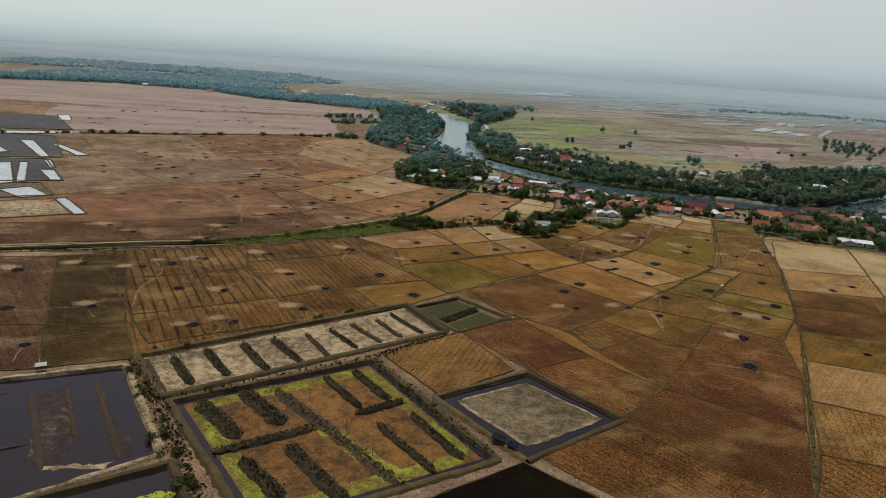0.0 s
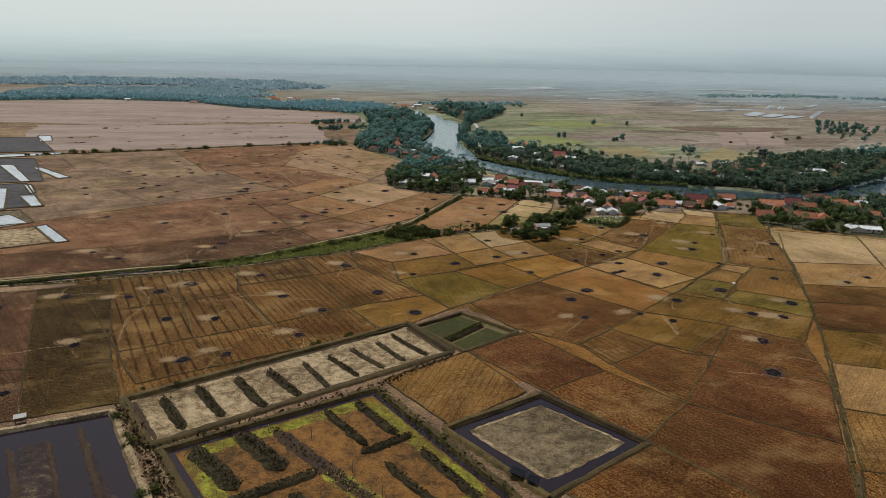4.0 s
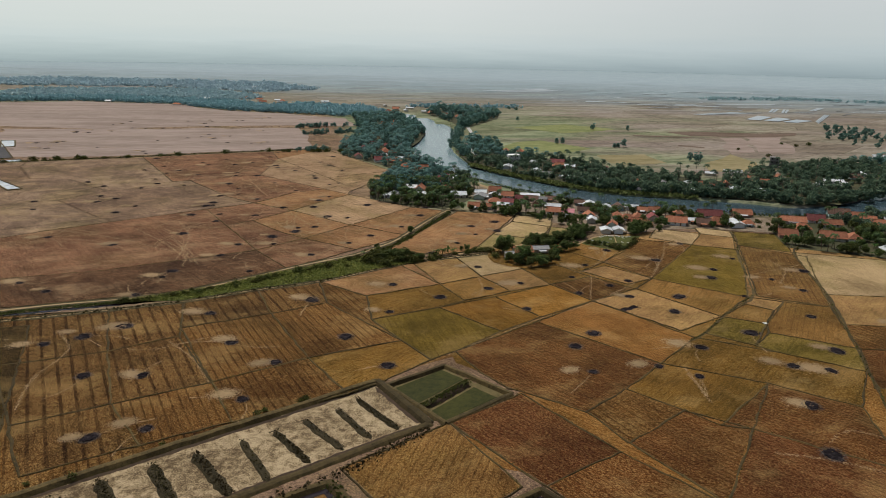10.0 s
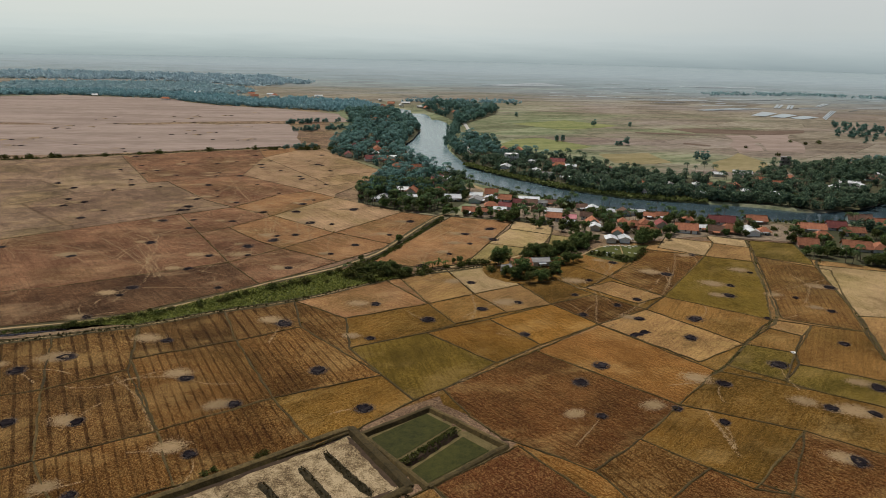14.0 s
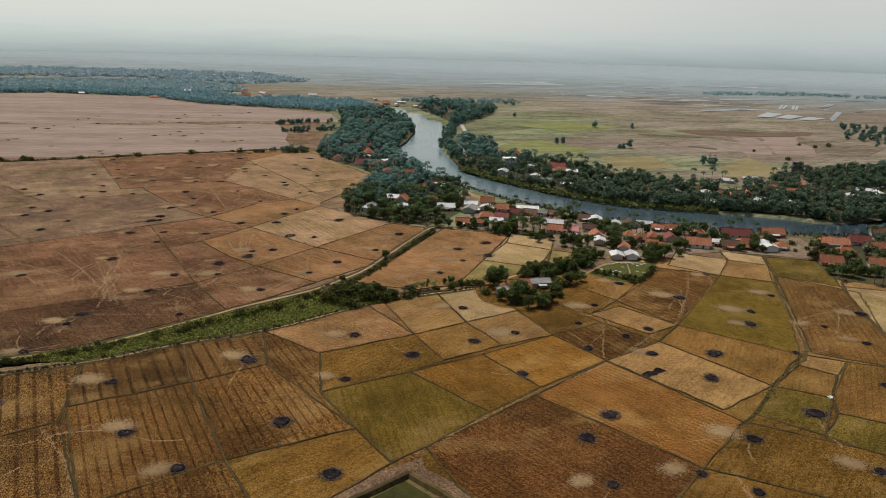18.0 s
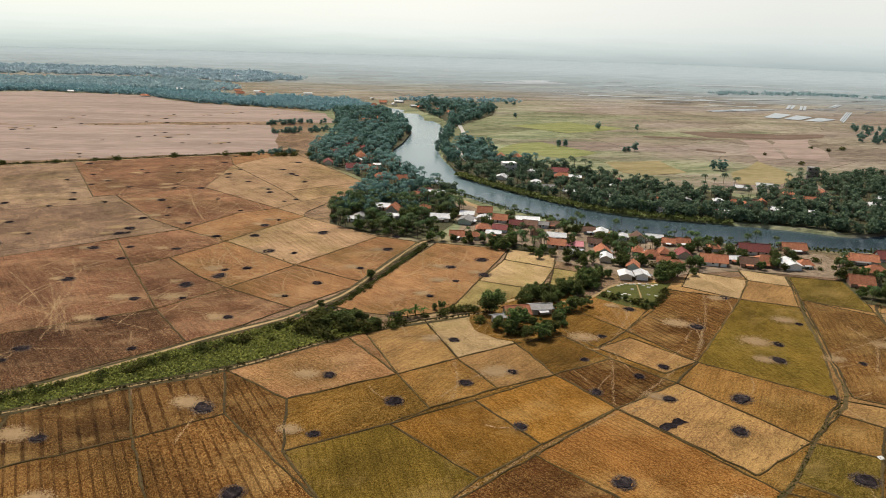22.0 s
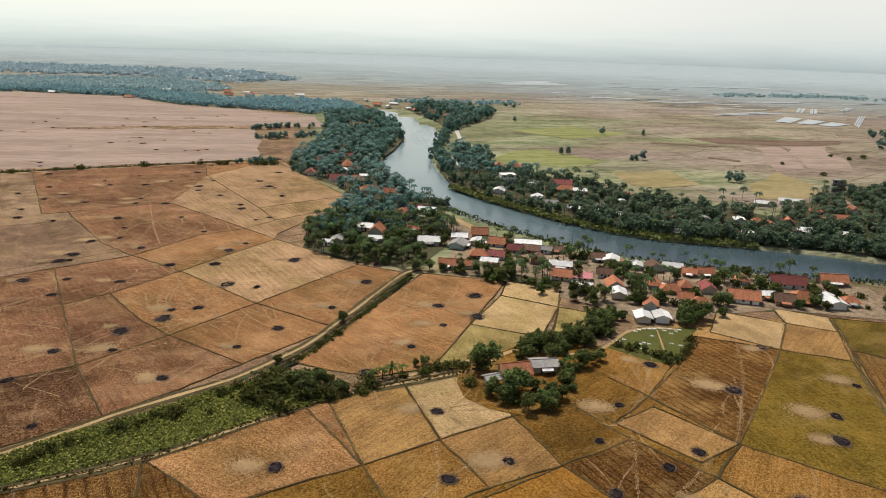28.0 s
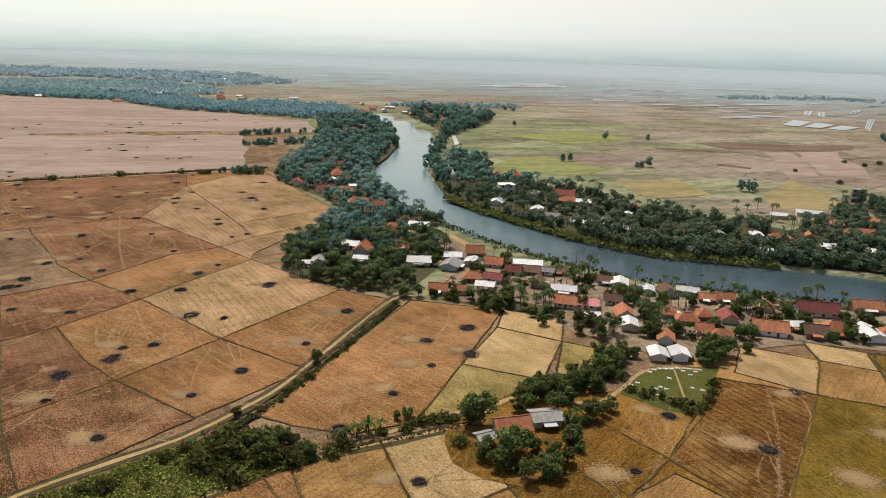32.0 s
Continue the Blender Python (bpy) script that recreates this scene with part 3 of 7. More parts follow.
paddy("ochre", (117.4, 286.6), (137.9, 310), (103.6, 333.5), (91.8, 318.4))
paddy("moss", (137.9, 310), (159.1, 363.7), (164.1, 385.8), (143.2, 393.7), (103.6, 333.5))
paddy("umber", (103.6, 333.5), (143.2, 393.7), (116.4, 403.5), (86.4, 358))
paddy("ochre", (132.3, 279.7), (142.2, 294.1), (133.1, 301.6), (117.4, 286.6))
paddy("tan", (133.1, 301.6), (142.2, 294.1), (151.2, 304.8), (137.9, 310))
paddy("lime", (118.5, 258.4), (132.3, 279.7), (117.4, 286.6), (104.8, 269.3))
paddy("ochre", (129.2, 270.8), (155.5, 257.2), (168.2, 299.7), (151.2, 304.8), (132.3, 279.7))
paddy("lime", (125.1, 252.4), (147, 238.9), (155.5, 257.2), (129.2, 270.8), (118.5, 258.4))
paddy("olive", (109.7, 229.2), (131, 214.4), (147, 238.9), (125.1, 252.4), (98.9, 265.1), (79.7, 242.3))
paddy("olive", (76.6, 211), (92.5, 201.1), (109.7, 229.2), (79.7, 242.3), (62.6, 223.4))
paddy("auburn", (93.8, 198.2), (123, 181.5), (132.7, 210.1), (109.7, 229.2), (84, 202.9))
paddy("umber", (55.7, 192.9), (76.6, 211), (62.6, 223.4), (47.6, 209.3))
paddy("auburn", (71.9, 167.6), (92.5, 201.1), (84, 202.9), (76.6, 211), (55.7, 192.9))
paddy("sienna", (30.7, 173.5), (52.3, 188.8), (29.7, 219.3), (7.7, 201.8))
paddy("stubble", (1.4, 152.4), (24.9, 173), (7.7, 201.8), (-19.3, 179.5))
paddy("auburn", (53.6, 146.6), (71.9, 167.6), (52.3, 188.8), (30.7, 173.5))
paddy("sienna", (107.3, 146.6), (123, 181.5), (93.8, 198.2), (71.9, 167.6))
paddy("sienna", (74.9, 121.9), (92.8, 111.8), (107.3, 146.6), (71.9, 167.6), (53.6, 146.6))
paddy("auburn", (55.2, 98.9), (83.4, 90.3), (92.8, 111.8), (74.9, 121.9), (53.6, 146.6), (28.2, 123.4))
paddy("char", (5.9, 82.4), (27.6, 83.1), (55.2, 98.9), (42.2, 106.8), (23.3, 121), (-2.4, 101.8))
paddy("tan", (117.9, 166), (141.5, 157.2), (161.9, 189), (131.7, 197.6))
paddy("stubble", (105.3, 134.4), (123.7, 129.5), (141.5, 157.2), (117.9, 166))
paddy("umber", (92.8, 111.8), (105.5, 96.9), (123.7, 129.5), (105.3, 134.4))
paddy("auburn", (143, 227.2), (180.2, 221.1), (195.2, 253.3), (155.5, 257.2))
paddy("olive", (131.7, 197.6), (161.9, 189), (180.2, 221.1), (143, 227.2))
paddy("stubble", (143, 311.6), (168.2, 299.7), (196.4, 374.4), (169.5, 394.7))
paddy("lime", (169.5, 394.7), (192.7, 382.2), (205.1, 419.6), (178.5, 424.6))
paddy("straw", (174.6, 315.1), (219.9, 312.5), (239.4, 368.9), (192.7, 382.2))
paddy("tan", (162.4, 280.1), (207.4, 276.8), (219.9, 312.5), (174.6, 315.1))
paddy("umber", (155.5, 257.2), (195.2, 253.3), (207.4, 276.8), (162.4, 280.1))
paddy("straw", (207.4, 276.8), (222.8, 267.3), (267.1, 353.1), (239.4, 368.9))
paddy("straw", (48.9, 439.4), (70.9, 428.2), (75.9, 453.2), (52.8, 456.8))
paddy("pale", (34.9, 408.7), (59.8, 398.8), (70.9, 428.2), (48.9, 439.4))
paddy("khaki", (21.5, 372.8), (42, 371.5), (55.2, 384.3), (59.8, 398.8), (34.9, 408.7))
paddy("khaki", (65, 403.6), (77.8, 400.5), (87.3, 421.5), (70.9, 428.2))
paddy("russet", (-23, 374.4), (-11.4, 369.1), (4.2, 365.7), (21.5, 372.8), (34.9, 408.7), (52.8, 456.8), (16, 464.6))
paddy("ochre", (71.8, 375.1), (86.4, 358), (103.1, 379.7), (83.1, 393.5), (74, 391.3))
paddy("olive", (61.6, 360.3), (72.2, 342.2), (86.4, 358), (71.8, 375.1), (62.7, 374.8))
paddy("tan", (72.9, 343.8), (85.8, 351.9), (101.3, 332.5), (90.2, 324.4))
paddy("straw", (123.5, 407.6), (143.2, 393.7), (156.9, 418), (134.4, 428.9))
paddy("tan", (143.2, 393.7), (164.1, 385.8), (173.3, 410.7), (156.9, 418))
paddy("straw", (156.9, 418), (173.3, 410.7), (178.5, 424.6), (159, 433.8))
paddy("clay", (-88.8, 367.5), (-69.3, 391.9), (-38.9, 372.1), (-52.9, 354.2), (-67.6, 339.1))
paddy("russet", (-69.3, 391.9), (-47.8, 423.4), (-13.7, 402.0), (-38.9, 372.1))
paddy("russet", (-47.8, 423.4), (-14.2, 474.0), (7.5, 465.2), (-13.7, 402.0))
paddy("blush", (-89.4, 458.1), (-78.3, 480.1), (-60.4, 511.5), (-14.2, 474.0), (-47.8, 423.4))
paddy("russet", (-118.7, 477.6), (-99.9, 514.9), (-80.5, 529.7), (-60.4, 511.5), (-78.3, 480.1), (-89.4, 458.1))
paddy("russet", (-107.0, 429.3), (-89.4, 458.1), (-47.8, 423.4), (-69.3, 391.9), (-84.5, 403.9))
paddy("clay", (-119.0, 416.7), (-107.0, 429.3), (-84.5, 403.9), (-69.3, 391.9), (-88.8, 367.5))
paddy("clay", (-143.8, 457.1), (-118.7, 477.6), (-89.4, 458.1), (-107.0, 429.3), (-119.0, 416.7))
paddy("clay", (-141.5, 496.0), (-188.2, 553.5), (-141.5, 582.8), (-80.5, 529.7), (-99.9, 514.9), (-118.7, 477.6))
paddy("blush", (-80.5, 529.7), (-141.5, 582.8), (-146.6, 669.0), (-85.5, 576.4), (-68.9, 549.2))
paddy("blush", (-146.6, 669.0), (-114.1, 739.4), (-37.9, 615.7), (-85.5, 576.4))
paddy("blush", (-85.5, 576.4), (-37.9, 615.7), (-41.6, 577.4), (-68.9, 549.2))
paddy("blush", (-80.5, 529.7), (-68.9, 549.2), (-41.6, 577.4), (-61.6, 521.1), (-60.4, 511.5))
paddy("clay", (-269.0, 661.3), (-215.1, 691.5), (-163.7, 717.2), (-146.6, 669.0), (-141.5, 582.8), (-188.2, 553.5), (-198.8, 546.8))
paddy("russet", (-163.7, 717.2), (-114.1, 739.4), (-146.6, 669.0))
paddy("dusk", (-169.8, 176.4), (-134.3, 182.3), (-172.1, 255), (-215.4, 243.7))
paddy("bog", (-134.3, 182.3), (-110, 189.2), (-145.3, 265.4), (-172.1, 255))
paddy("dusk", (-146.5, 142.1), (-118.5, 151.8), (-134.3, 182.3), (-169.8, 176.4))
paddy("bog", (-118.5, 151.8), (-94.5, 162.5), (-110, 189.2), (-134.3, 182.3))
paddy("dusk", (-227.9, 168), (-169.8, 176.4), (-215.4, 243.7), (-267.5, 235.3))
paddy("dusk", (-193.5, 131.7), (-146.5, 142.1), (-169.8, 176.4), (-208, 166.8))
paddy("dusk", (-213.7, 265), (-152, 286.6), (-106, 304.6), (-65, 341), (-88.8, 367.5), (-150, 330), (-240, 296))
paddy("clay", (-240, 296), (-150, 330), (-88.8, 367.5), (-119, 416.7), (-143.8, 457.1), (-215, 395), (-262, 342))


def bund(a, c, width=0.34, height=0.26):
    """A low earth ridge between two paddies, with worn, uneven sides."""
    a, c = Vector(a), Vector(c)
    run = c - a
    n = max(2, int(run.length / 4))
    t = run.normalized()
    s = Vector((-t.y, t.x))
    verts, faces = [], []
    for k in range(n + 1):
        p = a + run * k / n + s * random.uniform(-0.35, 0.35)
        w = width * random.uniform(0.5, 1.5)
        h = height * random.uniform(0.6, 1.2)
        for off, z in ((-w, 0.0), (-w * 0.45, h), (w * 0.45, h), (w, 0.0)):
            q = p + s * off
            verts.append((q.x, q.y, z))
        if k:
            i = 4 * k
            faces += [(i - 4 + j, i - 3 + j, i + 1 + j, i + j) for j in range(3)]
    ob = from_lists("field_bund", verts, faces, M_BUND)
    return tagged(ob, "low weedy earth bund between dry paddies", "bund", "field bunds")


for a, c in sorted(bund_edges):
    bund(a, c)
heap_places = []


def heaps(*places):
    heap_places.extend(places)


heaps((-121, 256), (-88, 227), (-106, 226), (-53, 213), (-68, 253), (-49, 238), (-111, 266), (-29, 260), (-15, 285), (-12, 237), (-48, 297), (-84, 280), (-16, 318), (5, 303), (-74, 196), (-87, 191), (62, 267), (53, 255), (55, 235), (98, 256), (78, 240), (135, 239))
heaps((116, 215), (108, 309), (100, 291), (122, 270), (154, 288), (41, 323), (26, 315), (40, 291), (66, 333), (65, 311), (91, 329), (-60, 361), (-104, 357), (-83, 333), (-118, 331), (-137, 397), (-101, 377), (-87, 394), (-77, 406), (-68, 417), (-109, 443))
heaps((-97, 466), (-44, 384), (-34, 400), (-18, 421), (-8, 451), (-52, 441), (-148, 441), (-146, 477), (-128, 426), (14, 388), (1, 368), (38, 438), (23, 426), (25, 407), (76, 352), (114, 363), (137, 395), (132, 336), (155, 368), (137, 311), (93, 379), (38, 416))
heaps((-5, 474), (-143, 524), (-143, 580), (-198, 627), (-212, 595), (-232, 615), (-285, 700), (-136, 619), (-95, 573), (-80, 548), (-44, 543), (-122, 549), (-78, 490), (-73, 502), (-120, 490), (-137, 505), (-164, 645), (-140, 631), (-155, 194), (-128, 201), (-156, 248), (-176, 234))
heaps((-131, 166), (108, 189), (89, 233), (200, 292), (186, 284), (159, 207), (-119, 322), (-164, 372), (-204, 384), (-213, 483), (-217, 582), (-147, 467), (-77, 414), (-83, 379), (-65, 443), (-44, 478), (-98, 582), (-155, 543), (-207, 639), (-264, 672), (-136, 650), (-74, 554))
heaps((-176, 311), (-159, 301), (-121, 299))
heaps((-176, 631), (-160, 578), (-100, 521), (-118, 606), (23, 346), (81, 322), (138, 349), (86, 308), (146, 255), (182, 349), (160, 335), (167, 320), (124, 242), (-131, 249))

def ash_mesh(seed):
    """An irregular shallow burnt pit: charred bowl inside a low uneven lip."""
    r = random.Random(seed)
    verts, faces = [(0, 0, 0.08)], []
    n = 22
    ph = [r.uniform(0, 6.3) for _ in range(4)]
    for ring, (rad, z) in enumerate(((0.45, 0.10), (0.8, 0.22), (1.0, -0.12))):
        for k in range(n):
            a = 2 * math.pi * k / n
            q = rad * (1 + 0.12 * math.sin(2 * a + ph[0]) + 0.10 * math.sin(3 * a + ph[1]) + 0.08 * math.sin(5 * a + ph[2]) + r.uniform(-0.08, 0.08))
            verts.append((q * math.cos(a), q * math.sin(a), z + r.uniform(-0.02, 0.02)))
    for k in range(n):
        j = (k + 1) % n
        faces.append((0, 1 + k, 1 + j))
        for ring in range(2):
            o = 1 + ring * n
            faces.append((o + k, o + n + k, o + n + j, o + j))
    return verts, faces


def rim_mesh(seed):
    """Scattered pale ash flakes in a ring round the burnt patch."""
    r = random.Random(seed)
    verts, faces = [], []
    for _ in range(260):
        a, d = r.uniform(0, 6.283), 0.95 + abs(r.gauss(0, 0.24))
        l, w, t = r.uniform(0.02, 0.055), r.uniform(0.012, 0.03), r.uniform(0, 3.14)
        i = len(verts)
        for u, v in ((-l, -w), (l, -w), (l, w), (-l, w)):
            verts.append((d * math.cos(a) + u * math.cos(t) - v * math.sin(t), d * math.sin(a) + u * math.sin(t) + v * math.cos(t), 0.10 + r.uniform(0, 0.05)))
        faces.append((i, i + 1, i + 2, i + 3))
    return verts, faces


def mesh_of(name, verts, faces, mat):
    me = bpy.data.meshes.new(name)
    me.from_pydata(verts, [], faces)
    me.materials.append(mat)
    return me


def fringe_mesh(seed):
    """Charred flakes scattered past the edge of the burnt patch."""
    r = random.Random(seed)
    verts, faces = [], []
    for _ in range(420):
        a, d = r.uniform(0, 6.283), 0.88 + abs(r.gauss(0, 0.27))
        l, w, t = r.uniform(0.02, 0.065), r.uniform(0.015, 0.04), r.uniform(0, 3.14)
        i = len(verts)
        for u, v in ((-l, -w), (l, -w), (l, w), (-l, w)):
            verts.append((d * math.cos(a) + u * math.cos(t) - v * math.sin(t), d * math.sin(a) + u * math.sin(t) + v * math.cos(t), 0.02 + r.uniform(0, 0.05)))
        faces.append((i, i + 1, i + 2, i + 3))
    return verts, faces


fringe_meshes = [mesh_of("char_fringe", *fringe_mesh(20 + k), M_ASH) for k in range(3)]
ash_meshes = [mesh_of("char", *ash_mesh(k), M_ASH) for k in range(7)]
rim_meshes = [mesh_of("ash_rim", *rim_mesh(k), M_RIM) for k in range(3)]


def straw_mesh(seed, count, spread):
    """Loose straw strewn flat, thinning outwards."""
    r = random.Random(seed)
    verts, faces = [], []
    for _ in range(count):
        x, y = r.gauss(0, spread), r.gauss(0, spread * 0.7)
        a, l, w = r.uniform(0, 3.14), r.uniform(0.10, 0.32), r.uniform(0.03, 0.09)
        c, s = math.cos(a), math.sin(a)
        i = len(verts)
        for u, v in ((-l, -w), (l, -w), (l, w), (-l, w)):
            verts.append((x + u * c - v * s, y + u * s + v * c, 0.15 + r.uniform(0, 0.05)))
        faces.append((i, i + 1, i + 2, i + 3))
    return verts, faces


straw_meshes = [mesh_of("loose_straw", *straw_mesh(50 + k, 1900, 2.3), M_STRAW) for k in range(6)]
hr = random.Random(7)
# more burnt piles, few by few, over the far northern paddies
for lo_x, hi_x, lo_y, hi_y, count in ((-430, -150, 660, 1060, 46), (-260, -70, 430, 690, 26)):
    heaps(*[(hr.uniform(lo_x, hi_x), hr.uniform(lo_y, hi_y)) for _ in range(count)])
for x, y in heap_places:
    ob = new("ash_pile")
    size = hr.choice((1.3, 1.6, 1.9, 2.4))
    ob.matrix_world = pose(x, y, 0.16, 0, 0, hr.uniform(0, 360)) @ Matrix.Diagonal((size * hr.uniform(0.85, 1.3), size, hr.uniform(0.8, 1.3), 1))
    new("char", hr.choice(ash_meshes)).parent = ob
    fringe = new("char_fringe", hr.choice(fringe_meshes))
    fringe.parent = ob
    tagged(fringe, kind="stuff")
    rim = new("ash_rim", hr.choice(rim_meshes))
    rim.parent = ob
    tagged(rim, "pale flaky ash ring", kind="stuff")
    tagged(ob, "dark round burnt-straw patch with a pale ash rim", "ash pile", "burnt straw piles")
    if hr.random() < (0.3 if x > 20 and y < 340 else 0.7):
        ob = new("straw_litter", hr.choice(straw_meshes))
        k = hr.uniform(0.5, 1.1)
        ob.matrix_world = pose(x + hr.uniform(-8, -3), y + hr.uniform(-1, 4), 0.06, 0, 0, hr.uniform(-30, 30)) @ Matrix.Diagonal((k, k, 1, 1))
        tagged(ob, "scatter of pale threshed straw beside an ash pile", "straw", "straw scatters", kind="stuff")


def trail(*points):
    """A faint trodden line of pale straw across the paddies."""
    line = smooth_line([(x + hr.uniform(-0.6, 0.6), y + hr.uniform(-0.6, 0.6)) for x, y in points], 4)
    verts, faces = [], []
    for (ax, ay), (cx, cy) in zip(line, line[1:]):
        for _ in range(30):
            u = hr.random()
            x, y = ax + (cx - ax) * u + hr.gauss(0, 0.3), ay + (cy - ay) * u + hr.gauss(0, 0.3)
            l, w, t = hr.uniform(0.10, 0.30), hr.uniform(0.03, 0.09), math.atan2(cy - ay, cx - ax) + hr.gauss(0, 0.5)
            i = len(verts)
            for p, q in ((-l, -w), (l, -w), (l, w), (-l, w)):
                verts.append((x + p * math.cos(t) - q * math.sin(t), y + p * math.sin(t) + q * math.cos(t), 0.17 + hr.uniform(0, 0.03)))
            faces.append((i, i + 1, i + 2, i + 3))
    ob = from_lists("foot_trail", verts, faces, M_STRAW)
    tagged(ob, "faint straw-strewn footpath across dry paddies", "footpath", "foot trails", kind="stuff")


def spokes():
    """Pale lines where straw was carried in to each burnt pile, fanning out unevenly."""
    r = random.Random(19)
    for x, y in heap_places:
        if y > 760 or x > 210:
            continue
        west = y > 330 and x < 60
        verts, faces = [], []
        for _ in range(r.randint(3, 7) if west else r.randint(0, 2)):
            a, run, bend = r.uniform(0, 6.283), r.uniform(7, 30 if west else 16), r.uniform(-0.5, 0.5)
            wide = r.uniform(0.10, 0.24)
            for _ in range(int(run * 8)):
                u = r.random() ** 0.8
                b = a + bend * u
                d = 2.6 + run * u
                px, py = x + d * math.cos(b) + r.gauss(0, wide), y + d * math.sin(b) + r.gauss(0, wide)
                l, w, t = r.uniform(0.10, 0.26), r.uniform(0.03, 0.08), b + r.gauss(0, 0.5)
                i = len(verts)
                for p, q in ((-l, -w), (l, -w), (l, w), (-l, w)):
                    verts.append((px + p * math.cos(t) - q * math.sin(t), py + p * math.sin(t) + q * math.cos(t), 0.17 + r.uniform(0, 0.03)))
                faces.append((i, i + 1, i + 2, i + 3))
        if verts:
            tagged(from_lists("straw_trail", verts, faces, M_STRAW), "thin pale lines of dropped straw fanning from a burnt pile", "straw", "straw trails", kind="stuff")


spokes()
trail((7, 246), (42, 278), (69, 300), (98, 331))
trail((86, 235), (87, 226), (86, 216))
trail((86, 240), (87, 232), (86, 220))
trail((-66, 224), (-77, 239), (-90, 254))
trail((89, 233), (87, 220))
trail((-117, 347), (-126, 366), (-134, 388), (-151, 407))
trail((-116, 338), (-121, 358), (-124, 377))
trail((-121, 492), (-85, 474), (-61, 498), (-34, 527))
trail((34, 338), (33, 351), (38, 364))
trail((23, 332), (23, 316), (21, 303))
trail((63, 358), (71, 340), (84, 359), (99, 393))
trail((0, 426), (-19, 446), (-29, 456))
trail((-138, 449), (-115, 490), (-71, 524), (-41, 575))
trail((-84, 393), (-67, 405), (-67, 427), (-48, 444))
trail((-72, 397), (-80, 421), (-85, 447), (-86, 478))
trail((-57, 406), (-66, 442), (-70, 479), (-80, 538))
trail((-166, 520), (-128, 497), (-131, 543), (-111, 568))
trail((-177, 560), (-139, 542), (-100, 517))
trail((2, 409), (12, 427), (24, 449))
trail((-7, 380), (1, 393), (11, 391), (24, 410))
trail((87, 372), (89, 384), (86, 391))
trail((87, 359), (86, 369), (86, 378))
trail((133, 408), (121, 374), (108, 344))
trail((78, 372), (85, 361))
trail((9, 447), (0, 426), (-14, 416))
trail((-209, 400), (-171, 387), (-127, 360))
trail((-123, 347), (-132, 391), (-149, 425))
trail((111, 195), (120, 201), (129, 196))
trail((92, 189), (106, 187), (117, 181))
trail((203, 283), (194, 257))
trail((-115, 205), (-120, 223), (-121, 245), (-132, 260))
trail((-102, 246), (-92, 247), (-79, 256))

trail((-235, 607), (-188, 559), (-144, 500), (-119, 478))
trail((-103, 546), (-72, 502), (-58, 480))
trail((-114, 490), (-96, 464), (-89, 441), (-84, 421))
trail((-160, 562), (-121, 524), (-100, 515))
trail((-116, 592), (-97, 546), (-84, 518))
trail((-166, 494), (-159, 507), (-141, 518), (-140, 564))
trail((-101, 425), (-80, 412), (-62, 401))
trail((-72, 442), (-67, 422), (-55, 406))
trail((-24, 476), (11, 442), (24, 433))
trail((10, 462), (10, 427), (12, 402))
trail((-11, 404), (1, 390), (14, 381))
trail((16, 460), (30, 433), (37, 411))
trail((92, 384), (90, 369), (88, 356))
trail((90, 381), (92, 372), (97, 364))
trail((76, 341), (74, 326), (70, 312), (69, 303))
trail((118, 374), (111, 351), (101, 331))
trail((-139, 380), (-121, 359), (-110, 342))
trail((-134, 381), (-118, 359), (-113, 346))
trail((-143, 393), (-128, 369), (-113, 344))
trail((-166, 406), (-142, 380), (-123, 358))
trail((-186, 546), (-161, 519), (-138, 495))
trail((-107, 540), (-108, 498), (-116, 485))
trail((-105, 556), (-87, 576), (-68, 596))
trail((-154, 585), (-121, 510), (-71, 421), (-57, 407))
trail((173, 367), (173, 350), (161, 328))
trail((151, 341), (168, 350), (186, 359))


# ---- fish ponds ----
M_SCRUB = leaf("dry_dark_scrub", (0.022, 0.018, 0.008), (0.062, 0.048, 0.020), 0.3)
M_REED = leaf("green_reeds", (0.024, 0.034, 0.008), (0.085, 0.095, 0.024), 0.3)
M_SHRUB = leaf("shrub_leaves", (0.026, 0.031, 0.008), (0.112, 0.115, 0.030), 0.5)


def leaf_quads(places, size, r, upright=0.5):
    """Small leafy tufts, one bent blade pair each, at the given places."""
    verts, faces = [], []
    for x, y, z in places:
        s = r.uniform(*size)
        a, tilt = r.uniform(0, 6.283), r.uniform(-1, 1) * (1.4 - upright)
        d = Vector((math.cos(a), math.sin(a), 0))
        n = Vector((-d.y * math.sin(tilt), d.x * math.sin(tilt), math.cos(tilt)))
        u, v = d * s, n.cross(d) * s * r.uniform(0.5, 0.9)
        if r.random() < upright:
            v = Vector((0, 0, s))
        p = Vector((x, y, z))
        i = len(verts)
        lift = n * s * 0.25
        verts += [tuple(p - u - v), tuple(p + lift - v * 0.6), tuple(p + u - v * 0.3), tuple(p + u * 0.6 + v), tuple(p - u * 0.5 + v * 0.8)]
        faces += [(i, i + 1, i + 4), (i + 1, i + 3, i + 4), (i + 1, i + 2, i + 3)]
    return verts, faces


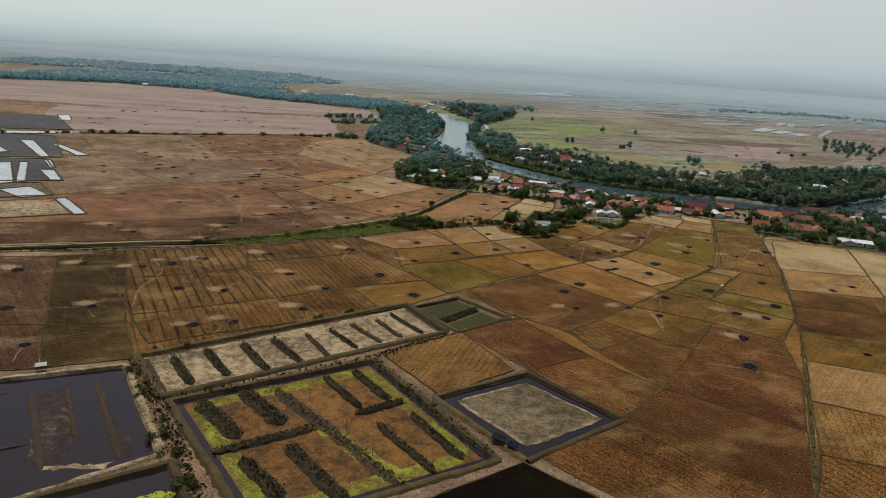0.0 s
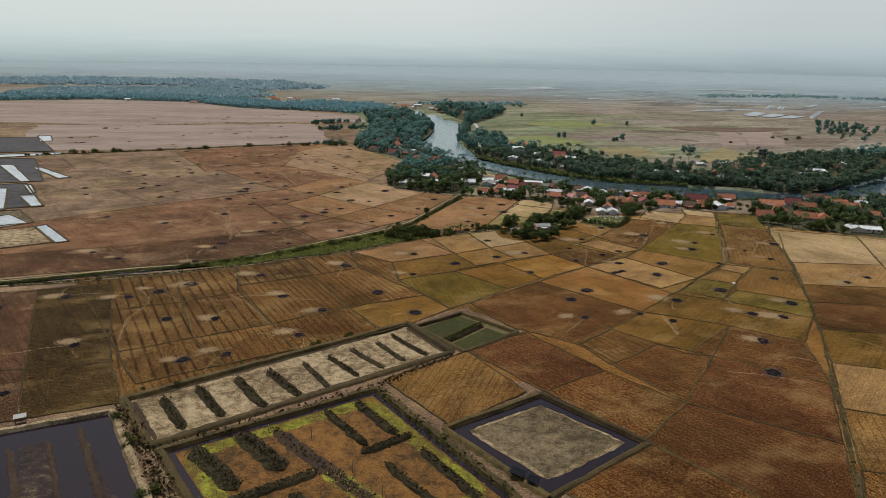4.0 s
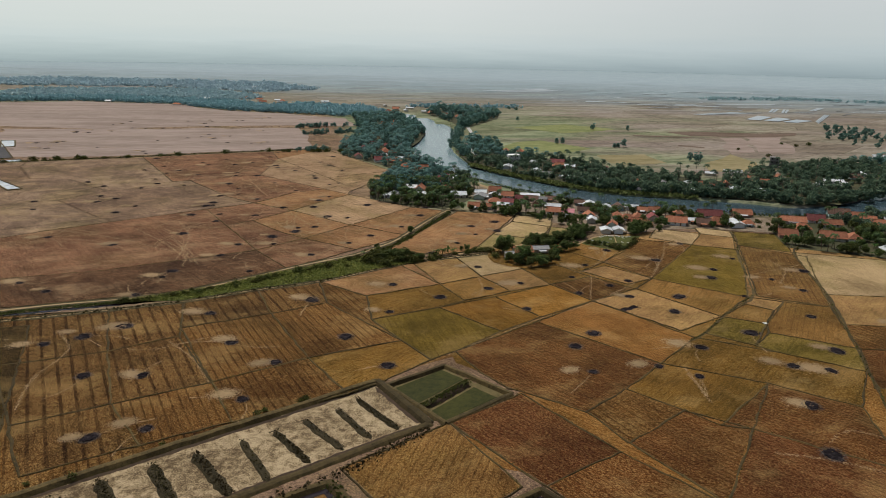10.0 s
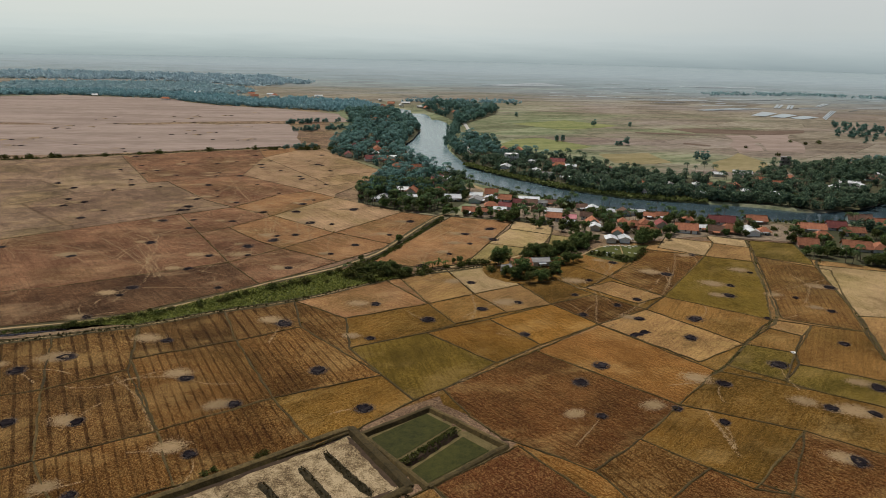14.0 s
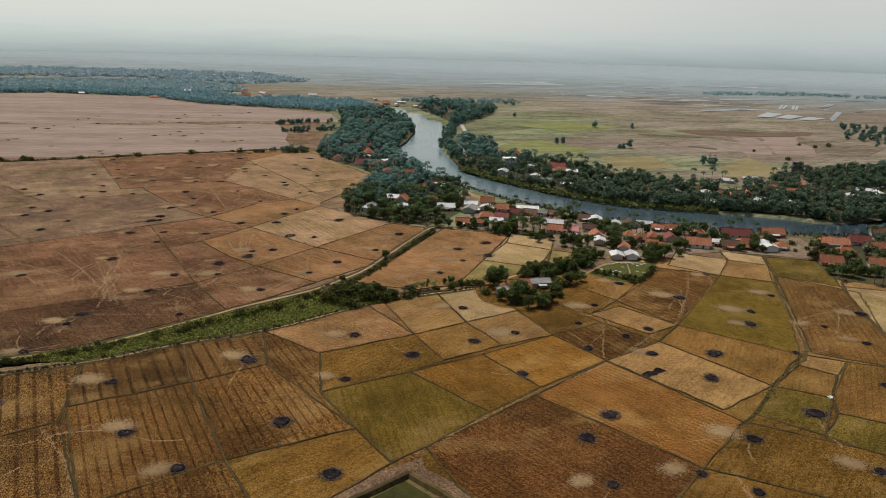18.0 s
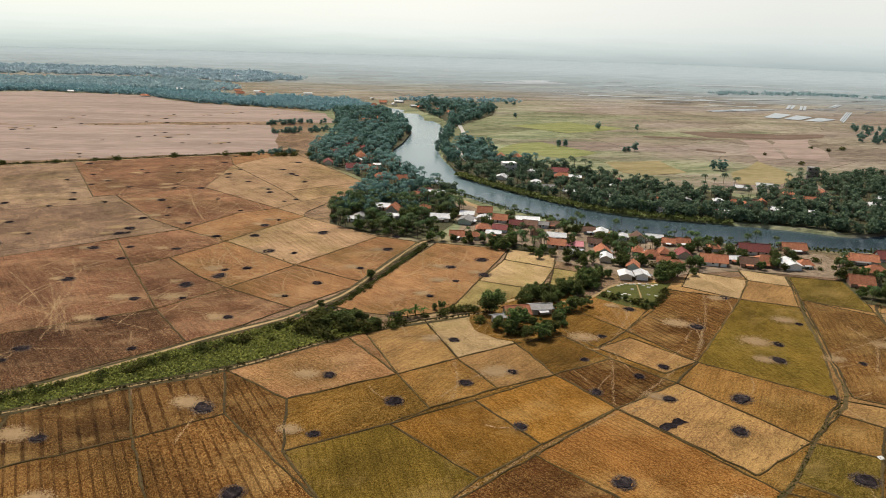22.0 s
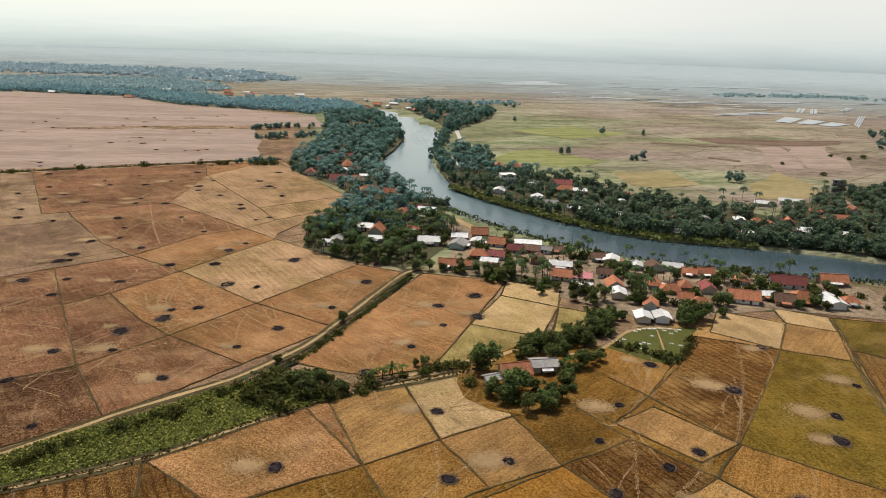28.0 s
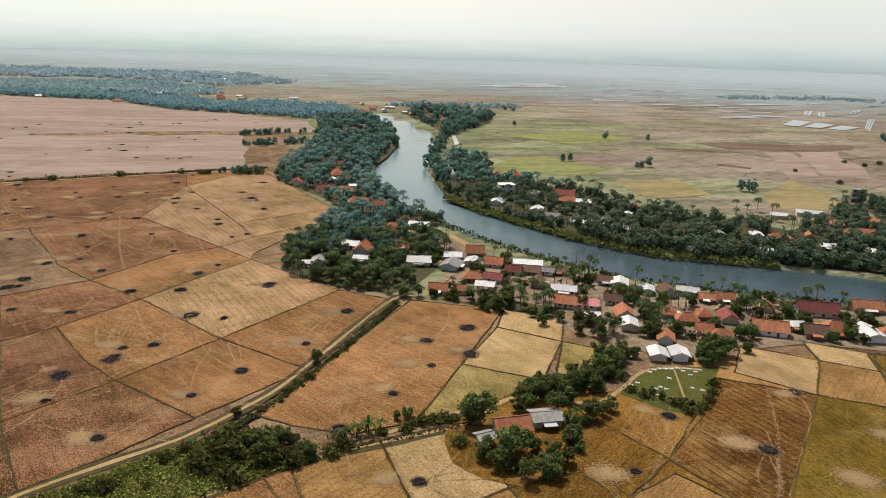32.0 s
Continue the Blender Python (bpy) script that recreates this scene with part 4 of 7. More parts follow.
def bank_ring(pond, poly, width, height, mat, z0=-0.8):
    """Four or more bank lengths round a pond, each with a rounded, uneven crown."""
    r = random.Random(int(abs(poly[0][0]) * 10))
    n = len(poly)
    for k in range(n):
        a, c = Vector(poly[k]), Vector(poly[(k + 1) % n])
        run = c - a
        t = run.normalized()
        s = Vector((t.y, -t.x))
        steps = max(3, int(run.length / 4))
        verts, faces = [], []
        for j in range(steps + 1):
            p = a + run * j / steps + s * r.uniform(-0.2, 0.2)
            h = height * r.uniform(0.75, 1.15)
            for off, z in ((-width, z0), (-width * 0.45, h * 0.85), (0, h), (width * 0.45, h * 0.8), (width * 1.35, min(z0, -0.5))):
                q = p + s * off * r.uniform(0.9, 1.1)
                verts.append((q.x, q.y, z))
            if j:
                i = 5 * j
                faces += [(i - 5 + m, i + m, i + 1 + m, i - 4 + m) for m in range(4)]
        from_lists("bank", verts, faces, mat, pond)


def flat(name, poly, z, mat, parent=None, label=""):
    bm = bmesh.new()
    bm.faces.new([bm.verts.new((x, y, z)) for x, y in poly])
    bm.normal_update()
    bmesh.ops.triangulate(bm, faces=bm.faces)
    return part(name, bm, mat, parent, label)


def ridge(pond, a, c, half, height, z0, mat, scrub=None, tufts=0, name="ridge", label=""):
    """A long rounded mud ridge standing in a pond, with scrub on it."""
    r = random.Random(int(abs(a[0] * 31 + c[1] * 17)))
    a, c = Vector(a), Vector(c)
    run = c - a
    t = run.normalized()
    s = Vector((-t.y, t.x))
    steps = max(6, int(run.length / 1.6))
    verts, faces = [], []
    for j in range(steps + 1):
        u = j / steps
        end = min(1.0, 3.2 * math.sqrt(min(u, 1 - u) + 0.004))
        p = a + run * u + s * r.uniform(-0.25, 0.25)
        for off, z in ((-1, 0), (-0.6, 0.75), (0, 1), (0.6, 0.7), (1, 0)):
            q = p + s * off * half * end * r.uniform(0.85, 1.15)
            verts.append((q.x, q.y, z0 - 0.05 + z * height * (0.3 + 0.7 * end) * r.uniform(0.8, 1.15)))
        if j:
            i = 5 * j
            faces += [(i - 5 + m, i - 4 + m, i + 1 + m, i + m) for m in range(4)]
    ob = from_lists(name, verts, faces, mat, pond, label)
    if tufts:
        places = []
        for _ in range(tufts):
            u, off = r.random(), r.gauss(0, 0.42)
            p = a + run * u + s * off * half
            places.append((p.x, p.y, z0 + height * max(0.1, 1 - off * off) + r.uniform(0, 0.35)))
        tagged(from_lists("scrub", *leaf_quads(places, (0.08, 0.2) if scrub is M_ALGAE else (0.14, 0.32), r, 0.0 if scrub is M_ALGAE else 0.5), scrub, ob, "low tangled growth"), kind="stuff")
    return ob


def pond_thing(label):
    return tagged(new("fish_pond"), label, "fish pond", "fish ponds")


pale = pond_thing("drained fish pond with pale cracked mud and nine scrubby ridges")
flat("bed", grow(POND_PALE, -1.2), -0.42, M_PALE_MUD, pale, "pale cracked mud bed")
for k in range(4):
    a, c = grow(POND_PALE, -2.2)[k], grow(POND_PALE, -2.2)[(k + 1) % 4]
    ridge(pale, a, c, 1.0, 0.10, -0.42, M_MUD, name="wet_margin", label="dark wet margin of the bed")
bank_ring(pale, POND_PALE, 1.9, 0.75, M_BUND)
PALE_RIDGES = (((-84.2, 166.4), (-71.4, 149.1)), ((-76.1, 173.4), (-62.8, 155.9)), ((-66.2, 180.0), (-52.4, 161.6)), ((-57.4, 185.3), (-43.5, 168.4)),
               ((-47.5, 192.0), (-35.7, 174.1)), ((-39.8, 196.7), (-27.4, 182.0)), ((-33.1, 202.6), (-19.9, 188.3)), ((-24.9, 208.8), (-13.3, 193.8)),
               ((-19.8, 215.2), (-6.1, 198.5)))
for k, (a, c) in enumerate(PALE_RIDGES):
    ridge(pale, a, c, 1.7 if k < 4 else 1.2, 0.75 if k < 4 else 0.5, -0.42, M_SCRUBBED, M_SCRUB, 260 if k in (0, 1, 2, 3, 5, 8) else 90)

twin = pond_thing("pair of small weedy green ponds with a shrubby dividing bank")
flat("bed", grow(POND_TWIN, -1.2), -0.5, M_BANKGRASS, twin)
flat("pool", ((-1.7, 212.8), (12.6, 229.2), (5.6, 235.6), (-8.6, 222.6)), -0.38, M_GREENPOND, twin, "weedy green pool")
flat("pool", ((6.4, 203.6), (22.2, 217.6), (15.6, 224.0), (1.6, 207.8)), -0.38, M_GREENPOND, twin, "weedy green pool")
ridge(twin, (0.2, 210.5), (14.0, 226.6), 1.9, 1.2, -0.5, M_MUD, M_SHRUB, 900, "divider", "shrubby bank between the pools")
bank_ring(twin, POND_TWIN, 1.3, 0.6, M_BUND)

orange = pond_thing("half-dry fish pond with orange mud beds, scrub strips and yellow-green algae")
flat("bed", grow(POND_ORANGE, -1.2), -0.5, M_ORANGE_MUD, orange, "orange-brown mud bed")
inner = grow(POND_ORANGE, -5.6)
for k in range(4):
    a, c = inner[k], inner[(k + 1) % 4]
    ridge(orange, a, c, 2.9, 0.14, -0.5, M_ALGAEMUD, M_ALGAE, 1100 if k in (1, 2) else 700, "algae_margin", "mud shore with yellow-green algae")
ditch = grow(POND_ORANGE, -0.4)
for k in range(4):
    a, c = Vector(ditch[k]), Vector(ditch[(k + 1) % 4])
    t = (c - a).normalized()
    s = Vector((t.y, -t.x)) * 4.2
    flat("water", [tuple(q) for q in (a - s * 0.15, c - s * 0.15, c - s * 0.6, a - s * 0.6)][::-1], -0.40 + 0.004 * k, M_POND, orange, "thin strip of dark water")
for a, c, half in (((-65.5, 139.8), (-49.3, 123.2), 2.9), ((-55.9, 148.0), (-40.1, 131.2), 2.9), ((-46.1, 114.6), (-32.3, 100.3), 2.3), ((-36.4, 121.7), (-17.2, 99.5), 2.4),
                   ((-34.8, 160.4), (-20.6, 142.5), 1.5), ((-26.6, 165.8), (-13.3, 148.0), 1.6), ((-22.0, 139.0), (-9.0, 148.2), 1.5),
                   ((-15.1, 134.5), (2.0, 113.8), 1.3), ((-6.4, 141.4), (8.2, 120.7), 1.5), ((-53.6, 115.6), (-31.6, 130.7), 1.9)):
    ridge(orange, a, c, half, 1.0, -0.5, M_SCRUBBED, M_SCRUB, int(170 * half), "scrub_strip", "dark mud strip under dry scrub")
ridge(orange, (-47.5, 150.5), (-5.5, 107.5), 2.6, 0.22, -0.5, M_MUD, M_SCRUB, 520, "middle_ditch", "silted ditch with dry weeds")
ridge(orange, (-30.0, 132.0), (-4.0, 108.0), 2.6, 0.12, -0.45, M_ALGAEMUD, M_ALGAE, 420, "algae_margin", "mud shore with yellow-green algae")
bank_ring(orange, POND_ORANGE, 1.7, 0.6, M_BUND)

black = pond_thing("square pond of black water round a pale drying mud island")
flat("water", grow(POND_BLACK, -0.6), -0.45, M_POND, black, "still black water")
flat("island", ((25.3, 129.0), (48.4, 146.2), (28.2, 165.6), (6.4, 150.8)), -0.30, M_GREY_MUD, black, "pale grey-brown drying mud")
isl = ((25.3, 129.4), (48.0, 146.2), (28.2, 165.2), (6.8, 150.8))
for k in range(4):
    ridge(black, isl[k], isl[(k + 1) % 4], 0.7, 0.18, -0.38, M_PALE_MUD, name="island_edge", label="pale crusted edge")
bank_ring(black, POND_BLACK, 1.5, 0.6, M_BUND)

dark = pond_thing("flooded fish pond with dark water and long mud ridges")
flat("water", grow(POND_DARK, -0.6), -0.40, M_POND, dark, "still dark reflecting water")
for a, c, half in (((-116.9, 130.2), (-100.5, 103.3), 0.9), ((-112.9, 139.1), (-88.8, 103.7), 1.1), ((-104.5, 142.2), (-87.9, 117.0), 0.8),
                   ((-100.2, 149.6), (-73.9, 110.5), 1.0), ((-127.1, 133.9), (-117.3, 137.6), 0.9), ((-116, 104), (-98, 114), 0.7), ((-139, 116), (-122, 100), 2.0)):
    ridge(dark, a, c, half, 0.5, -0.48, M_MUD)
def scum(pond, poly, z, mat, seed, label):
    """A ragged film of mud and weed on still water."""
    r = random.Random(seed)
    ragged = []
    for k, c in enumerate(poly):
        a = poly[k - 1]
        n = max(3, int(math.hypot(c[0] - a[0], c[1] - a[1]) / 1.2))
        for q in range(n):
            u = q / n
            ragged.append((a[0] + (c[0] - a[0]) * u + r.uniform(-0.7, 0.7), a[1] + (c[1] - a[1]) * u + r.uniform(-0.7, 0.7)))
    flat("scum", ragged, z, mat, pond, label)


scum(dark, ((-110, 139), (-104.6, 142), (-89, 118), (-86, 108.5), (-93, 105)), -0.375, M_SCUM, 1, "film of purple-brown mud")
scum(dark, ((-99, 146), (-95.5, 144), (-71.5, 113), (-74.5, 110.5)), -0.37, M_SCUM, 2, "film of yellow-brown scum")
scum(dark, ((-90, 106), (-75, 109), (-76, 107), (-89, 104)), -0.366, M_PALE_MUD, 3, "pale weedy scum")
bank_ring(dark, POND_DARK, 1.5, 0.7, M_PALE_MUD)

south = pond_thing("narrow pond with dark water and weedy margins")
flat("water", grow(POND_SOUTH, -0.6), -0.40, M_POND, south)
ridge(south, (-80, 84), (-56, 100), 2.6, 0.3, -0.45, M_ALGAE, M_REED, 120, "weed_bank", "yellow-green weeds")
bank_ring(south, POND_SOUTH, 1.6, 0.7, M_BUND)

# weeds along the pond lane and the canal
def scrub_along(name, line, half, count, size, mat, label, category, seed, zmax=0.8, upright=0.6):
    r = random.Random(seed)
    places = []
    for _ in range(count):
        k = r.random() * (len(line) - 1)
        i = int(k)
        a, c = Vector(line[i][:2]), Vector(line[i + 1][:2])
        t = (c - a).normalized()
        p = a.lerp(c, k - i) + Vector((-t.y, t.x)) * r.gauss(0, half * 0.5)
        places.append((p.x, p.y, 0.1 + zmax * r.random() ** 1.5))
    ob = from_lists(name, *leaf_quads(places, size, r, upright), mat)
    return tagged(ob, label, category, kind="stuff")


def scatter_in(poly, count, r):
    xs0, ys0 = [p[0] for p in poly], [p[1] for p in poly]
    out = []
    while len(out) < count:
        x, y = r.uniform(min(xs0), max(xs0)), r.uniform(min(ys0), max(ys0))
        if inside(np.array(x), np.array(y), poly):
            out.append((x, y))
    return out


scrub_along("lane_weeds", ((-94, 160), (-75, 136), (-60, 112), (-42, 84)), 3.0, 700, (0.2, 0.6), M_SCRUB, "dry weeds along the lane between fish ponds", "weeds", 3)
scrub_along("pond_weeds", ((-72, 140), (-20, 176), (2, 198)), 1.8, 500, (0.2, 0.5), M_SCRUB, "dry weeds on the bank between the ponds", "weeds", 4)
scrub_along("pond_reeds", ((-21, 173), (-6, 152), (16, 122)), 2.0, 420, (0.2, 0.5), M_REED, "green weeds on the pond bank", "weeds", 5)
scrub_along("ditch_weeds", [q for q in DITCH if q[0] > -230], 1.5, 13000, (0.10, 0.32), M_SHRUB, "green and brown weeds lining the canal ditch", "weeds", 6, 0.7)
scrub_along("bund_weeds", LOWER_BUND[40:], 1.2, 2600, (0.2, 0.5), M_SCRUB, "dry weeds on the canal bund", "weeds", 8, 0.5)
CANAL_MEADOW = ((-125, 291), (-92, 311), (-76, 327), (-58, 341), (-40, 357), (-26, 364), (-14, 356), (-6, 351), (-20, 343), (-47, 323), (-75, 309), (-101, 293))
mr = random.Random(12)
flat_meadow = flat("canal_meadow", CANAL_MEADOW, 0.09, plain_noise("rank_meadow", ((0.36, (0.022, 0.028, 0.006)), (0.5, (0.050, 0.060, 0.012)), (0.66, (0.105, 0.108, 0.022))), 0.3))
M_RANK = leaf("rank_meadow_grass", (0.060, 0.068, 0.012), (0.320, 0.315, 0.075), 0.3)
tagged(flat_meadow, "olive-green grass strip between canal track and bund", "grass", kind="structure")
tagged(from_lists("tall_grass", *leaf_quads([(x, y, 0.1 + mr.random() * 0.7) for x, y in scatter_in(CANAL_MEADOW, 15000, mr)], (0.14, 0.42), mr, 0.45), M_RANK),
       "rank green grass and reeds beside the canal", "tall grass", kind="stuff")
ribbon("lower_bund_path", LOWER_BUND, 0.5, 0.20, M_TRACK, "narrow trodden path on the canal's lower bund", "path", edge=0.2)

# low weeds on the crowns and feet of the field bunds
def bund_weeds():
    r = random.Random(15)
    places = []
    for a, c in sorted(bund_edges):
        if not (110 < a[1] < 480 and abs(a[0]) < 230):
            continue
        n = int(math.hypot(c[0] - a[0], c[1] - a[1]) * 2.4)
        for _ in range(n):
            u = r.random()
            places.append((a[0] + (c[0] - a[0]) * u + r.gauss(0, 0.45), a[1] + (c[1] - a[1]) * u + r.gauss(0, 0.45), 0.1 + r.random() * 0.3))
    weeds = leaf("bund_grass_blades", (0.045, 0.036, 0.009), (0.125, 0.090, 0.024), 0.3)
    tagged(from_lists("bund_grass", *leaf_quads(places, (0.10, 0.26), r, 0.4), weeds), "short olive-green weeds along the field bunds", "weeds", kind="stuff")


bund_weeds()


# ---- houses ----
def roof_mat(name, stops, rough=0.85, spec=0.15, ribs=2.2):
    mat, nt, bsdf = shader(name, rough, spec)
    tc = nt.nodes.new("ShaderNodeTexCoord").outputs["Object"]
    a = noise_tex(nt, tc, 0.9, 6, 0.7)
    rnd = nt.nodes.new("ShaderNodeObjectInfo").outputs["Random"]
    hue = nt.nodes.new("ShaderNodeHueSaturation")
    nt.links.new(maths(nt, "ADD", maths(nt, "MULTIPLY", rnd, 0.5), 0.72), hue.inputs["Value"])
    nt.links.new(ramp(nt, a, stops), hue.inputs["Color"])
    nt.links.new(hue.outputs[0], bsdf.inputs["Base Color"])
    w = node(nt, "ShaderNodeTexWave", Scale=ribs, Distortion=0.0)
    nt.links.new(tc, w.inputs["Vector"])
    bump(nt, bsdf, w.outputs["Fac"], 0.5, 0.06)
    return mat


ROOF = {
    "o": (roof_mat("orange_clay_tiles", ((0.3, (0.20, 0.075, 0.040)), (0.55, (0.35, 0.140, 0.072)), (0.75, (0.44, 0.20, 0.115)))), "orange clay-tiled"),
    "r": (roof_mat("maroon_tiles", ((0.3, (0.12, 0.036, 0.032)), (0.7, (0.25, 0.080, 0.068)))), "maroon-roofed"),
    "w": (roof_mat("white_metal_sheet", ((0.3, (0.40, 0.40, 0.385)), (0.7, (0.64, 0.64, 0.62))), 0.6, 0.3), "white metal-roofed"),
    "g": (roof_mat("grey_sheet", ((0.3, (0.16, 0.15, 0.14)), (0.7, (0.30, 0.29, 0.27))), 0.7), "grey sheet-roofed"),
    "b": (roof_mat("weathered_brown_tiles", ((0.3, (0.08, 0.045, 0.030)), (0.7, (0.21, 0.12, 0.080)))), "weathered brown-tiled"),
    "p": (roof_mat("pink_painted_sheet", ((0.3, (0.50, 0.16, 0.17)), (0.7, (0.66, 0.28, 0.28))), 0.6), "pink-roofed"),
}
WALLS = [plain_noise("white_plaster", ((0.35, (0.58, 0.56, 0.52)), (0.65, (0.76, 0.74, 0.70))), 1.5, relief=0.1),
         plain_noise("cream_plaster", ((0.35, (0.50, 0.43, 0.33)), (0.65, (0.64, 0.57, 0.45))), 1.5, relief=0.1),
         plain_noise("bare_brick_wall", ((0.35, (0.26, 0.15, 0.10)), (0.65, (0.38, 0.24, 0.17))), 2.0, relief=0.2),
         plain_noise("pale_green_plaster", ((0.35, (0.36, 0.44, 0.38)), (0.65, (0.48, 0.56, 0.50))), 1.5, relief=0.1)]
M_WOOD = plain_noise("brown_door_wood", ((0.3, (0.09, 0.05, 0.03)), (0.7, (0.17, 0.10, 0.06))), 3.0)
M_PANE, _, pb = shader("window_glass", 0.08, 0.5)
pb.inputs["Base Color"].default_value = (0.02, 0.025, 0.03, 1)
M_FRAME = plain_noise("white_window_frame", ((0.3, (0.5, 0.5, 0.48)), (0.7, (0.7, 0.7, 0.68))), 3.0, relief=0)
M_YARD = plain_noise("trodden_yard_earth", ((0.35, (0.085, 0.062, 0.036)), (0.5, (0.17, 0.125, 0.080)), (0.65, (0.30, 0.225, 0.15))), 0.3)


def box(bm, x0, x1, y0, y1, z0, z1):
    v = [bm.verts.new((x, y, z)) for z in (z0, z1) for x, y in ((x0, y0), (x1, y0), (x1, y1), (x0, y1))]
    for f in ((3, 2, 1, 0), (4, 5, 6, 7), (0, 1, 5, 4), (1, 2, 6, 5), (2, 3, 7, 6), (3, 0, 4, 7)):
        bm.faces.new([v[k] for k in f])


def boxed(name, parent, mat, *dims, label=""):
    bm = bmesh.new()
    box(bm, *dims)
    return part(name, bm, mat, parent, label)


def slab(bm, quad, thick):
    """A sloping slab: the quad given counter-clockwise from above, with thickness below it."""
    q = [Vector(p) for p in quad]
    n = (q[1] - q[0]).cross(q[-1] - q[0]).normalized() * thick
    top = [bm.verts.new(p) for p in q]
    low = [bm.verts.new(p - n) for p in q]
    bm.faces.new(top)
    bm.faces.new(low[::-1])
    for k in range(len(q)):
        j = (k + 1) % len(q)
        bm.faces.new((top[k], low[k], low[j], top[j]))


def house(x, y, length, depth, turn, kind, r, far=False):
    """A one-storey village house: walls with gables, roof slopes with eaves, ridge, door and windows."""
    mat, word = ROOF[kind]
    wall = r.choice(WALLS[:2] if kind in "wrp" else WALLS)
    ob = new("house")
    hx, hy, eave = length / 2, depth / 2, r.uniform(2.2, 2.6)
    rise = hy * (r.uniform(0.6, 0.8) if kind in "orb" else r.uniform(0.28, 0.42))
    over, hip = 0.9, kind in "or" and r.random() < 0.45
    inset = hy * 0.8 if hip else 0.0
    bm = bmesh.new()
    box(bm, -hx, hx, -hy, hy, -0.1, eave)
    if not hip:
        for s in (-1, 1):
            a, c, d = bm.verts.new((s * hx, -hy, eave)), bm.verts.new((s * hx, hy, eave)), bm.verts.new((s * hx, 0, eave + rise))
            bm.faces.new((a, c, d) if s > 0 else (c, a, d))
    part("wall", bm, wall, ob)
    k = over / hy * rise
    zt, ze = eave + rise + 0.12, eave - k + 0.12
    ex = hx + over
    for s in (-1, 1):
        bm = bmesh.new()
        quad = [(-ex, s * (hy + over), ze), (ex, s * (hy + over), ze), (ex - inset - (over if hip else 0), 0, zt), (-ex + inset + (over if hip else 0), 0, zt)]
        slab(bm, quad if s < 0 else quad[::-1], 0.12)
        part("roof_slope", bm, mat, ob)
        if hip:
            bm = bmesh.new()
            tri = [(s * ex, -hy - over, ze), (s * ex, hy + over, ze), (s * (ex - inset - over), 0, zt)]
            slab(bm, tri if s > 0 else tri[::-1], 0.12)
            part("roof_hip", bm, mat, ob)
    rx = ex - inset - (over if hip else 0)
    boxed("ridge_cap", ob, mat, -rx, rx, -0.14, 0.14, zt - 0.08, zt + 0.10)
    if not far:
        dx = r.uniform(-0.25, 0.25) * length
        boxed("door", ob, M_WOOD, dx - 0.45, dx + 0.45, -hy - 0.05, -hy + 0.02, 0.0, 2.05)
        for wx in (dx - length * 0.27, dx + length * 0.27):
            if abs(wx) < hx - 0.8:
                w = boxed("window", ob, M_FRAME, wx - 0.6, wx + 0.6, -hy - 0.05, -hy + 0.02, 0.95, 2.15)
                boxed("pane", w, M_PANE, wx - 0.5, wx + 0.5, -hy - 0.065, -hy - 0.045, 1.05, 2.05)
        if r.random() < 0.5:
            w = length * 0.5
            bm = bmesh.new()
            slab(bm, [(-w / 2, -hy - 2.3, eave - 0.75), (w / 2, -hy - 2.3, eave - 0.75), (w / 2, -hy - 0.1, eave - 0.25), (-w / 2, -hy - 0.1, eave - 0.25)], 0.08)
            porch = part("porch_roof", bm, ROOF[r.choice("wwgo")][0], ob)
            for s in (-1, 1):
                boxed("porch_post", ob, M_WOOD, s * w / 2 - 0.07 - s * 0.15, s * w / 2 + 0.07 - s * 0.15, -hy - 2.2, -hy - 2.06, 0, eave - 0.75)
    ob.matrix_world = pose(x, y, 0.08, 0, 0, turn)
    state = r.choice(("with deep eaves", "among village trees", "with plain plaster walls", "with a small front door"))
    tagged(ob, "small " + word + " village house " + state, "house", "village houses")
    return ob


house_places = []
hrng = random.Random(21)
TURNS = {"village": -10, "grove": -6, "hamlet": 12, "bend": 20, "east": -14}


def houses(group, *rows):
    for x, y, w, kind in rows:
        d = min(w, 9) * hrng.uniform(0.68, 0.88)
        turn = TURNS[group] + hrng.uniform(-7, 7) + (90 if hrng.random() < 0.42 else 0)
        house(x, y, w, d, turn, kind, hrng, far=y > 560)
        house_places.append((x, y, 0.62 * w))


houses("village", (27, 474, 6.6, "o"), (36, 474, 5.7, "o"), (33, 507, 9.1, "g"), (43, 513, 6.9, "w"), (53, 512, 7.5, "o"),
       (42, 490, 7.4, "o"), (51, 490, 7.0, "r"), (47, 481, 6.8, "w"), (61, 501, 6.2, "r"), (69, 513, 12.4, "w"),
       (69, 502, 7.3, "b"), (45, 529, 7.8, "o"), (34, 521, 7.1, "w"), (76, 502, 6.3, "g"), (82, 503, 5.8, "b"),
       (70, 486, 6.9, "b"), (80, 478, 9.2, "w"), (78, 463, 8.1, "o"), (86, 462, 8.8, "p"), (84, 449, 7.8, "w"))
houses("village", (98, 467, 6.0, "b"), (100, 491, 5.6, "b"), (106, 488, 7.7, "w"), (99, 453, 7.7, "o"), (98, 442, 6.6, "w"),
       (116, 481, 6.3, "w"), (124, 479, 7.1, "b"), (133, 480, 7.7, "w"), (117, 455, 6.5, "o"), (122, 449, 7.4, "o"),
       (130, 454, 5.9, "o"), (108, 430, 6.0, "o"), (125, 439, 5.0, "o"),
       (139, 452, 7.1, "r"), (130, 435, 6.2, "o"), (138, 472, 5.5, "o"), (146, 473, 6.1, "o"), (150, 441, 11.2, "o"))
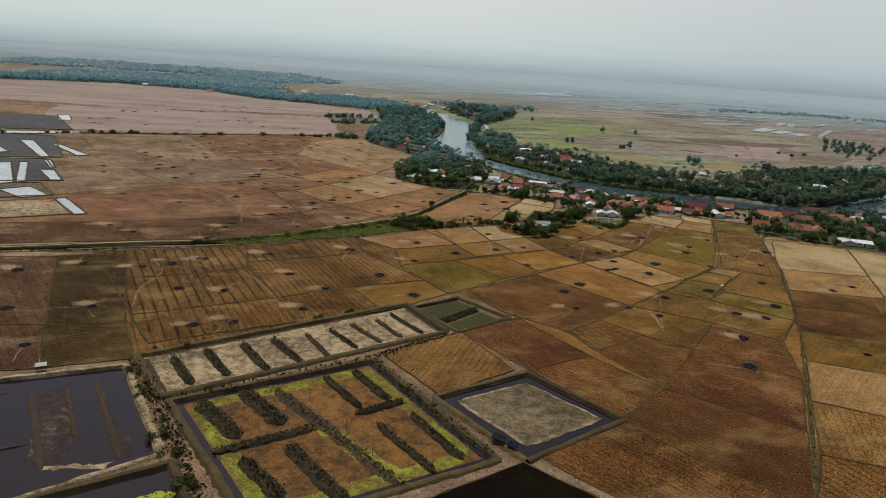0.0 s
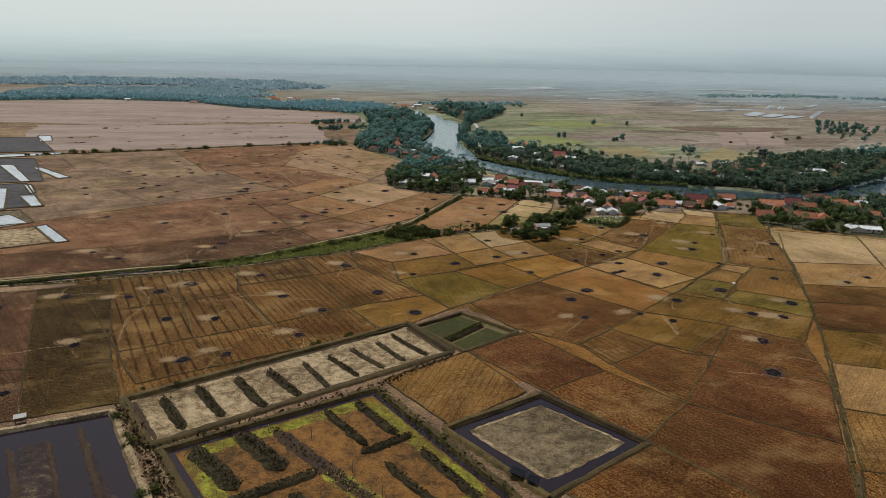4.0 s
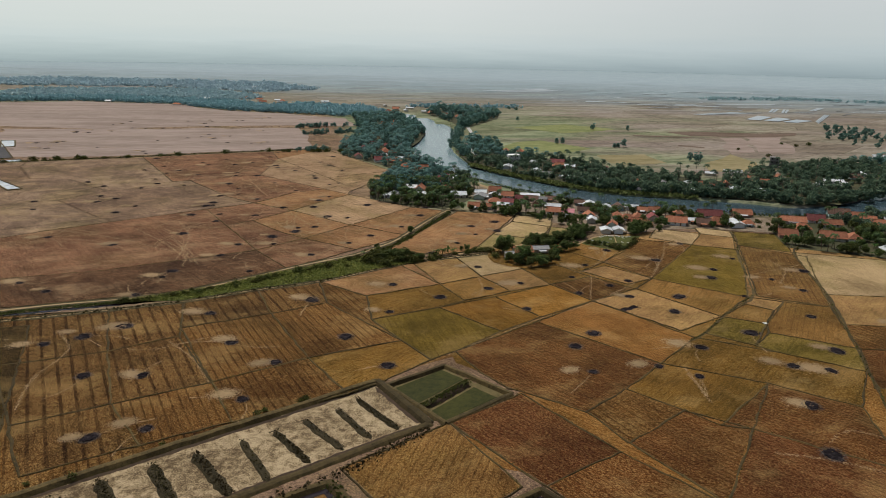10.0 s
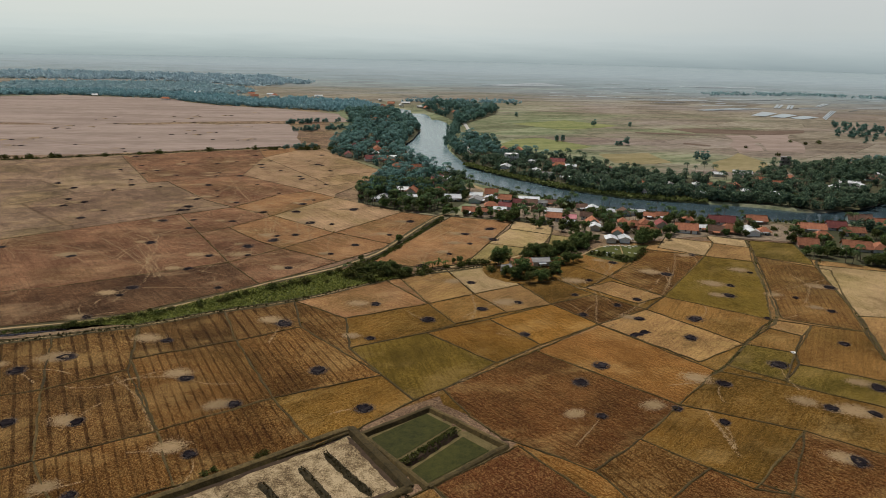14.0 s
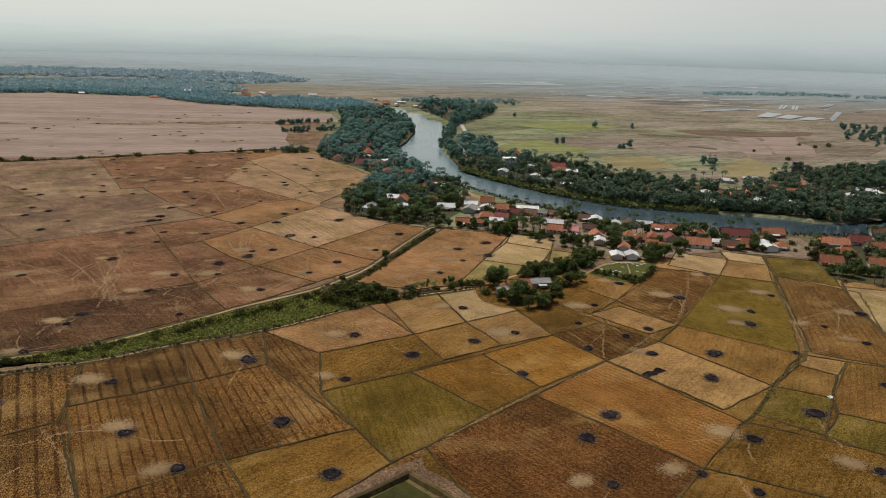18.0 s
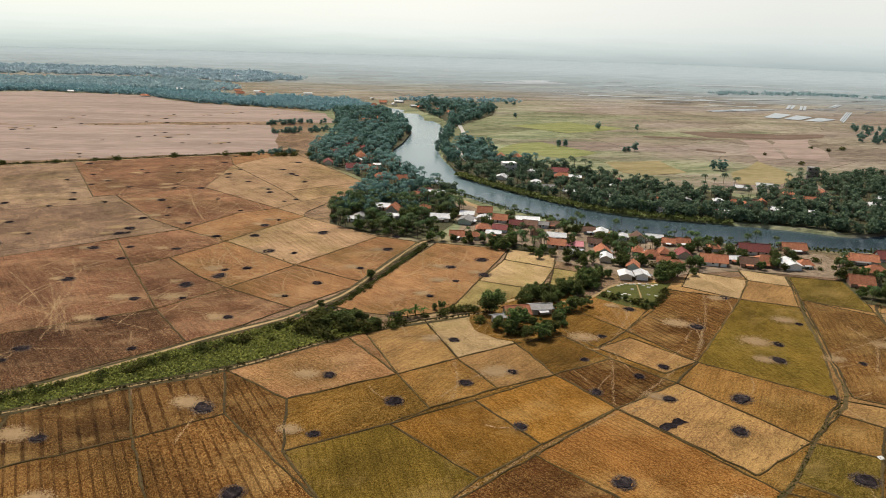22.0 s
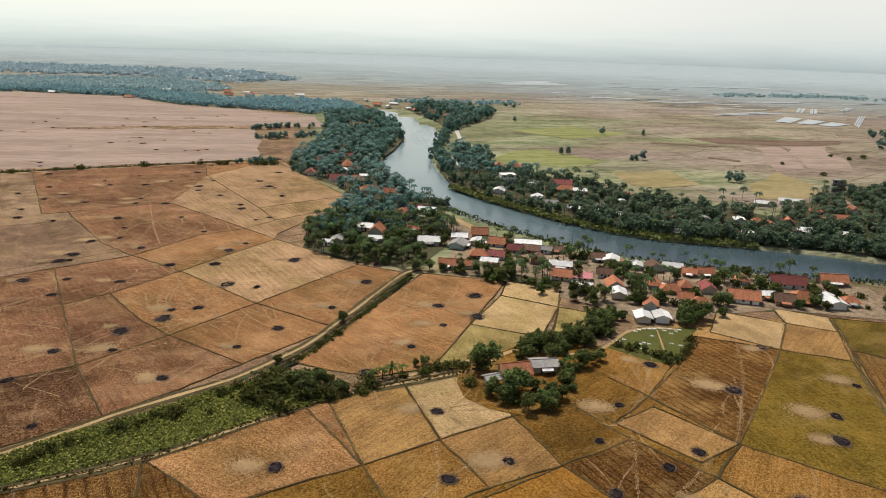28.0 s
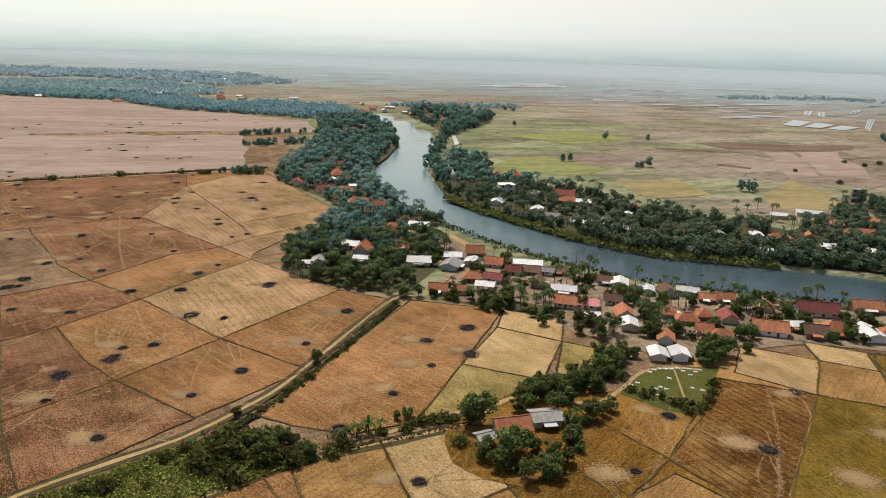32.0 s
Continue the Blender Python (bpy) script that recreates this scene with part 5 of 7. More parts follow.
houses("village", (159, 464, 5.6, "o"), (161, 445, 6.0, "w"), (178, 461, 14.0, "r"), (166, 439, 7.2, "b"), (175, 442, 9.3, "o"),
       (201, 466, 10.9, "o"), (186, 439, 10.4, "w"), (194, 440, 6.0, "o"))
houses("village", (226, 449, 14.0, "o"), (206, 415, 9.1, "o"), (223, 432, 8.8, "o"), (246, 442, 11.5, "o"), (230, 411, 12.8, "o"),
       (268, 473, 12.4, "b"), (275, 454, 10.5, "o"), (241, 409, 8.6, "o"), (243, 454, 9.4, "r"))
houses("village", (274, 464, 9.7, "o"), (277, 443, 11.3, "o"), (246, 383, 8.3, "w"), (254, 381, 10.0, "w"), (293, 458, 6.8, "w"),
       (317, 467, 8.0, "w"), (279, 420, 7.3, "o"), (281, 403, 7.1, "b"))
houses("grove", (-17, 535, 8.0, "w"), (-10, 528, 10.0, "o"), (-28, 509, 7.5, "g"), (-32, 504, 5.0, "w"), (-9, 513, 6.4, "w"),
       (18, 512, 10.1, "w"), (9, 535, 5.7, "o"), (1, 572, 6.9, "o"), (8, 581, 9.6, "r"), (16, 576, 10.1, "w"),
       (3, 560, 5.0, "r"))
houses("hamlet", (-24, 630, 12.3, "o"), (-10, 622, 7.1, "o"), (-37, 662, 10.9, "o"), (-51, 665, 11.0, "r"), (-51, 721, 13.1, "o"),
       (-74, 685, 8.2, "r"), (-75, 743, 7.3, "r"), (-66, 776, 8.7, "r"), (-53, 767, 5.7, "r"), (-50, 697, 7.5, "w"),
       (-33, 677, 5.0, "w"), (-42, 698, 5.8, "b"), (-74, 985, 14.0, "o"), (-98, 1063, 10.1, "r"), (-65, 1019, 9.5, "o"),
       (-77, 965, 10.2, "w"), (-58, 969, 8.9, "o"), (-104, 1032, 8.3, "r"))
houses("bend", (-0, 1187, 14.0, "w"), (13, 1139, 10.8, "o"), (21, 1185, 11.4, "w"), (32, 1116, 10.6, "o"), (-12, 1183, 11.4, "o"),
       (-24, 1204, 8.3, "w"), (42, 1068, 8.6, "b"), (7, 1123, 10.7, "r"), (-55, 1227, 8.5, "w"), (-163, 1275, 12.6, "w"),
       (-158, 1296, 9.2, "o"), (-98, 1316, 7.4, "w"))
houses("east", (72, 737, 8.1, "o"), (87, 739, 8.1, "o"), (65, 642, 9.6, "w"), (92, 670, 7.1, "w"), (88, 623, 8.6, "w"),
       (95, 607, 8.3, "g"), (114, 669, 11.9, "r"), (113, 651, 11.5, "o"), (122, 647, 8.4, "w"), (124, 601, 7.6, "g"),
       (153, 637, 5.3, "r"), (143, 616, 5.1, "w"), (162, 579, 5.4, "o"), (157, 543, 8.0, "g"), (184, 576, 5.5, "g"),
       (205, 576, 7.0, "w"), (219, 566, 6.3, "o"), (188, 543, 5.0, "r"), (196, 544, 5.0, "w"), (227, 573, 5.0, "b"))
houses("east", (234, 574, 6.4, "o"), (234, 556, 6.9, "w"), (241, 625, 8.7, "w"), (264, 633, 14.0, "w"), (268, 607, 6.3, "o"),
       (262, 581, 8.2, "o"), (272, 585, 8.4, "o"), (294, 610, 7.4, "o"), (250, 548, 7.6, "w"))
houses("east", (333, 596, 14.0, "w"), (336, 584, 8.3, "w"), (381, 639, 13.0, "w"), (469, 754, 10.8, "w"), (214, 571, 6.5, "o"),
       (311, 575, 9.2, "w"), (365, 620, 8.8, "b"))


# ---- trees ----
M_BARK = plain_noise("grey_brown_bark", ((0.3, (0.07, 0.05, 0.035)), (0.7, (0.16, 0.12, 0.085))), 2.5)
M_LEAF = leaf("broad_leaves", (0.030, 0.050, 0.016), (0.165, 0.195, 0.060), 0.6)
M_PALM = leaf("palm_fronds", (0.030, 0.058, 0.022), (0.150, 0.195, 0.078), 0.5)
M_BANANA = leaf("banana_leaves", (0.030, 0.062, 0.012), (0.080, 0.120, 0.030), 0.4)
# Air haze is mixed into these four leaf colours, strongest in the farthest
M_FARLEAF = leaf("hazed_distant_leaves", (0.160, 0.285, 0.300), (0.255, 0.390, 0.405), 0.2)
M_MIDLEAF = leaf("hazed_mid_leaves", (0.078, 0.160, 0.132), (0.205, 0.315, 0.258), 0.4)
M_BANKLEAF = leaf("hazed_bank_leaves", (0.055, 0.102, 0.070), (0.190, 0.255, 0.145), 0.6)
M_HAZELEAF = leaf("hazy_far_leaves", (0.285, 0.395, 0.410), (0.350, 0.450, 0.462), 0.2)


def tube(bm, pts, radii, sides=6):
    rings = []
    for k, (p, rad) in enumerate(zip(pts, radii)):
        d = (Vector(pts[min(k + 1, len(pts) - 1)]) - Vector(pts[max(k - 1, 0)])).normalized()
        u = d.orthogonal().normalized()
        v = d.cross(u)
        rings.append([bm.verts.new(Vector(p) + (u * math.cos(2 * math.pi * j / sides) + v * math.sin(2 * math.pi * j / sides)) * rad) for j in range(sides)])
    for a, c in zip(rings, rings[1:]):
        for j in range(sides):
            bm.faces.new((a[j], a[(j + 1) % sides], c[(j + 1) % sides], c[j]))
    bm.faces.new(rings[-1])


def broad_tree(seed, height, spread, name="broadleaf_tree", label="dark green leafy broadleaf tree", leaves=1500):
    r = random.Random(seed)
    ob = new(name)
    bm = bmesh.new()
    fork = height * 0.34
    lean = (r.uniform(-0.4, 0.4), r.uniform(-0.4, 0.4))
    tube(bm, [(0, 0, -0.2), (lean[0] * 0.5, lean[1] * 0.5, fork * 0.6), (lean[0], lean[1], fork)], [0.24, 0.18, 0.15])
    lobes = []
    n = r.randint(11, 15)
    for k in range(n):
        a = 6.283 * k / n + r.uniform(-0.5, 0.5)
        d = spread * r.uniform(0.15, 0.75)
        z = height * r.uniform(0.30, 0.84) - d * 0.12
        c = Vector((lean[0] + d * math.cos(a), lean[1] + d * math.sin(a), z))
        lobes.append((c, spread * r.uniform(0.22, 0.48)))
        tube(bm, [(lean[0], lean[1], fork * 0.95), tuple(c * 0.55 + Vector((lean[0], lean[1], fork)) * 0.45), tuple(c)], [0.10, 0.07, 0.03], 5)
    part("trunk", bm, M_BARK, ob)
    places = []
    for _ in range(leaves):
        c, rad = r.choice(lobes)
        v = Vector((r.gauss(0, 1), r.gauss(0, 1), r.gauss(0.25, 0.9))).normalized()
        p = c + v * rad * (r.uniform(0.5, 1.1) + (r.uniform(0, 0.5) if r.random() < 0.08 else 0))
        if p.z > height * 0.10:
            places.append(tuple(p))
    from_lists("crown", *leaf_quads(places, (0.16, 0.44), r, 0.25), M_LEAF, ob)
    return tagged(ob, label, "tree", "village trees")


def palm_tree(seed, height):
    r = random.Random(seed)
    ob = new("coconut_palm")
    bm = bmesh.new()
    a, bend = r.uniform(0, 6.28), r.uniform(0.3, 1.6)
    top = Vector((bend * math.cos(a), bend * math.sin(a), height))
    tube(bm, [(0, 0, -0.2), (top.x * 0.25, top.y * 0.25, height * 0.45), tuple(top)], [0.22, 0.15, 0.11])
    part("trunk", bm, M_BARK, ob)
    verts, faces = [], []
    for k in range(22):
        b0 = 6.283 * k / 22 + r.uniform(-0.2, 0.2)
        d = Vector((math.cos(b0), math.sin(b0), 0))
        s = Vector((-d.y, d.x, 0))
        up, length = r.uniform(0.15, 1.3), r.uniform(2.5, 3.5)
        spine = [top + d * length * u * (1 - 0.15 * u) + Vector((0, 0, length * (up * u - (0.75 + up * 0.6) * u * u))) for u in np.linspace(0, 1, 9)]
        for j in range(8):
            p, q = spine[j], spine[j + 1]
            w = 0.75 * math.sin(math.pi * min(1, 0.15 + (j + 0.5) / 8 * 0.8)) * r.uniform(0.8, 1.15)
            for side in (-1, 1):
                tip = p.lerp(q, 0.9) + s * side * w + d * 0.22 + Vector((0, 0, -w * r.uniform(0.35, 0.8)))
                i = len(verts)
                verts += [tuple(p), tuple(p.lerp(q, 1.05)), tuple(tip)]
                faces.append((i, i + 1, i + 2))
    from_lists("crown", verts, faces, M_PALM, ob)
    return tagged(ob, "tall slender coconut palm with drooping green fronds", "palm", "coconut palms")


def banana_plant(seed):
    r = random.Random(seed)
    ob = new("banana_plant")
    bm = bmesh.new()
    tube(bm, [(0, 0, -0.1), (0.05, 0, 1.2), (0.1, 0.05, 2.0)], [0.16, 0.13, 0.09])
    part("stem", bm, M_REED, ob)
    verts, faces = [], []
    for k in range(9):
        a = 6.283 * k / 9 + r.uniform(-0.3, 0.3)
        d, s = Vector((math.cos(a), math.sin(a), 0)), Vector((-math.sin(a), math.cos(a), 0))
        length, up = r.uniform(1.5, 2.3), r.uniform(0.6, 1.5)
        prev = None
        for j in range(5):
            u = j / 4
            p = Vector((0.1, 0.05, 1.9)) + d * length * u + Vector((0, 0, length * (up * u - 1.1 * u * u)))
            w = 0.34 * math.sin(math.pi * min(1, 0.15 + 0.8 * u))
            i = len(verts)
            verts += [tuple(p - s * w), tuple(p + Vector((0, 0, -0.06))), tuple(p + s * w)]
            if prev is not None:
                faces += [(prev, prev + 1, i + 1, i), (prev + 1, prev + 2, i + 2, i + 1)]
            prev = i
    from_lists("leaves", verts, faces, M_BANANA, ob)
    return tagged(ob, "banana plant with broad arching green leaves", "banana plant", "banana plants")


def shrub(seed):
    r = random.Random(seed)
    ob = new("shrub")
    bm = bmesh.new()
    for k in range(4):
        a = r.uniform(0, 6.28)
        tube(bm, [(0, 0, -0.1), (0.3 * math.cos(a), 0.3 * math.sin(a), 0.6), (0.7 * math.cos(a), 0.7 * math.sin(a), 1.3)], [0.05, 0.035, 0.015], 4)
    part("stems", bm, M_BARK, ob)
    places = []
    for _ in range(170):
        v = Vector((r.gauss(0, 0.75), r.gauss(0, 0.75), abs(r.gauss(0.9, 0.5))))
        places.append(tuple(v))
    from_lists("foliage", *leaf_quads(places, (0.15, 0.38), r, 0.35), M_SHRUB, ob)
    return tagged(ob, "low dense green shrub", "shrub", "shrubs")


broads = [broad_tree(100 + k, h, s) for k, (h, s) in enumerate(((7, 3.4), (8, 3.8), (6, 3.0), (9, 4.2), (7.5, 4.4), (5.5, 2.8)))]
palms = [palm_tree(200 + k, h) for k, h in enumerate((7.5, 8.5, 9.5, 10.5, 6.5, 8.8))]
bananas = [banana_plant(300 + k) for k in range(3)]
shrubs = [shrub(400 + k) for k in range(4)]
unused = {id(o) for o in (*broads, *palms, *bananas, *shrubs)}
river_pts = np.array(RIVER)
waiting = []


def plant(kinds, x, y, r, lo=0.8, hi=1.25):
    """Note a tree to be set; set_trees() places them all, the nearest as trees of their own."""
    waiting.append((kinds, x, y, r.uniform(0, 360), r.uniform(lo, hi) * 1.0, r.randrange(1000)))


def set_one(kinds, x, y, turn, k, pick):
    ob = kinds[pick % len(kinds)]
    m = pose(x, y, 0.03, 0, 0, turn)
    if id(ob) in unused:
        unused.discard(id(ob))
        ob.matrix_basis = m
    else:
        ob = copy_thing(ob, m)
    ob.scale = (k * (0.92 + 0.16 * (pick % 7) / 6), k * (0.92 + 0.16 * (pick % 5) / 4), k)


def thin_tree(seed, tall):
    """A light model for trees far behind the rest: crown tufts and a plain trunk."""
    r = random.Random(seed)
    places = []
    lobes = [(r.gauss(0, 1.3), r.gauss(0, 1.3), tall * r.uniform(0.22, 0.82), r.uniform(1.0, 2.0)) for _ in range(9)]
    for _ in range(190):
        cx, cy, cz, rad = r.choice(lobes)
        v = Vector((r.gauss(0, 1), r.gauss(0, 1), r.gauss(0.2, 0.9))).normalized() * rad * r.uniform(0.6, 1.05)
        places.append((cx + v.x, cy + v.y, max(0.6, cz + v.z)))
    v, f = leaf_quads(places, (0.5, 0.95), r, 0.25)
    return np.array(v), np.array(f)


def set_trees():
    """The nearest three hundred of a kind stand alone; the woods behind them are joined, bank by bank."""
    for kinds, name in ((broads, "woodland"), (palms, "palm_grove"), (bananas, ""), (shrubs, "")):
        mine = sorted((w for w in waiting if w[0] is kinds), key=lambda w: math.hypot(w[1] - 40, w[2] - 230))
        for w in mine[:300]:
            set_one(*w)
        rest = mine[300:]
        if not rest or not name:
            continue
        if kinds is broads:
            models = [thin_tree(500 + k, h) for k, h in enumerate((7.5, 8.5, 6.5, 9.5))]
        else:
            models = []
            for ob in palms[:4]:
                me = next(c for c in ob.children if c.name.startswith("crown")).data
                n = len(me.vertices)
                co = np.empty(n * 3)
                me.vertices.foreach_get("co", co)
                models.append((co.reshape(-1, 3), np.array([tuple(p.vertices) for p in me.polygons])))
        # joined woods take leaf colours with haze painted in
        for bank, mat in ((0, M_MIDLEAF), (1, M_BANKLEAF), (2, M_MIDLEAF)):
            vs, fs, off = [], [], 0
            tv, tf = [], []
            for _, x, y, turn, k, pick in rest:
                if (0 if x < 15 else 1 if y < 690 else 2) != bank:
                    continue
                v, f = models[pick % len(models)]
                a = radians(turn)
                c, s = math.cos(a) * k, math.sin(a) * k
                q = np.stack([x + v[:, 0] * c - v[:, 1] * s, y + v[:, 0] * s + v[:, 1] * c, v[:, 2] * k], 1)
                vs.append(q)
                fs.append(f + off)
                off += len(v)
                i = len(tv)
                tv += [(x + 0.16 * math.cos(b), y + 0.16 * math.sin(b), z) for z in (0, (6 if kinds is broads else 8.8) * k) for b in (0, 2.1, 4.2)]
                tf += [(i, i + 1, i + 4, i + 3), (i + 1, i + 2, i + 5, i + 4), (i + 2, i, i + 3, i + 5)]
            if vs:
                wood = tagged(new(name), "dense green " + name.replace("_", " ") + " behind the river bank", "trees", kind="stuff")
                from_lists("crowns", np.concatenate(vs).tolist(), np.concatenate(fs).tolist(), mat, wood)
                from_lists("trunks", tv, tf, M_BARK, wood)


def free(x, y, gap=1.5):
    if np.any(np.hypot(river_pts[:, 0] - x, river_pts[:, 1] - y) < river_pts[:, 2] + 2.5):
        return False
    # wider gap on the camera side (-y), so trees don't hide the houses from view
    return all((x - hx) ** 2 + ((y - hy) * (0.42 if y < hy else 1.0)) ** 2 > (rad + gap) ** 2 for hx, hy, rad in house_places)


def woods(poly, count, palm_share, seed, lo=0.8, hi=1.25, banana_share=0.08, gap=2.6):
    r = random.Random(seed)
    made = []
    floor = flat("grove_floor", poly, 0.10 + 0.005 * (seed - 30), M_WOODFLOOR)
    tagged(floor, "shady weedy ground under village trees", "ground", kind="structure")
    for x, y in scatter_in(poly, count * 4, r):
        if len(made) >= count:
            break
        if free(x, y) and all((x - a) ** 2 + (y - c) ** 2 > gap * gap for a, c in made):
            made.append((x, y))
            q = r.random()
            plant(palms if q < palm_share else bananas if q < palm_share + banana_share else broads, x, y, r, lo, hi)


woods(((-44, 498), (-47, 531), (-32, 590), (-3, 567), (22, 567), (34, 539), (25, 502), (17, 481), (7, 471), (-15, 477), (-29, 486)), 330, 0.65, 31, 0.6, 1.05, gap=1.9)
woods(((-94, 701), (-100, 754), (-98, 860), (-28, 792), (-22, 717), (-8, 659), (10, 622), (32, 584), (-1, 579), (-25, 596), (-47, 643)), 440, 0.6, 32, 0.65, 1.05, gap=2.0)
woods(((-106, 968), (-131, 1093), (-70, 1135), (-26, 1010), (-14, 902), (-20, 815), (-26, 773), (-90, 857)), 400, 0.25, 33, 0.85, 1.3, 0.0, gap=2.2)
woods(((28, 468), (42, 530), (61, 524), (86, 509), (119, 486), (153, 479), (211, 469), (186, 428), (133, 431), (104, 436), (73, 449), (33, 464)), 120, 0.45, 34, 0.6, 1.0, 0.2, gap=2.4)
woods(((20, 741), (35, 643), (69, 607), (96, 568), (123, 549), (148, 537), (200, 525), (241, 516), (301, 612), (308, 665), (233, 592), (211, 618), (177, 623),
       (148, 651), (135, 679), (100, 714), (67, 731), (69, 811), (39, 854)), 780, 0.4, 35, 0.6, 1.1, gap=2.1)
woods(((447, 662), (392, 607), (338, 547), (289, 508), (250, 504), (240, 560), (300, 600), (320, 676), (395, 695), (504, 755)), 400, 0.25, 36, 0.75, 1.15, gap=2.2)
woods(((34, 952), (93, 1112), (103, 1208), (1, 1290), (-24, 1195), (21, 1046)), 190, 0.3, 37, 1.0, 1.5, 0.0)
woods(((195, 392), (224, 380), (263, 363), (330, 420), (338, 486), (302, 476), (253, 462), (205, 440)), 240, 0.3, 38, 0.6, 1.0, gap=2.1)


def row_of(kinds, pts, seed, lo=0.7, hi=1.1):
    r = random.Random(seed)
    for x, y in pts:
        plant(kinds, x, y, r, lo, hi)


def along(line, count, spread, seed):
    r = random.Random(seed)
    out = []
    for _ in range(count):
        k = r.random() * (len(line) - 1)
        i = int(k)
        out.append((line[i][0] + (line[i + 1][0] - line[i][0]) * (k - i) + r.gauss(0, spread), line[i][1] + (line[i + 1][1] - line[i][1]) * (k - i) + r.gauss(0, spread)))
    return out


# farmstead, canal side, cemetery and village trees
row_of(broads, ((39, 356), (44, 355), (42, 352), (46, 357), (37, 371), (38, 373)), 41, 0.8, 1.1)
row_of(broads, along(((54, 387), (66, 392), (78, 404), (88, 418)), 36, 2.6, 68), 401, 0.45, 0.85)
row_of(shrubs, along(((50, 385), (66, 392), (80, 404), (90, 420)), 20, 2.0, 69), 402, 1.0, 1.6)
row_of(broads, ((52, 360), (56, 357), (60, 355), (55, 349), (49, 348), (63, 366), (50, 364)), 403, 0.55, 0.8)
row_of(broads, ((51, 354), (58, 360), (62, 363), (64, 360), (53, 350), (57, 353), (38, 379), (36, 374), (52, 387), (58, 390), (61, 393), (66, 395), (69, 394),
                (73, 397), (79, 405), (82, 409), (58, 393), (90, 421), (91, 417)), 42, 0.45, 0.8)
row_of(broads, ((70, 377), (74, 379), (77, 381)), 43, 0.55, 0.75)
row_of(bananas, ((64, 375), (66, 377), (68, 374), (3, 363), (6, 365), (9, 367), (12, 369)), 44, 1.0, 1.5)
row_of(palms, ((-33, 356), (-31, 358)), 45, 0.4, 0.5)
row_of(broads, ((-6, 357), (-12, 360), (-17, 358), (-9, 360), (-21, 360), (-14, 363), (-12, 408), (-28, 373), (16, 374), (19, 375), (-4, 355)), 46, 0.4, 0.75)
row_of(shrubs, ((-24, 358), (-27, 360), (-19, 355), (-10, 354), (2, 361), (20, 371), (23, 372), (26, 373), (29, 375), (-40, 352), (-48, 340), (-60, 333), (-75, 318), (33, 362), (46, 352)), 47, 1.0, 1.6)
row_of(broads, ((119, 418), (123, 420), (116, 416), (120, 423), (126, 421)), 48, 0.8, 1.05)
row_of(broads, ((105, 434), (106, 439), (108, 449), (107, 454), (137, 435), (143, 440), (86, 438), (84, 443), (49, 459), (51, 456), (55, 460), (110, 473), (107, 467),
                (185, 454), (181, 443), (163, 441), (187, 438), (46, 462), (73, 447), (80, 446)), 49, 0.6, 0.95)
row_of(broads, ((92, 392), (94, 389), (103, 382), (101, 384)), 50, 0.35, 0.5)
row_of(shrubs, ((96, 386), (98, 385), (99, 381), (105, 384), (108, 388), (111, 393), (113, 398), (86, 393), (89, 390)), 51, 0.8, 1.3)
row_of(shrubs, along(((-97, 160), (-80, 138), (-62, 112), (-45, 86)), 14, 2.0, 60), 52, 0.6, 1.1)
row_of(shrubs, along(((-15, 226), (-45, 205), (-92, 167)), 8, 1.0, 61), 53, 0.4, 0.7)
# tree rows across the northern plain and single trees in the far meadows
row_of(shrubs, along(((-418, 589), (-346, 634), (-272, 662), (-172, 710), (-99, 722)), 26, 2.0, 62), 54, 1.2, 2.2)
row_of(broads, along(((-140, 722), (-99, 728)), 12, 2.0, 63), 55, 0.5, 0.8)
row_of(broads, along(((-180, 928), (-145, 959), (-98, 955)), 26, 3.0, 64), 56, 0.6, 0.9)
row_of(broads, along(((-160, 858), (-126, 873), (-98, 902)), 30, 4.0, 65), 57, 0.6, 0.9)
row_of(broads, ((128, 1295), (140, 1280), (123, 1095), (139, 822), (146, 823), (199, 797), (204, 800), (210, 802), (215, 985), (262, 985), (252, 709), (258, 706), (264, 712)), 58, 0.8, 1.2)
row_of(broads, along(((505, 905), (560, 960), (600, 1040), (575, 930), (530, 830)), 45, 18.0, 66), 59, 0.8, 1.2)
row_of(shrubs, along(((330, 790), (420, 860), (480, 860)), 5, 20.0, 67), 60, 1.2, 2.0)
row_of(shrubs, [p for p in scatter_in(((28, 468), (42, 530), (61, 524), (86, 509), (119, 486), (153, 479), (211, 469), (200, 430), (133, 431), (104, 436), (73, 449), (33, 464)), 110, random.Random(77)) if free(*p, gap=0.3)], 78, 0.8, 1.7)
row_of(shrubs, along(((-8, 352), (10, 362), (30, 372), (44, 384)), 16, 1.4, 79), 80, 0.7, 1.3)
row_of(broads, along([(r[0] + 0.45 * (r[2] + 10), r[1] + 0.92 * (r[2] + 10)) for r in RIVER if 480 < r[1] < 600 and 90 < r[0] < 380], 150, 2.5, 170), 171, 0.7, 1.1)
row_of(shrubs, scatter_in(((-34, 350), (-28, 362), (-14, 364), (-3, 357), (-12, 348), (-26, 342)), 26, random.Random(83)), 84, 1.1, 2.2)
row_of(broads, scatter_in(((-28, 352), (-24, 362), (-10, 362), (-6, 356), (-18, 348)), 11, random.Random(85)), 86, 0.4, 0.7)
row_of(shrubs, along([q for q in DITCH if -130 < q[0] < -30], 44, 0.9, 87), 88, 0.45, 1.1)
row_of(shrubs, scatter_in(CANAL_MEADOW, 14, random.Random(89)), 90, 0.4, 0.9)
row_of(shrubs, along([q for q in DITCH if q[0] > -30], 30, 0.8, 91), 92, 0.4, 0.8)
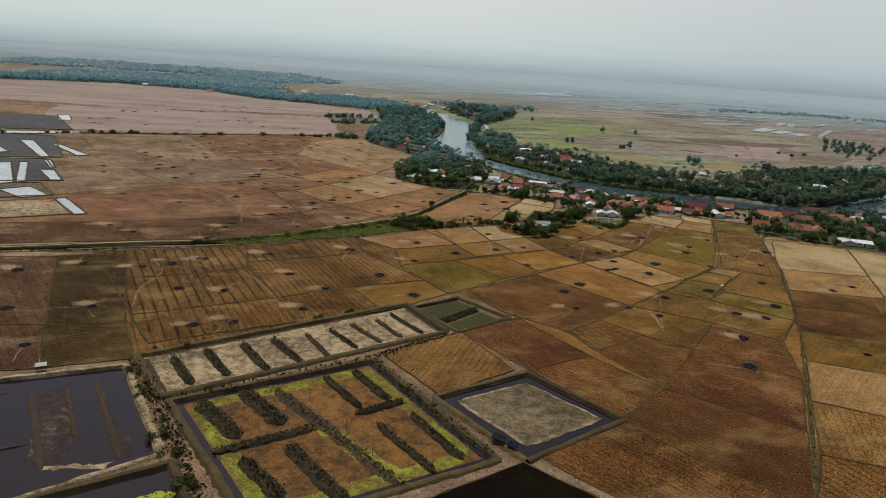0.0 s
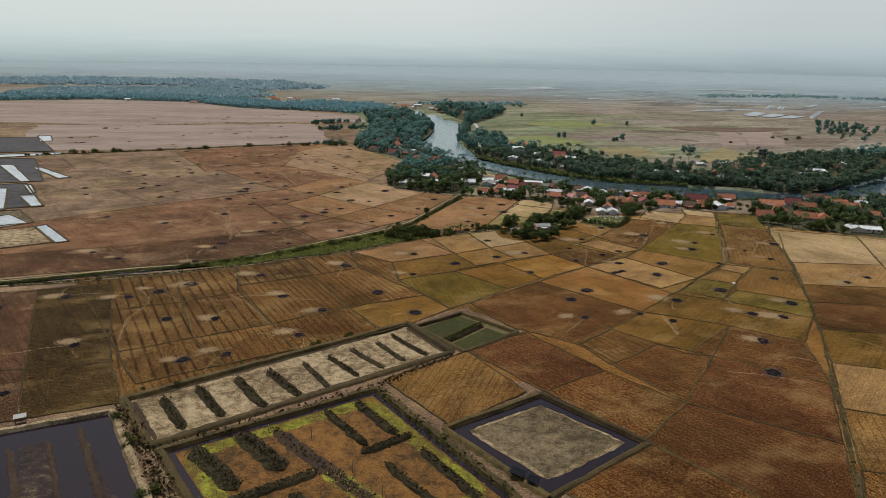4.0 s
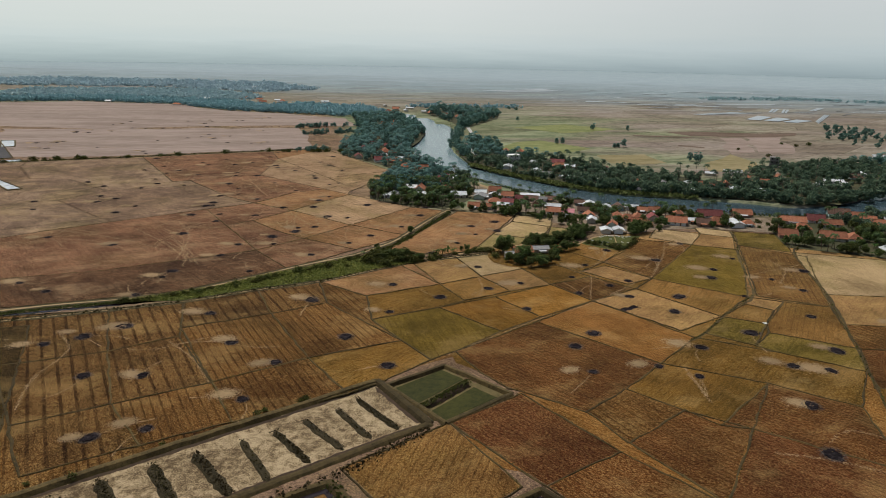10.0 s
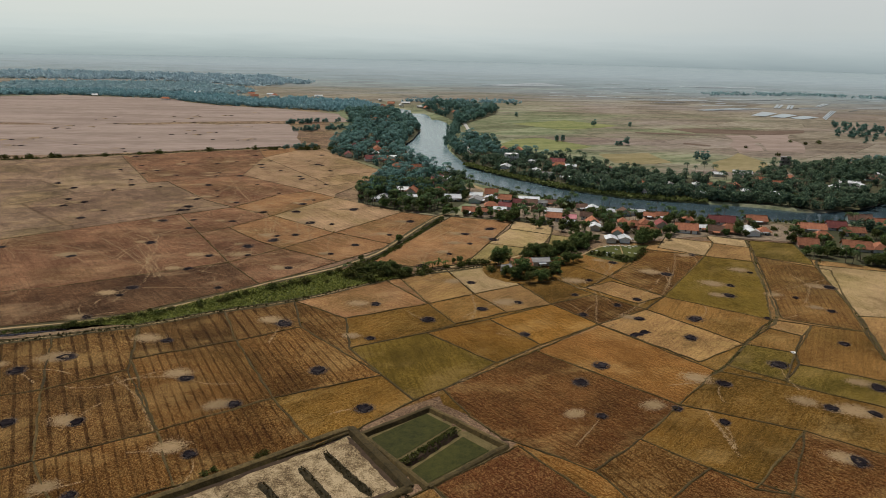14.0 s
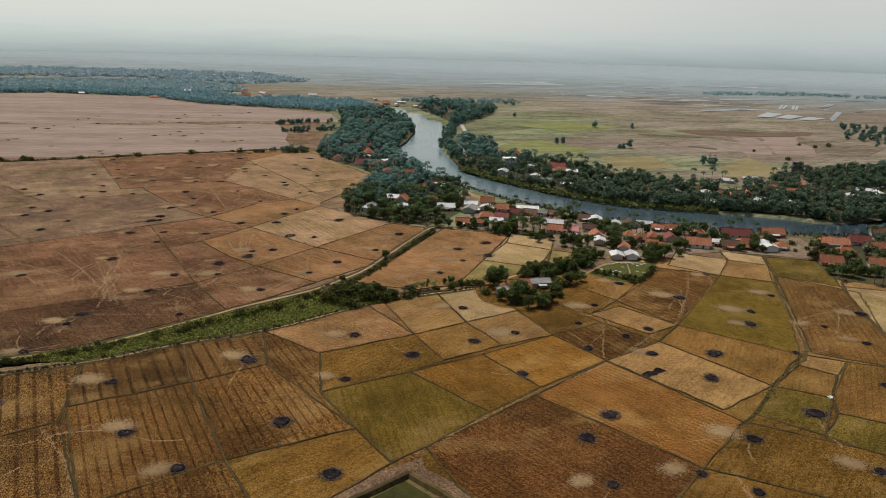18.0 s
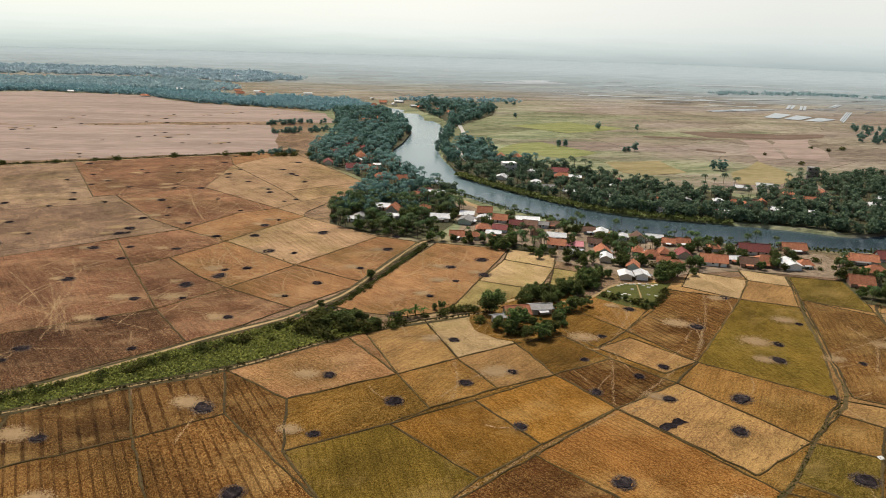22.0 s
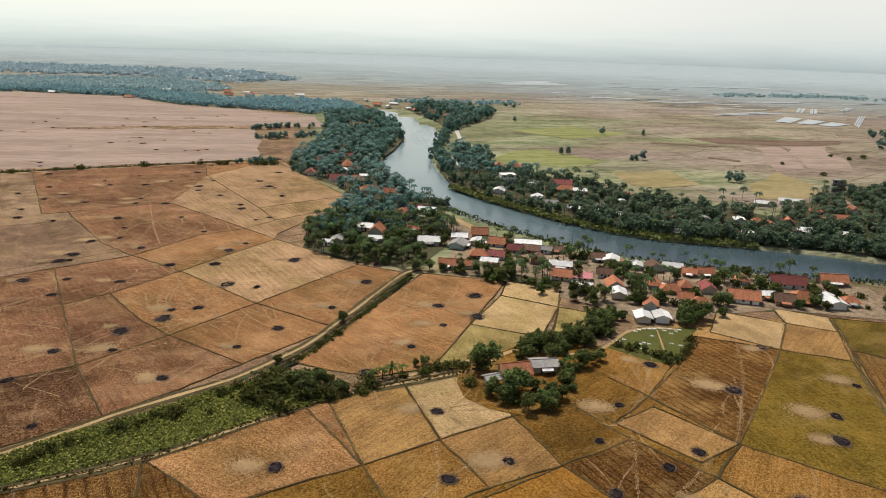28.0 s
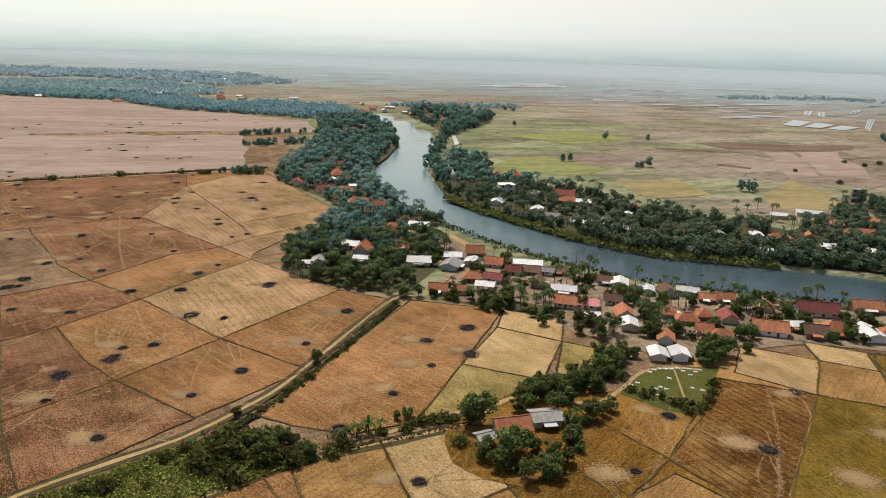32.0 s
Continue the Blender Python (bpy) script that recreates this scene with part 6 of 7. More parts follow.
row_of(broads, ((91, 437), (103, 435), (109, 473), (117, 413), (115, 415), (122, 416), (122, 419), (134, 423), (137, 435), (153, 457), (165, 458), (166, 447), (186, 454), (178, 437), (181, 433), (170, 434), (85, 432), (78, 436), (84, 461), (44, 458), (50, 456), (46, 455), (40, 468), (33, 467), (19, 469), (13, 469), (25, 468), (88, 414), (93, 417), (85, 407), (63, 451), (66, 443), (144, 457)), 93, 0.6, 0.95)
row_of(palms, ((76, 666), (89, 692), (98, 699), (109, 676), (119, 682), (125, 687), (128, 684), (134, 670), (136, 661), (139, 645), (142, 634), (147, 630), (150, 623), (155, 609), (170, 622), (174, 626), (216, 630), (222, 628), (234, 640), (233, 618), (247, 603), (248, 596), (309, 674), (286, 646)), 94, 0.8, 1.2)
row_of(palms, ((70, 520), (75, 518), (83, 516), (87, 514), (94, 511), (127, 492), (130, 485), (146, 486), (150, 486), (154, 477), (159, 477), (144, 493), (61, 467), (69, 461), (72, 461), (88, 504), (6, 490), (14, 476), (19, 470)), 96, 0.4, 0.62)
row_of(broads, along(((22, 760), (22, 820), (26, 890), (28, 950)), 44, 3.0, 97), 98, 0.6, 1.0)
row_of(broads, ((53, 381), (50, 379), (64, 371), (67, 373), (70, 376), (61, 379), (40, 361), (47, 360)), 99, 0.5, 0.85)
set_trees()
scrub_along("river_reeds", [(r[0] + 0.45 * (r[2] + 3), r[1] + 0.92 * (r[2] + 3)) for r in RIVER if 500 < r[1] < 640 and r[0] < 280], 4.5, 4200, (0.5, 1.2), leaf("yellow_green_reeds", (0.075, 0.085, 0.020), (0.200, 0.200, 0.070), 0.2),
            "yellow-green reeds and bushes along the far river bank", "reeds", 71, 1.6, 0.4)
scrub_along("bank_grass", [(r[0] - 0.5 * (r[2] + 4), r[1] - 0.88 * (r[2] + 4)) for r in RIVER if 480 < r[1] < 640 and r[0] < 280], 4.0, 1800, (0.3, 0.8), M_REED,
            "weeds along the village river bank", "weeds", 72, 0.9, 0.5)


# ---- distant land: plains and woods with haze painted into their colours, salt pans ----
def dusty(name, a, c, scale=0.02):
    mat, nt, bsdf = shader(name, 0.95, 0.05)
    v = turned(nt, place(nt), 8, (5, 1, 1))
    n = noise_tex(nt, v, scale, 6, 0.65)
    m = noise_tex(nt, v, scale * 9, 3, 0.6)
    nt.links.new(ramp(nt, maths(nt, "SUBTRACT", maths(nt, "ADD", n, maths(nt, "MULTIPLY", m, 0.8)), 0.4), ((0.36, a), (0.64, c))), bsdf.inputs["Base Color"])
    return mat


# Pinkish dry plain, its colour lightened to stand for haze over it
M_PINKPLAIN = dusty("hazed_pink_plain", (0.195, 0.144, 0.114), (0.280, 0.214, 0.172), 0.03)
M_BROWNSTRIP = dusty("ploughed_brown_strip", (0.090, 0.060, 0.042), (0.150, 0.105, 0.075), 0.05)
M_SALT = plain_noise("pale_salt_water", ((0.35, (0.20, 0.23, 0.24)), (0.65, (0.33, 0.36, 0.36))), 0.05, 0.55, 0.4, 0)

M_MARSHMUD = dusty("grey_marsh_mud", (0.085, 0.088, 0.090), (0.135, 0.135, 0.130))


def salt_pan(*quad):
    """One pan of the salt works: two or three shallow basins between thin dykes."""
    a, c, d, e = (Vector(q[:2]) for q in (quad if len(quad) == 4 else (*quad[:3], quad[-1])))
    if (c - a).length < (e - a).length:
        a, c, d, e = c, d, e, a
    n = 3 if (e - a).length > 40 else 2
    for k in range(n):
        u0, u1 = (k + 0.10) / n, (k + 0.86) / n
        tagged(flat("salt_pan", [tuple(q) for q in (a.lerp(e, u0), c.lerp(d, u0), c.lerp(d, u1), a.lerp(e, u1))], 0.75, M_SALT),
               "pale shallow salt pan reflecting the sky", "salt pan", "salt pans")


far_count = [0]


def far_field(mat, label, category, *corners):
    far_count[0] += 1
    fr0 = random.Random(far_count[0])
    ragged = []
    for k, c in enumerate(corners):
        a = corners[k - 1]
        n = max(2, int(math.hypot(c[0] - a[0], c[1] - a[1]) / 28))
        for j in range(n):
            u = j / n
            q = min(7.0, 0.04 * math.hypot(c[0] - a[0], c[1] - a[1])) if 0 < j else 0.0
            ragged.append((a[0] + (c[0] - a[0]) * u + fr0.uniform(-q, q), a[1] + (c[1] - a[1]) * u + fr0.uniform(-q, q)))
    corners = ragged
    ob = flat("far_field", corners, 0.10 + 0.02 * far_count[0], mat)
    return tagged(ob, label, category, kind="structure")


far_field(M_PINKPLAIN, "wide pinkish-brown dry paddy plain", "plain", (-900, 1150), (-653, 1288), (-471, 1269), (-345, 1163), (-243, 1132), (-138, 1071), (-109, 967), (-189, 963), (-270, 940), (-420, 880), (-800, 900))
far_field(M_PINKPLAIN, "wide reddish dry paddy plain", "plain", (-520, 860), (-179, 928), (-127, 740), (-277, 676), (-420, 640))
far_field(M_BROWNSTRIP, "dark brown ploughed strip", "field", (311, 970), (353, 985), (440, 975), (500, 990), (480, 955), (414, 924), (332, 928))
far_field(M_PINKPLAIN, "pale pinkish field block", "field", (362, 914), (393, 920), (350, 781), (316, 761))
far_field(M_PINKPLAIN, "pale pinkish field block", "field", (400, 925), (453, 935), (388, 772), (355, 785))
M_LUSH = dusty("lush_green_meadow", (0.115, 0.130, 0.045), (0.215, 0.215, 0.085), 0.05)
M_OCHREPLAIN = dusty("yellow_ochre_meadow", (0.165, 0.135, 0.062), (0.255, 0.205, 0.105), 0.05)
far_field(M_LUSH, "bright green meadow strip behind the riverside trees", "meadow", *((65, 768), (93, 830), (124, 849), (170, 785), (137, 749), (97, 758)))
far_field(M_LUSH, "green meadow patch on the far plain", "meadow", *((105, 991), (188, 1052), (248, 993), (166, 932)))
far_field(M_OCHREPLAIN, "yellow-ochre meadow behind the riverside trees", "meadow", *((263, 696), (314, 761), (317, 703), (304, 665), (272, 640), (249, 647)))
far_field(M_OCHREPLAIN, "yellow-ochre field strip", "field", *((165, 734), (218, 747), (224, 691), (182, 672), (168, 681)))
far_field(M_BROWNSTRIP, "thin dark brown field strip", "field", *((283, 832), (307, 815), (303, 806), (278, 822)))
far_field(M_BROWNSTRIP, "thin dark brown field strip", "field", *((254, 925), (327, 915), (324, 907), (251, 916)))
for pan in (((513, 1192), (569, 1274), (627, 1180), (583, 1144)), ((456, 1275), (543, 1334), (619, 1338), (574, 1300), (467, 1262)),
            ((630, 1358), (680, 1450), (694, 1445), (640, 1352)), ((648, 1345), (698, 1440), (710, 1436), (658, 1340)), ((627, 1180), (718, 1322), (730, 1322), (608, 1135)),
            ((110, 1915), (303, 2060), (354, 1965), (188, 1880)), ((210, 2050), (300, 2100), (330, 2080), (250, 2020)),
            ((417, 1501), (571, 1520), (548, 1496), (417, 1480)), ((330, 1586), (437, 1542), (317, 1545)), ((700, 2090), (930, 2110), (910, 2060), (690, 2050)),
            ((600, 1560), (760, 1600), (740, 1570), (610, 1545)), ((520, 1390), (600, 1400), (590, 1385), (525, 1378)), ((740, 1420), (800, 1500), (812, 1495), (752, 1415))):
    salt_pan(*pan)
pr = random.Random(44)
for x, y in scatter_in(((300, 1420), (560, 1330), (800, 1330), (1150, 1500), (1300, 1750), (1000, 2050), (500, 2200), (330, 1900), (240, 1600)), 95, pr):
    l, w, t = pr.uniform(8, 38), pr.uniform(2.0, 5.5), radians(pr.gauss(8, 14))
    c, q = math.cos(t), math.sin(t)
    tagged(flat("salt_pan", [(x + u * c - v * q, y + u * q + v * c) for u, v in ((-l, -w), (l, -w * pr.uniform(0.3, 1)), (l, w), (-l, w * pr.uniform(0.3, 1)))], 0.6, pr.choice((M_SALT, M_SALT, M_MARSHMUD))),
           "thin strip of pale shallow water on the far plain", "salt pan", "salt pans")


def far_wood(poly, count, seed, label, tall=9.0, size=(2.5, 5.5), mat=None):
    """A far wood: overlapping crowns of uneven height, each a handful of leafy clumps."""
    r = random.Random(seed)
    places = []
    for x, y in scatter_in(poly, count, r):
        rad, h = r.uniform(*size), tall * r.uniform(0.5, 1.1)
        for _ in range(12):
            places.append((x + r.gauss(0, rad * 0.5), y + r.gauss(0, rad * 0.5), h * r.uniform(0.15, 1.0)))
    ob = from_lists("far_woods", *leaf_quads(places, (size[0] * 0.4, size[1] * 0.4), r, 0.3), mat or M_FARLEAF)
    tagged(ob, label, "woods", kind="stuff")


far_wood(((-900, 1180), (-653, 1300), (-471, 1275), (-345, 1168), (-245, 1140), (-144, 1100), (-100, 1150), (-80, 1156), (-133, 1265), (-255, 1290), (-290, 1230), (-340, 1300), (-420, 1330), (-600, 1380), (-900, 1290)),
         3400, 81, "distant belt of trees and hamlets, tinted blue-green for haze")
far_wood(((-900, 1400), (-560, 1420), (-400, 1400), (-356, 1458), (-420, 1560), (-560, 1700), (-900, 1600)), 1300, 85, "far woods tinted pale blue-green for haze", 6, (5, 10), M_HAZELEAF)
far_wood(((-1300, 1700), (-684, 1800), (-420, 1650), (-300, 1800), (-500, 2100), (-1200, 2100)), 1300, 82, "far woods tinted pale blue-green for haze", 7, (6, 12), M_HAZELEAF)
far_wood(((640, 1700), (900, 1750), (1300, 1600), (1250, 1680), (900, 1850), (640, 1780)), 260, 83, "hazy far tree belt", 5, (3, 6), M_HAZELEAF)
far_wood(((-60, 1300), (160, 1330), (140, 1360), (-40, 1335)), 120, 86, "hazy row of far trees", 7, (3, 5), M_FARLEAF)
fr = random.Random(90)
for x, y in ((-737, 1596), (-696, 1637), (-597, 1324), (-579, 1319), (-594, 1290), (-638, 1553), (-608, 1568), (-588, 1694), (-550, 1673), (-563, 1899), (-466, 1600), (-476, 1753), (-466, 1804), (-456, 1406), (-450, 1300), (-331, 1259), (-310, 1246), (-279, 1168), (-384, 1435), (-314, 1398), (-245, 1195), (-479, 1845), (-220, 1384), (-158, 1297), (-85, 1194), (-74, 1249), (-50, 1274)):
    house(x, y, fr.uniform(9, 16), fr.uniform(7, 10), fr.uniform(-20, 20), fr.choice("wwwwgo"), fr, far=True)
for x, y in scatter_in(((-640, 1320), (-345, 1190), (-144, 1110), (-90, 1160), (-255, 1360), (-330, 1400), (-600, 1600)), 34, fr):
    house(x, y, fr.uniform(8, 14), fr.uniform(6, 9), fr.uniform(-20, 20), fr.choice("wwwgor"), fr, far=True)


# ---- the sky's edge: a plain glowing ring with far haze painted on ----
def haze_ring():
    mat = bpy.data.materials.new("hazy_distance")
    mat.use_nodes = True
    nt = mat.node_tree
    nt.nodes.remove(nt.nodes["Principled BSDF"])
    # The ring emits its own light; haze and sky are a gradient by height
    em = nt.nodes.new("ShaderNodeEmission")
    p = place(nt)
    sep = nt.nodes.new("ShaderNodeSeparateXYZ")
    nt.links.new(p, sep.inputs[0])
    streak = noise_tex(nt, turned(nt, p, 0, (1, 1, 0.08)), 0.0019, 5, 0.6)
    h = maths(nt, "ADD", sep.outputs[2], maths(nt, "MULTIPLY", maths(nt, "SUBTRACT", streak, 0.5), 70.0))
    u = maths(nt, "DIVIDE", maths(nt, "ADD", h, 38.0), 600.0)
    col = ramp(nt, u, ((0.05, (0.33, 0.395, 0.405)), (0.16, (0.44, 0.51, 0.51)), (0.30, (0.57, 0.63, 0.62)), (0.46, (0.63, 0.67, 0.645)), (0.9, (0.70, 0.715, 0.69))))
    # brighter sunward side painted in along x
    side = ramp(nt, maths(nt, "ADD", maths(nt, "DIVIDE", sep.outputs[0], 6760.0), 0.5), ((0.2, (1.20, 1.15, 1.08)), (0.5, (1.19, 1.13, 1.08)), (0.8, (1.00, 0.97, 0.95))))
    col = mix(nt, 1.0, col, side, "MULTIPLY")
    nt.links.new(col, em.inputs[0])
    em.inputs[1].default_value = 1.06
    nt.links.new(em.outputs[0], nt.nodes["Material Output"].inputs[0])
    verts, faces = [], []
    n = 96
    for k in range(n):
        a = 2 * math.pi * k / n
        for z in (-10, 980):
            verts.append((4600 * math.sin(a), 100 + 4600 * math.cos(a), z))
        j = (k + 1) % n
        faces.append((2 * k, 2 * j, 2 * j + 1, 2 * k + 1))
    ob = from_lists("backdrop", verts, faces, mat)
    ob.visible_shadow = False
    tagged(ob, "glowing backdrop painted as pale hazy distance and sky", "distance", kind="structure")


haze_ring()


# ---- village ground, cemetery, farmstead, paths ----
def yard(label, *corners, mat=None, z=0.045, category="yard"):
    ob = flat("yard", corners, z + 0.14, mat or M_YARD)
    return tagged(ob, label, category, kind="structure")


yard("trodden tan earth between the village houses", (24, 470), (33, 464), (58, 466), (76, 460), (73, 440), (100, 420), (117, 414), (130, 424), (160, 432), (200, 424), (215, 440), (215, 462), (150, 474), (118, 482), (88, 505), (60, 521), (44, 540), (30, 560), (22, 540), (30, 500))
yard("weedy brown yard earth round the farmstead", (29, 363), (31, 354), (38, 348), (47, 345), (55, 350), (66, 352), (70, 364), (81, 372), (76, 386), (70, 399), (58, 392), (50, 391), (41, 382), (30, 375), mat=FIELD["olive"], category="yard")
CEM = ((82, 391), (90, 402), (97, 410), (120, 411), (111, 396), (102, 379.5), (93, 382))
cem = yard("short green cemetery grass", *CEM, mat=M_GRASS, category="grass")
M_TOMB = plain_noise("white_tomb_plaster", ((0.35, (0.42, 0.41, 0.38)), (0.65, (0.68, 0.67, 0.63))), 2.0, relief=0.1)


def grave(x, y, turn):
    ob = new("grave")
    boxed("slab", ob, M_TOMB, -0.45, 0.45, -1.0, 1.0, 0, 0.35)
    boxed("kerb", ob, M_TOMB, -0.6, 0.6, -1.15, 1.15, -0.1, 0.14)
    boxed("headstone", ob, M_TOMB, -0.3, 0.3, 0.82, 0.95, 0.3, 0.95)
    ob.matrix_world = pose(x, y, 0.19, 0, 0, turn) @ Matrix.Diagonal((0.62, 0.62, 0.62, 1))
    tagged(ob, "small white plastered grave in the cemetery grass", "grave", "graves")


gr = random.Random(5)
for x, y in ((87, 397), (95.5, 406), (101.4, 408.5), (103.2, 408.6), (109, 408.8), (112.5, 408.4), (94, 395), (95.8, 396.2), (97.3, 395), (100.4, 402), (108.2, 404.8), (105.6, 396),
             (108.3, 394.6), (93.4, 391), (95.8, 387.5), (89.4, 398.5), (105.4, 409.2), (106.6, 407.4), (99.2, 408.6), (110.6, 407), (97.2, 407.4)):
    grave(x, y, -12 + gr.uniform(-6, 6) + 90)
ribbon("cemetery_path", smooth_line(((74, 385), (83, 394), (90, 403), (96, 408), (104, 409.7), (112, 409)), 2), 0.7, 0.205, M_TRACK, "pale trodden path curving round the cemetery", "path", edge=0.12)
ribbon("cemetery_path", smooth_line(((100, 384), (102, 395), (104, 408)), 2), 0.35, 0.205, M_TRACK, "narrow path between graves", "path", edge=0.1)
ribbon("farm_path", smooth_line(((14, 367), (31, 377), (45, 384), (52, 389), (60, 386), (74, 385)), 3), 0.8, 0.215, M_TRACK, "dusty path to the farmstead", "path", edge=0.2)
house(47, 369, 8.5, 6.5, 14, "o", gr)
house(57, 374, 7.5, 5.5, 10, "g", gr)
house(39.5, 363, 3.6, 3.0, 25, "g", gr, far=True)
house(101.3, 417.5, 6.0, 5.0, 84, "w", gr)
house(108.5, 417.5, 5.6, 5.0, 84, "w", gr)

NORTH_LINE = smooth_line(((-379, 615), (-298, 652), (-208, 698), (-110, 746)), 12)
ribbon("north_bund", NORTH_LINE, 1.5, 0.22, M_BUND, "dark weedy bund across the northern plain", "bund", edge=0.6)
ribbon("north_path", [(x, y - 4.0) for x, y in NORTH_LINE], 1.1, 0.20, M_TRACK, "pale dirt path beside the northern bund", "path", edge=0.5)
scrub_along("north_weeds", NORTH_LINE, 2.2, 1500, (0.3, 0.8), M_SHRUB, "low weeds and bushes along the northern bund", "weeds", 95, 1.2)

# dark weedy lane at the east side of the fields
for lane in (((205, 398), (192, 377), (174, 311), (155, 259), (140, 219), (129, 194), (117, 166), (108, 145), (93, 112)), ((177, 424), (169, 395), (160, 372), (142, 313), (132, 302), (117, 285), (105, 270), (97, 262))):
    ribbon("field_lane", smooth_line(lane, 5), 0.55, 0.2, M_BUND, "dark weedy lane between the eastern paddies", "lane", edge=0.4)
    scrub_along("lane_grass", lane, 0.7, 420, (0.12, 0.32), M_REED, "green weeds along the field lane", "weeds", int(lane[0][0]), 0.4)
ribbon("river_road", smooth_line(((42, 977), (44, 891), (36, 805), (37, 751), (42, 716)), 8), 2.2, 0.35, M_CONCRETE, "pale concrete road along the east bank", "road", edge=0.2)
ribbon("hamlet_road", smooth_line(((-40, 813), (-38, 770), (-36, 751), (-31, 710)), 8), 2.0, 0.35, M_CONCRETE, "pale concrete road through the hamlet", "road", edge=0.2)
ribbon("sandy_ramp", smooth_line(((30, 566), (38, 552), (49, 533)), 3), 2.4, 0.35, M_TRACK, "sandy ramp down to the river", "ramp", edge=0.5)


def storeyed(x, y, turn, wide, deep, floors, mat, label):
    """A plain block with open galleries: slabs on pillars, back wall and flat roof."""
    ob = new("building")
    for k in range(floors + 1):
        boxed("floor_slab", ob, mat, -wide / 2, wide / 2, -deep / 2, deep / 2, k * 3.1 - 0.1, k * 3.1 + 0.18)
    for k in range(floors):
        for px in np.linspace(-wide / 2 + 0.2, wide / 2 - 0.2, 4):
            boxed("pillar", ob, mat, px - 0.16, px + 0.16, -deep / 2 + 0.05, -deep / 2 + 0.37, k * 3.1 + 0.18, k * 3.1 + 3.0)
        boxed("wall", ob, mat, -wide / 2 + 0.1, wide / 2 - 0.1, -deep / 2 + 1.6, deep / 2 - 0.1, k * 3.1 + 0.18, k * 3.1 + 3.0)
        for px in (-wide / 4, wide / 4):
            boxed("window", ob, M_PANE, px - 0.7, px + 0.7, -deep / 2 + 1.54, -deep / 2 + 1.62, k * 3.1 + 1.1, k * 3.1 + 2.3)
    ob.matrix_world = pose(x, y, 0.08, 0, 0, turn)
    tagged(ob, label, "building")


storeyed(72, 662, 10, 11, 8, 3, WALLS[0], "white three-storey block with pillared galleries by the river")
storeyed(322, 679, -20, 8, 7, 3, ROOF["g"][0], "grey concrete block standing above the trees")
house(120, 588, 34, 5, -27, "w", gr, far=True)

# ---- salt and fish ponds of the western plain ----
M_SHALLOW = plain_noise("shallow_pale_water", ((0.35, (0.24, 0.27, 0.28)), (0.65, (0.44, 0.46, 0.46))), 0.1, 0.2, 0.5, 0)
M_DARKMUD = plain_noise("black_pond_mud", ((0.35, (0.030, 0.028, 0.028)), (0.65, (0.080, 0.072, 0.068))), 0.15)
west_count = [0]


def west_pond(mat, label, *corners):
    west_count[0] += 1
    ob = new("shallow_pond")
    flat("bed", corners, 0.30 + 0.006 * west_count[0], mat, ob)
    bank_ring(ob, corners if sum((corners[k - 1][0] - c[0]) * (corners[k - 1][1] + c[1]) for k, c in enumerate(corners)) < 0 else corners[::-1], 0.9, 0.75, M_BUND, 0.1)
    tagged(ob, label, "pond", "western ponds")


west_pond(M_DARKMUD, "drained pond of dark mud", (-471, 582), (-369, 596), (-303, 492), (-380, 463))
west_pond(M_DARKMUD, "drained pond of dark mud", (-378, 458), (-309, 481), (-257, 410), (-322, 381))
west_pond(M_DARKMUD, "dark still pond on the plain", (-562, 719), (-448, 740), (-377, 642), (-482, 606))
west_pond(M_GREY_MUD, "drained pond with brown mud", (-310, 374), (-264, 398), (-238, 368), (-284, 336))
west_pond(M_PALE_MUD, "shallow pond of pale mud and water", (-262, 341), (-232, 358), (-205, 327), (-237, 306))
west_pond(M_SHALLOW, "bright shallow strip of water", (-232, 358), (-228, 363), (-198, 330), (-203, 326))
for strip in (((-332, 457), (-322, 459), (-279, 394), (-287, 384)), ((-318, 462), (-312, 463), (-274, 398), (-278, 394)), ((-290, 440), (-280, 441), (-256, 410), (-262, 406)),
              ((-308, 476), (-303, 477), (-285, 451), (-286, 446)), ((-379, 560), (-368, 562), (-312, 491), (-317, 487)), ((-344, 549), (-337, 550), (-291, 509), (-297, 503)),
              ((-457, 755), (-444, 757), (-418, 714), (-428, 707)), ((-428, 606), (-366, 635), (-357, 624), (-418, 589)), ((-400, 540), (-394, 545), (-350, 500), (-356, 494)),
              ((-275, 372), (-263, 385), (-240, 366), (-250, 355)), ((-420, 575), (-412, 578), (-380, 530), (-388, 528))):
    west_pond(M_SHALLOW, "bright shallow strip of water between mud banks", *strip)


# ---- small things on the banks and in the ponds ----
M_TARP = plain_noise("black_tarpaulin", ((0.35, (0.005, 0.005, 0.007)), (0.65, (0.016, 0.018, 0.022))), 1.5, 0.9, 0.05)


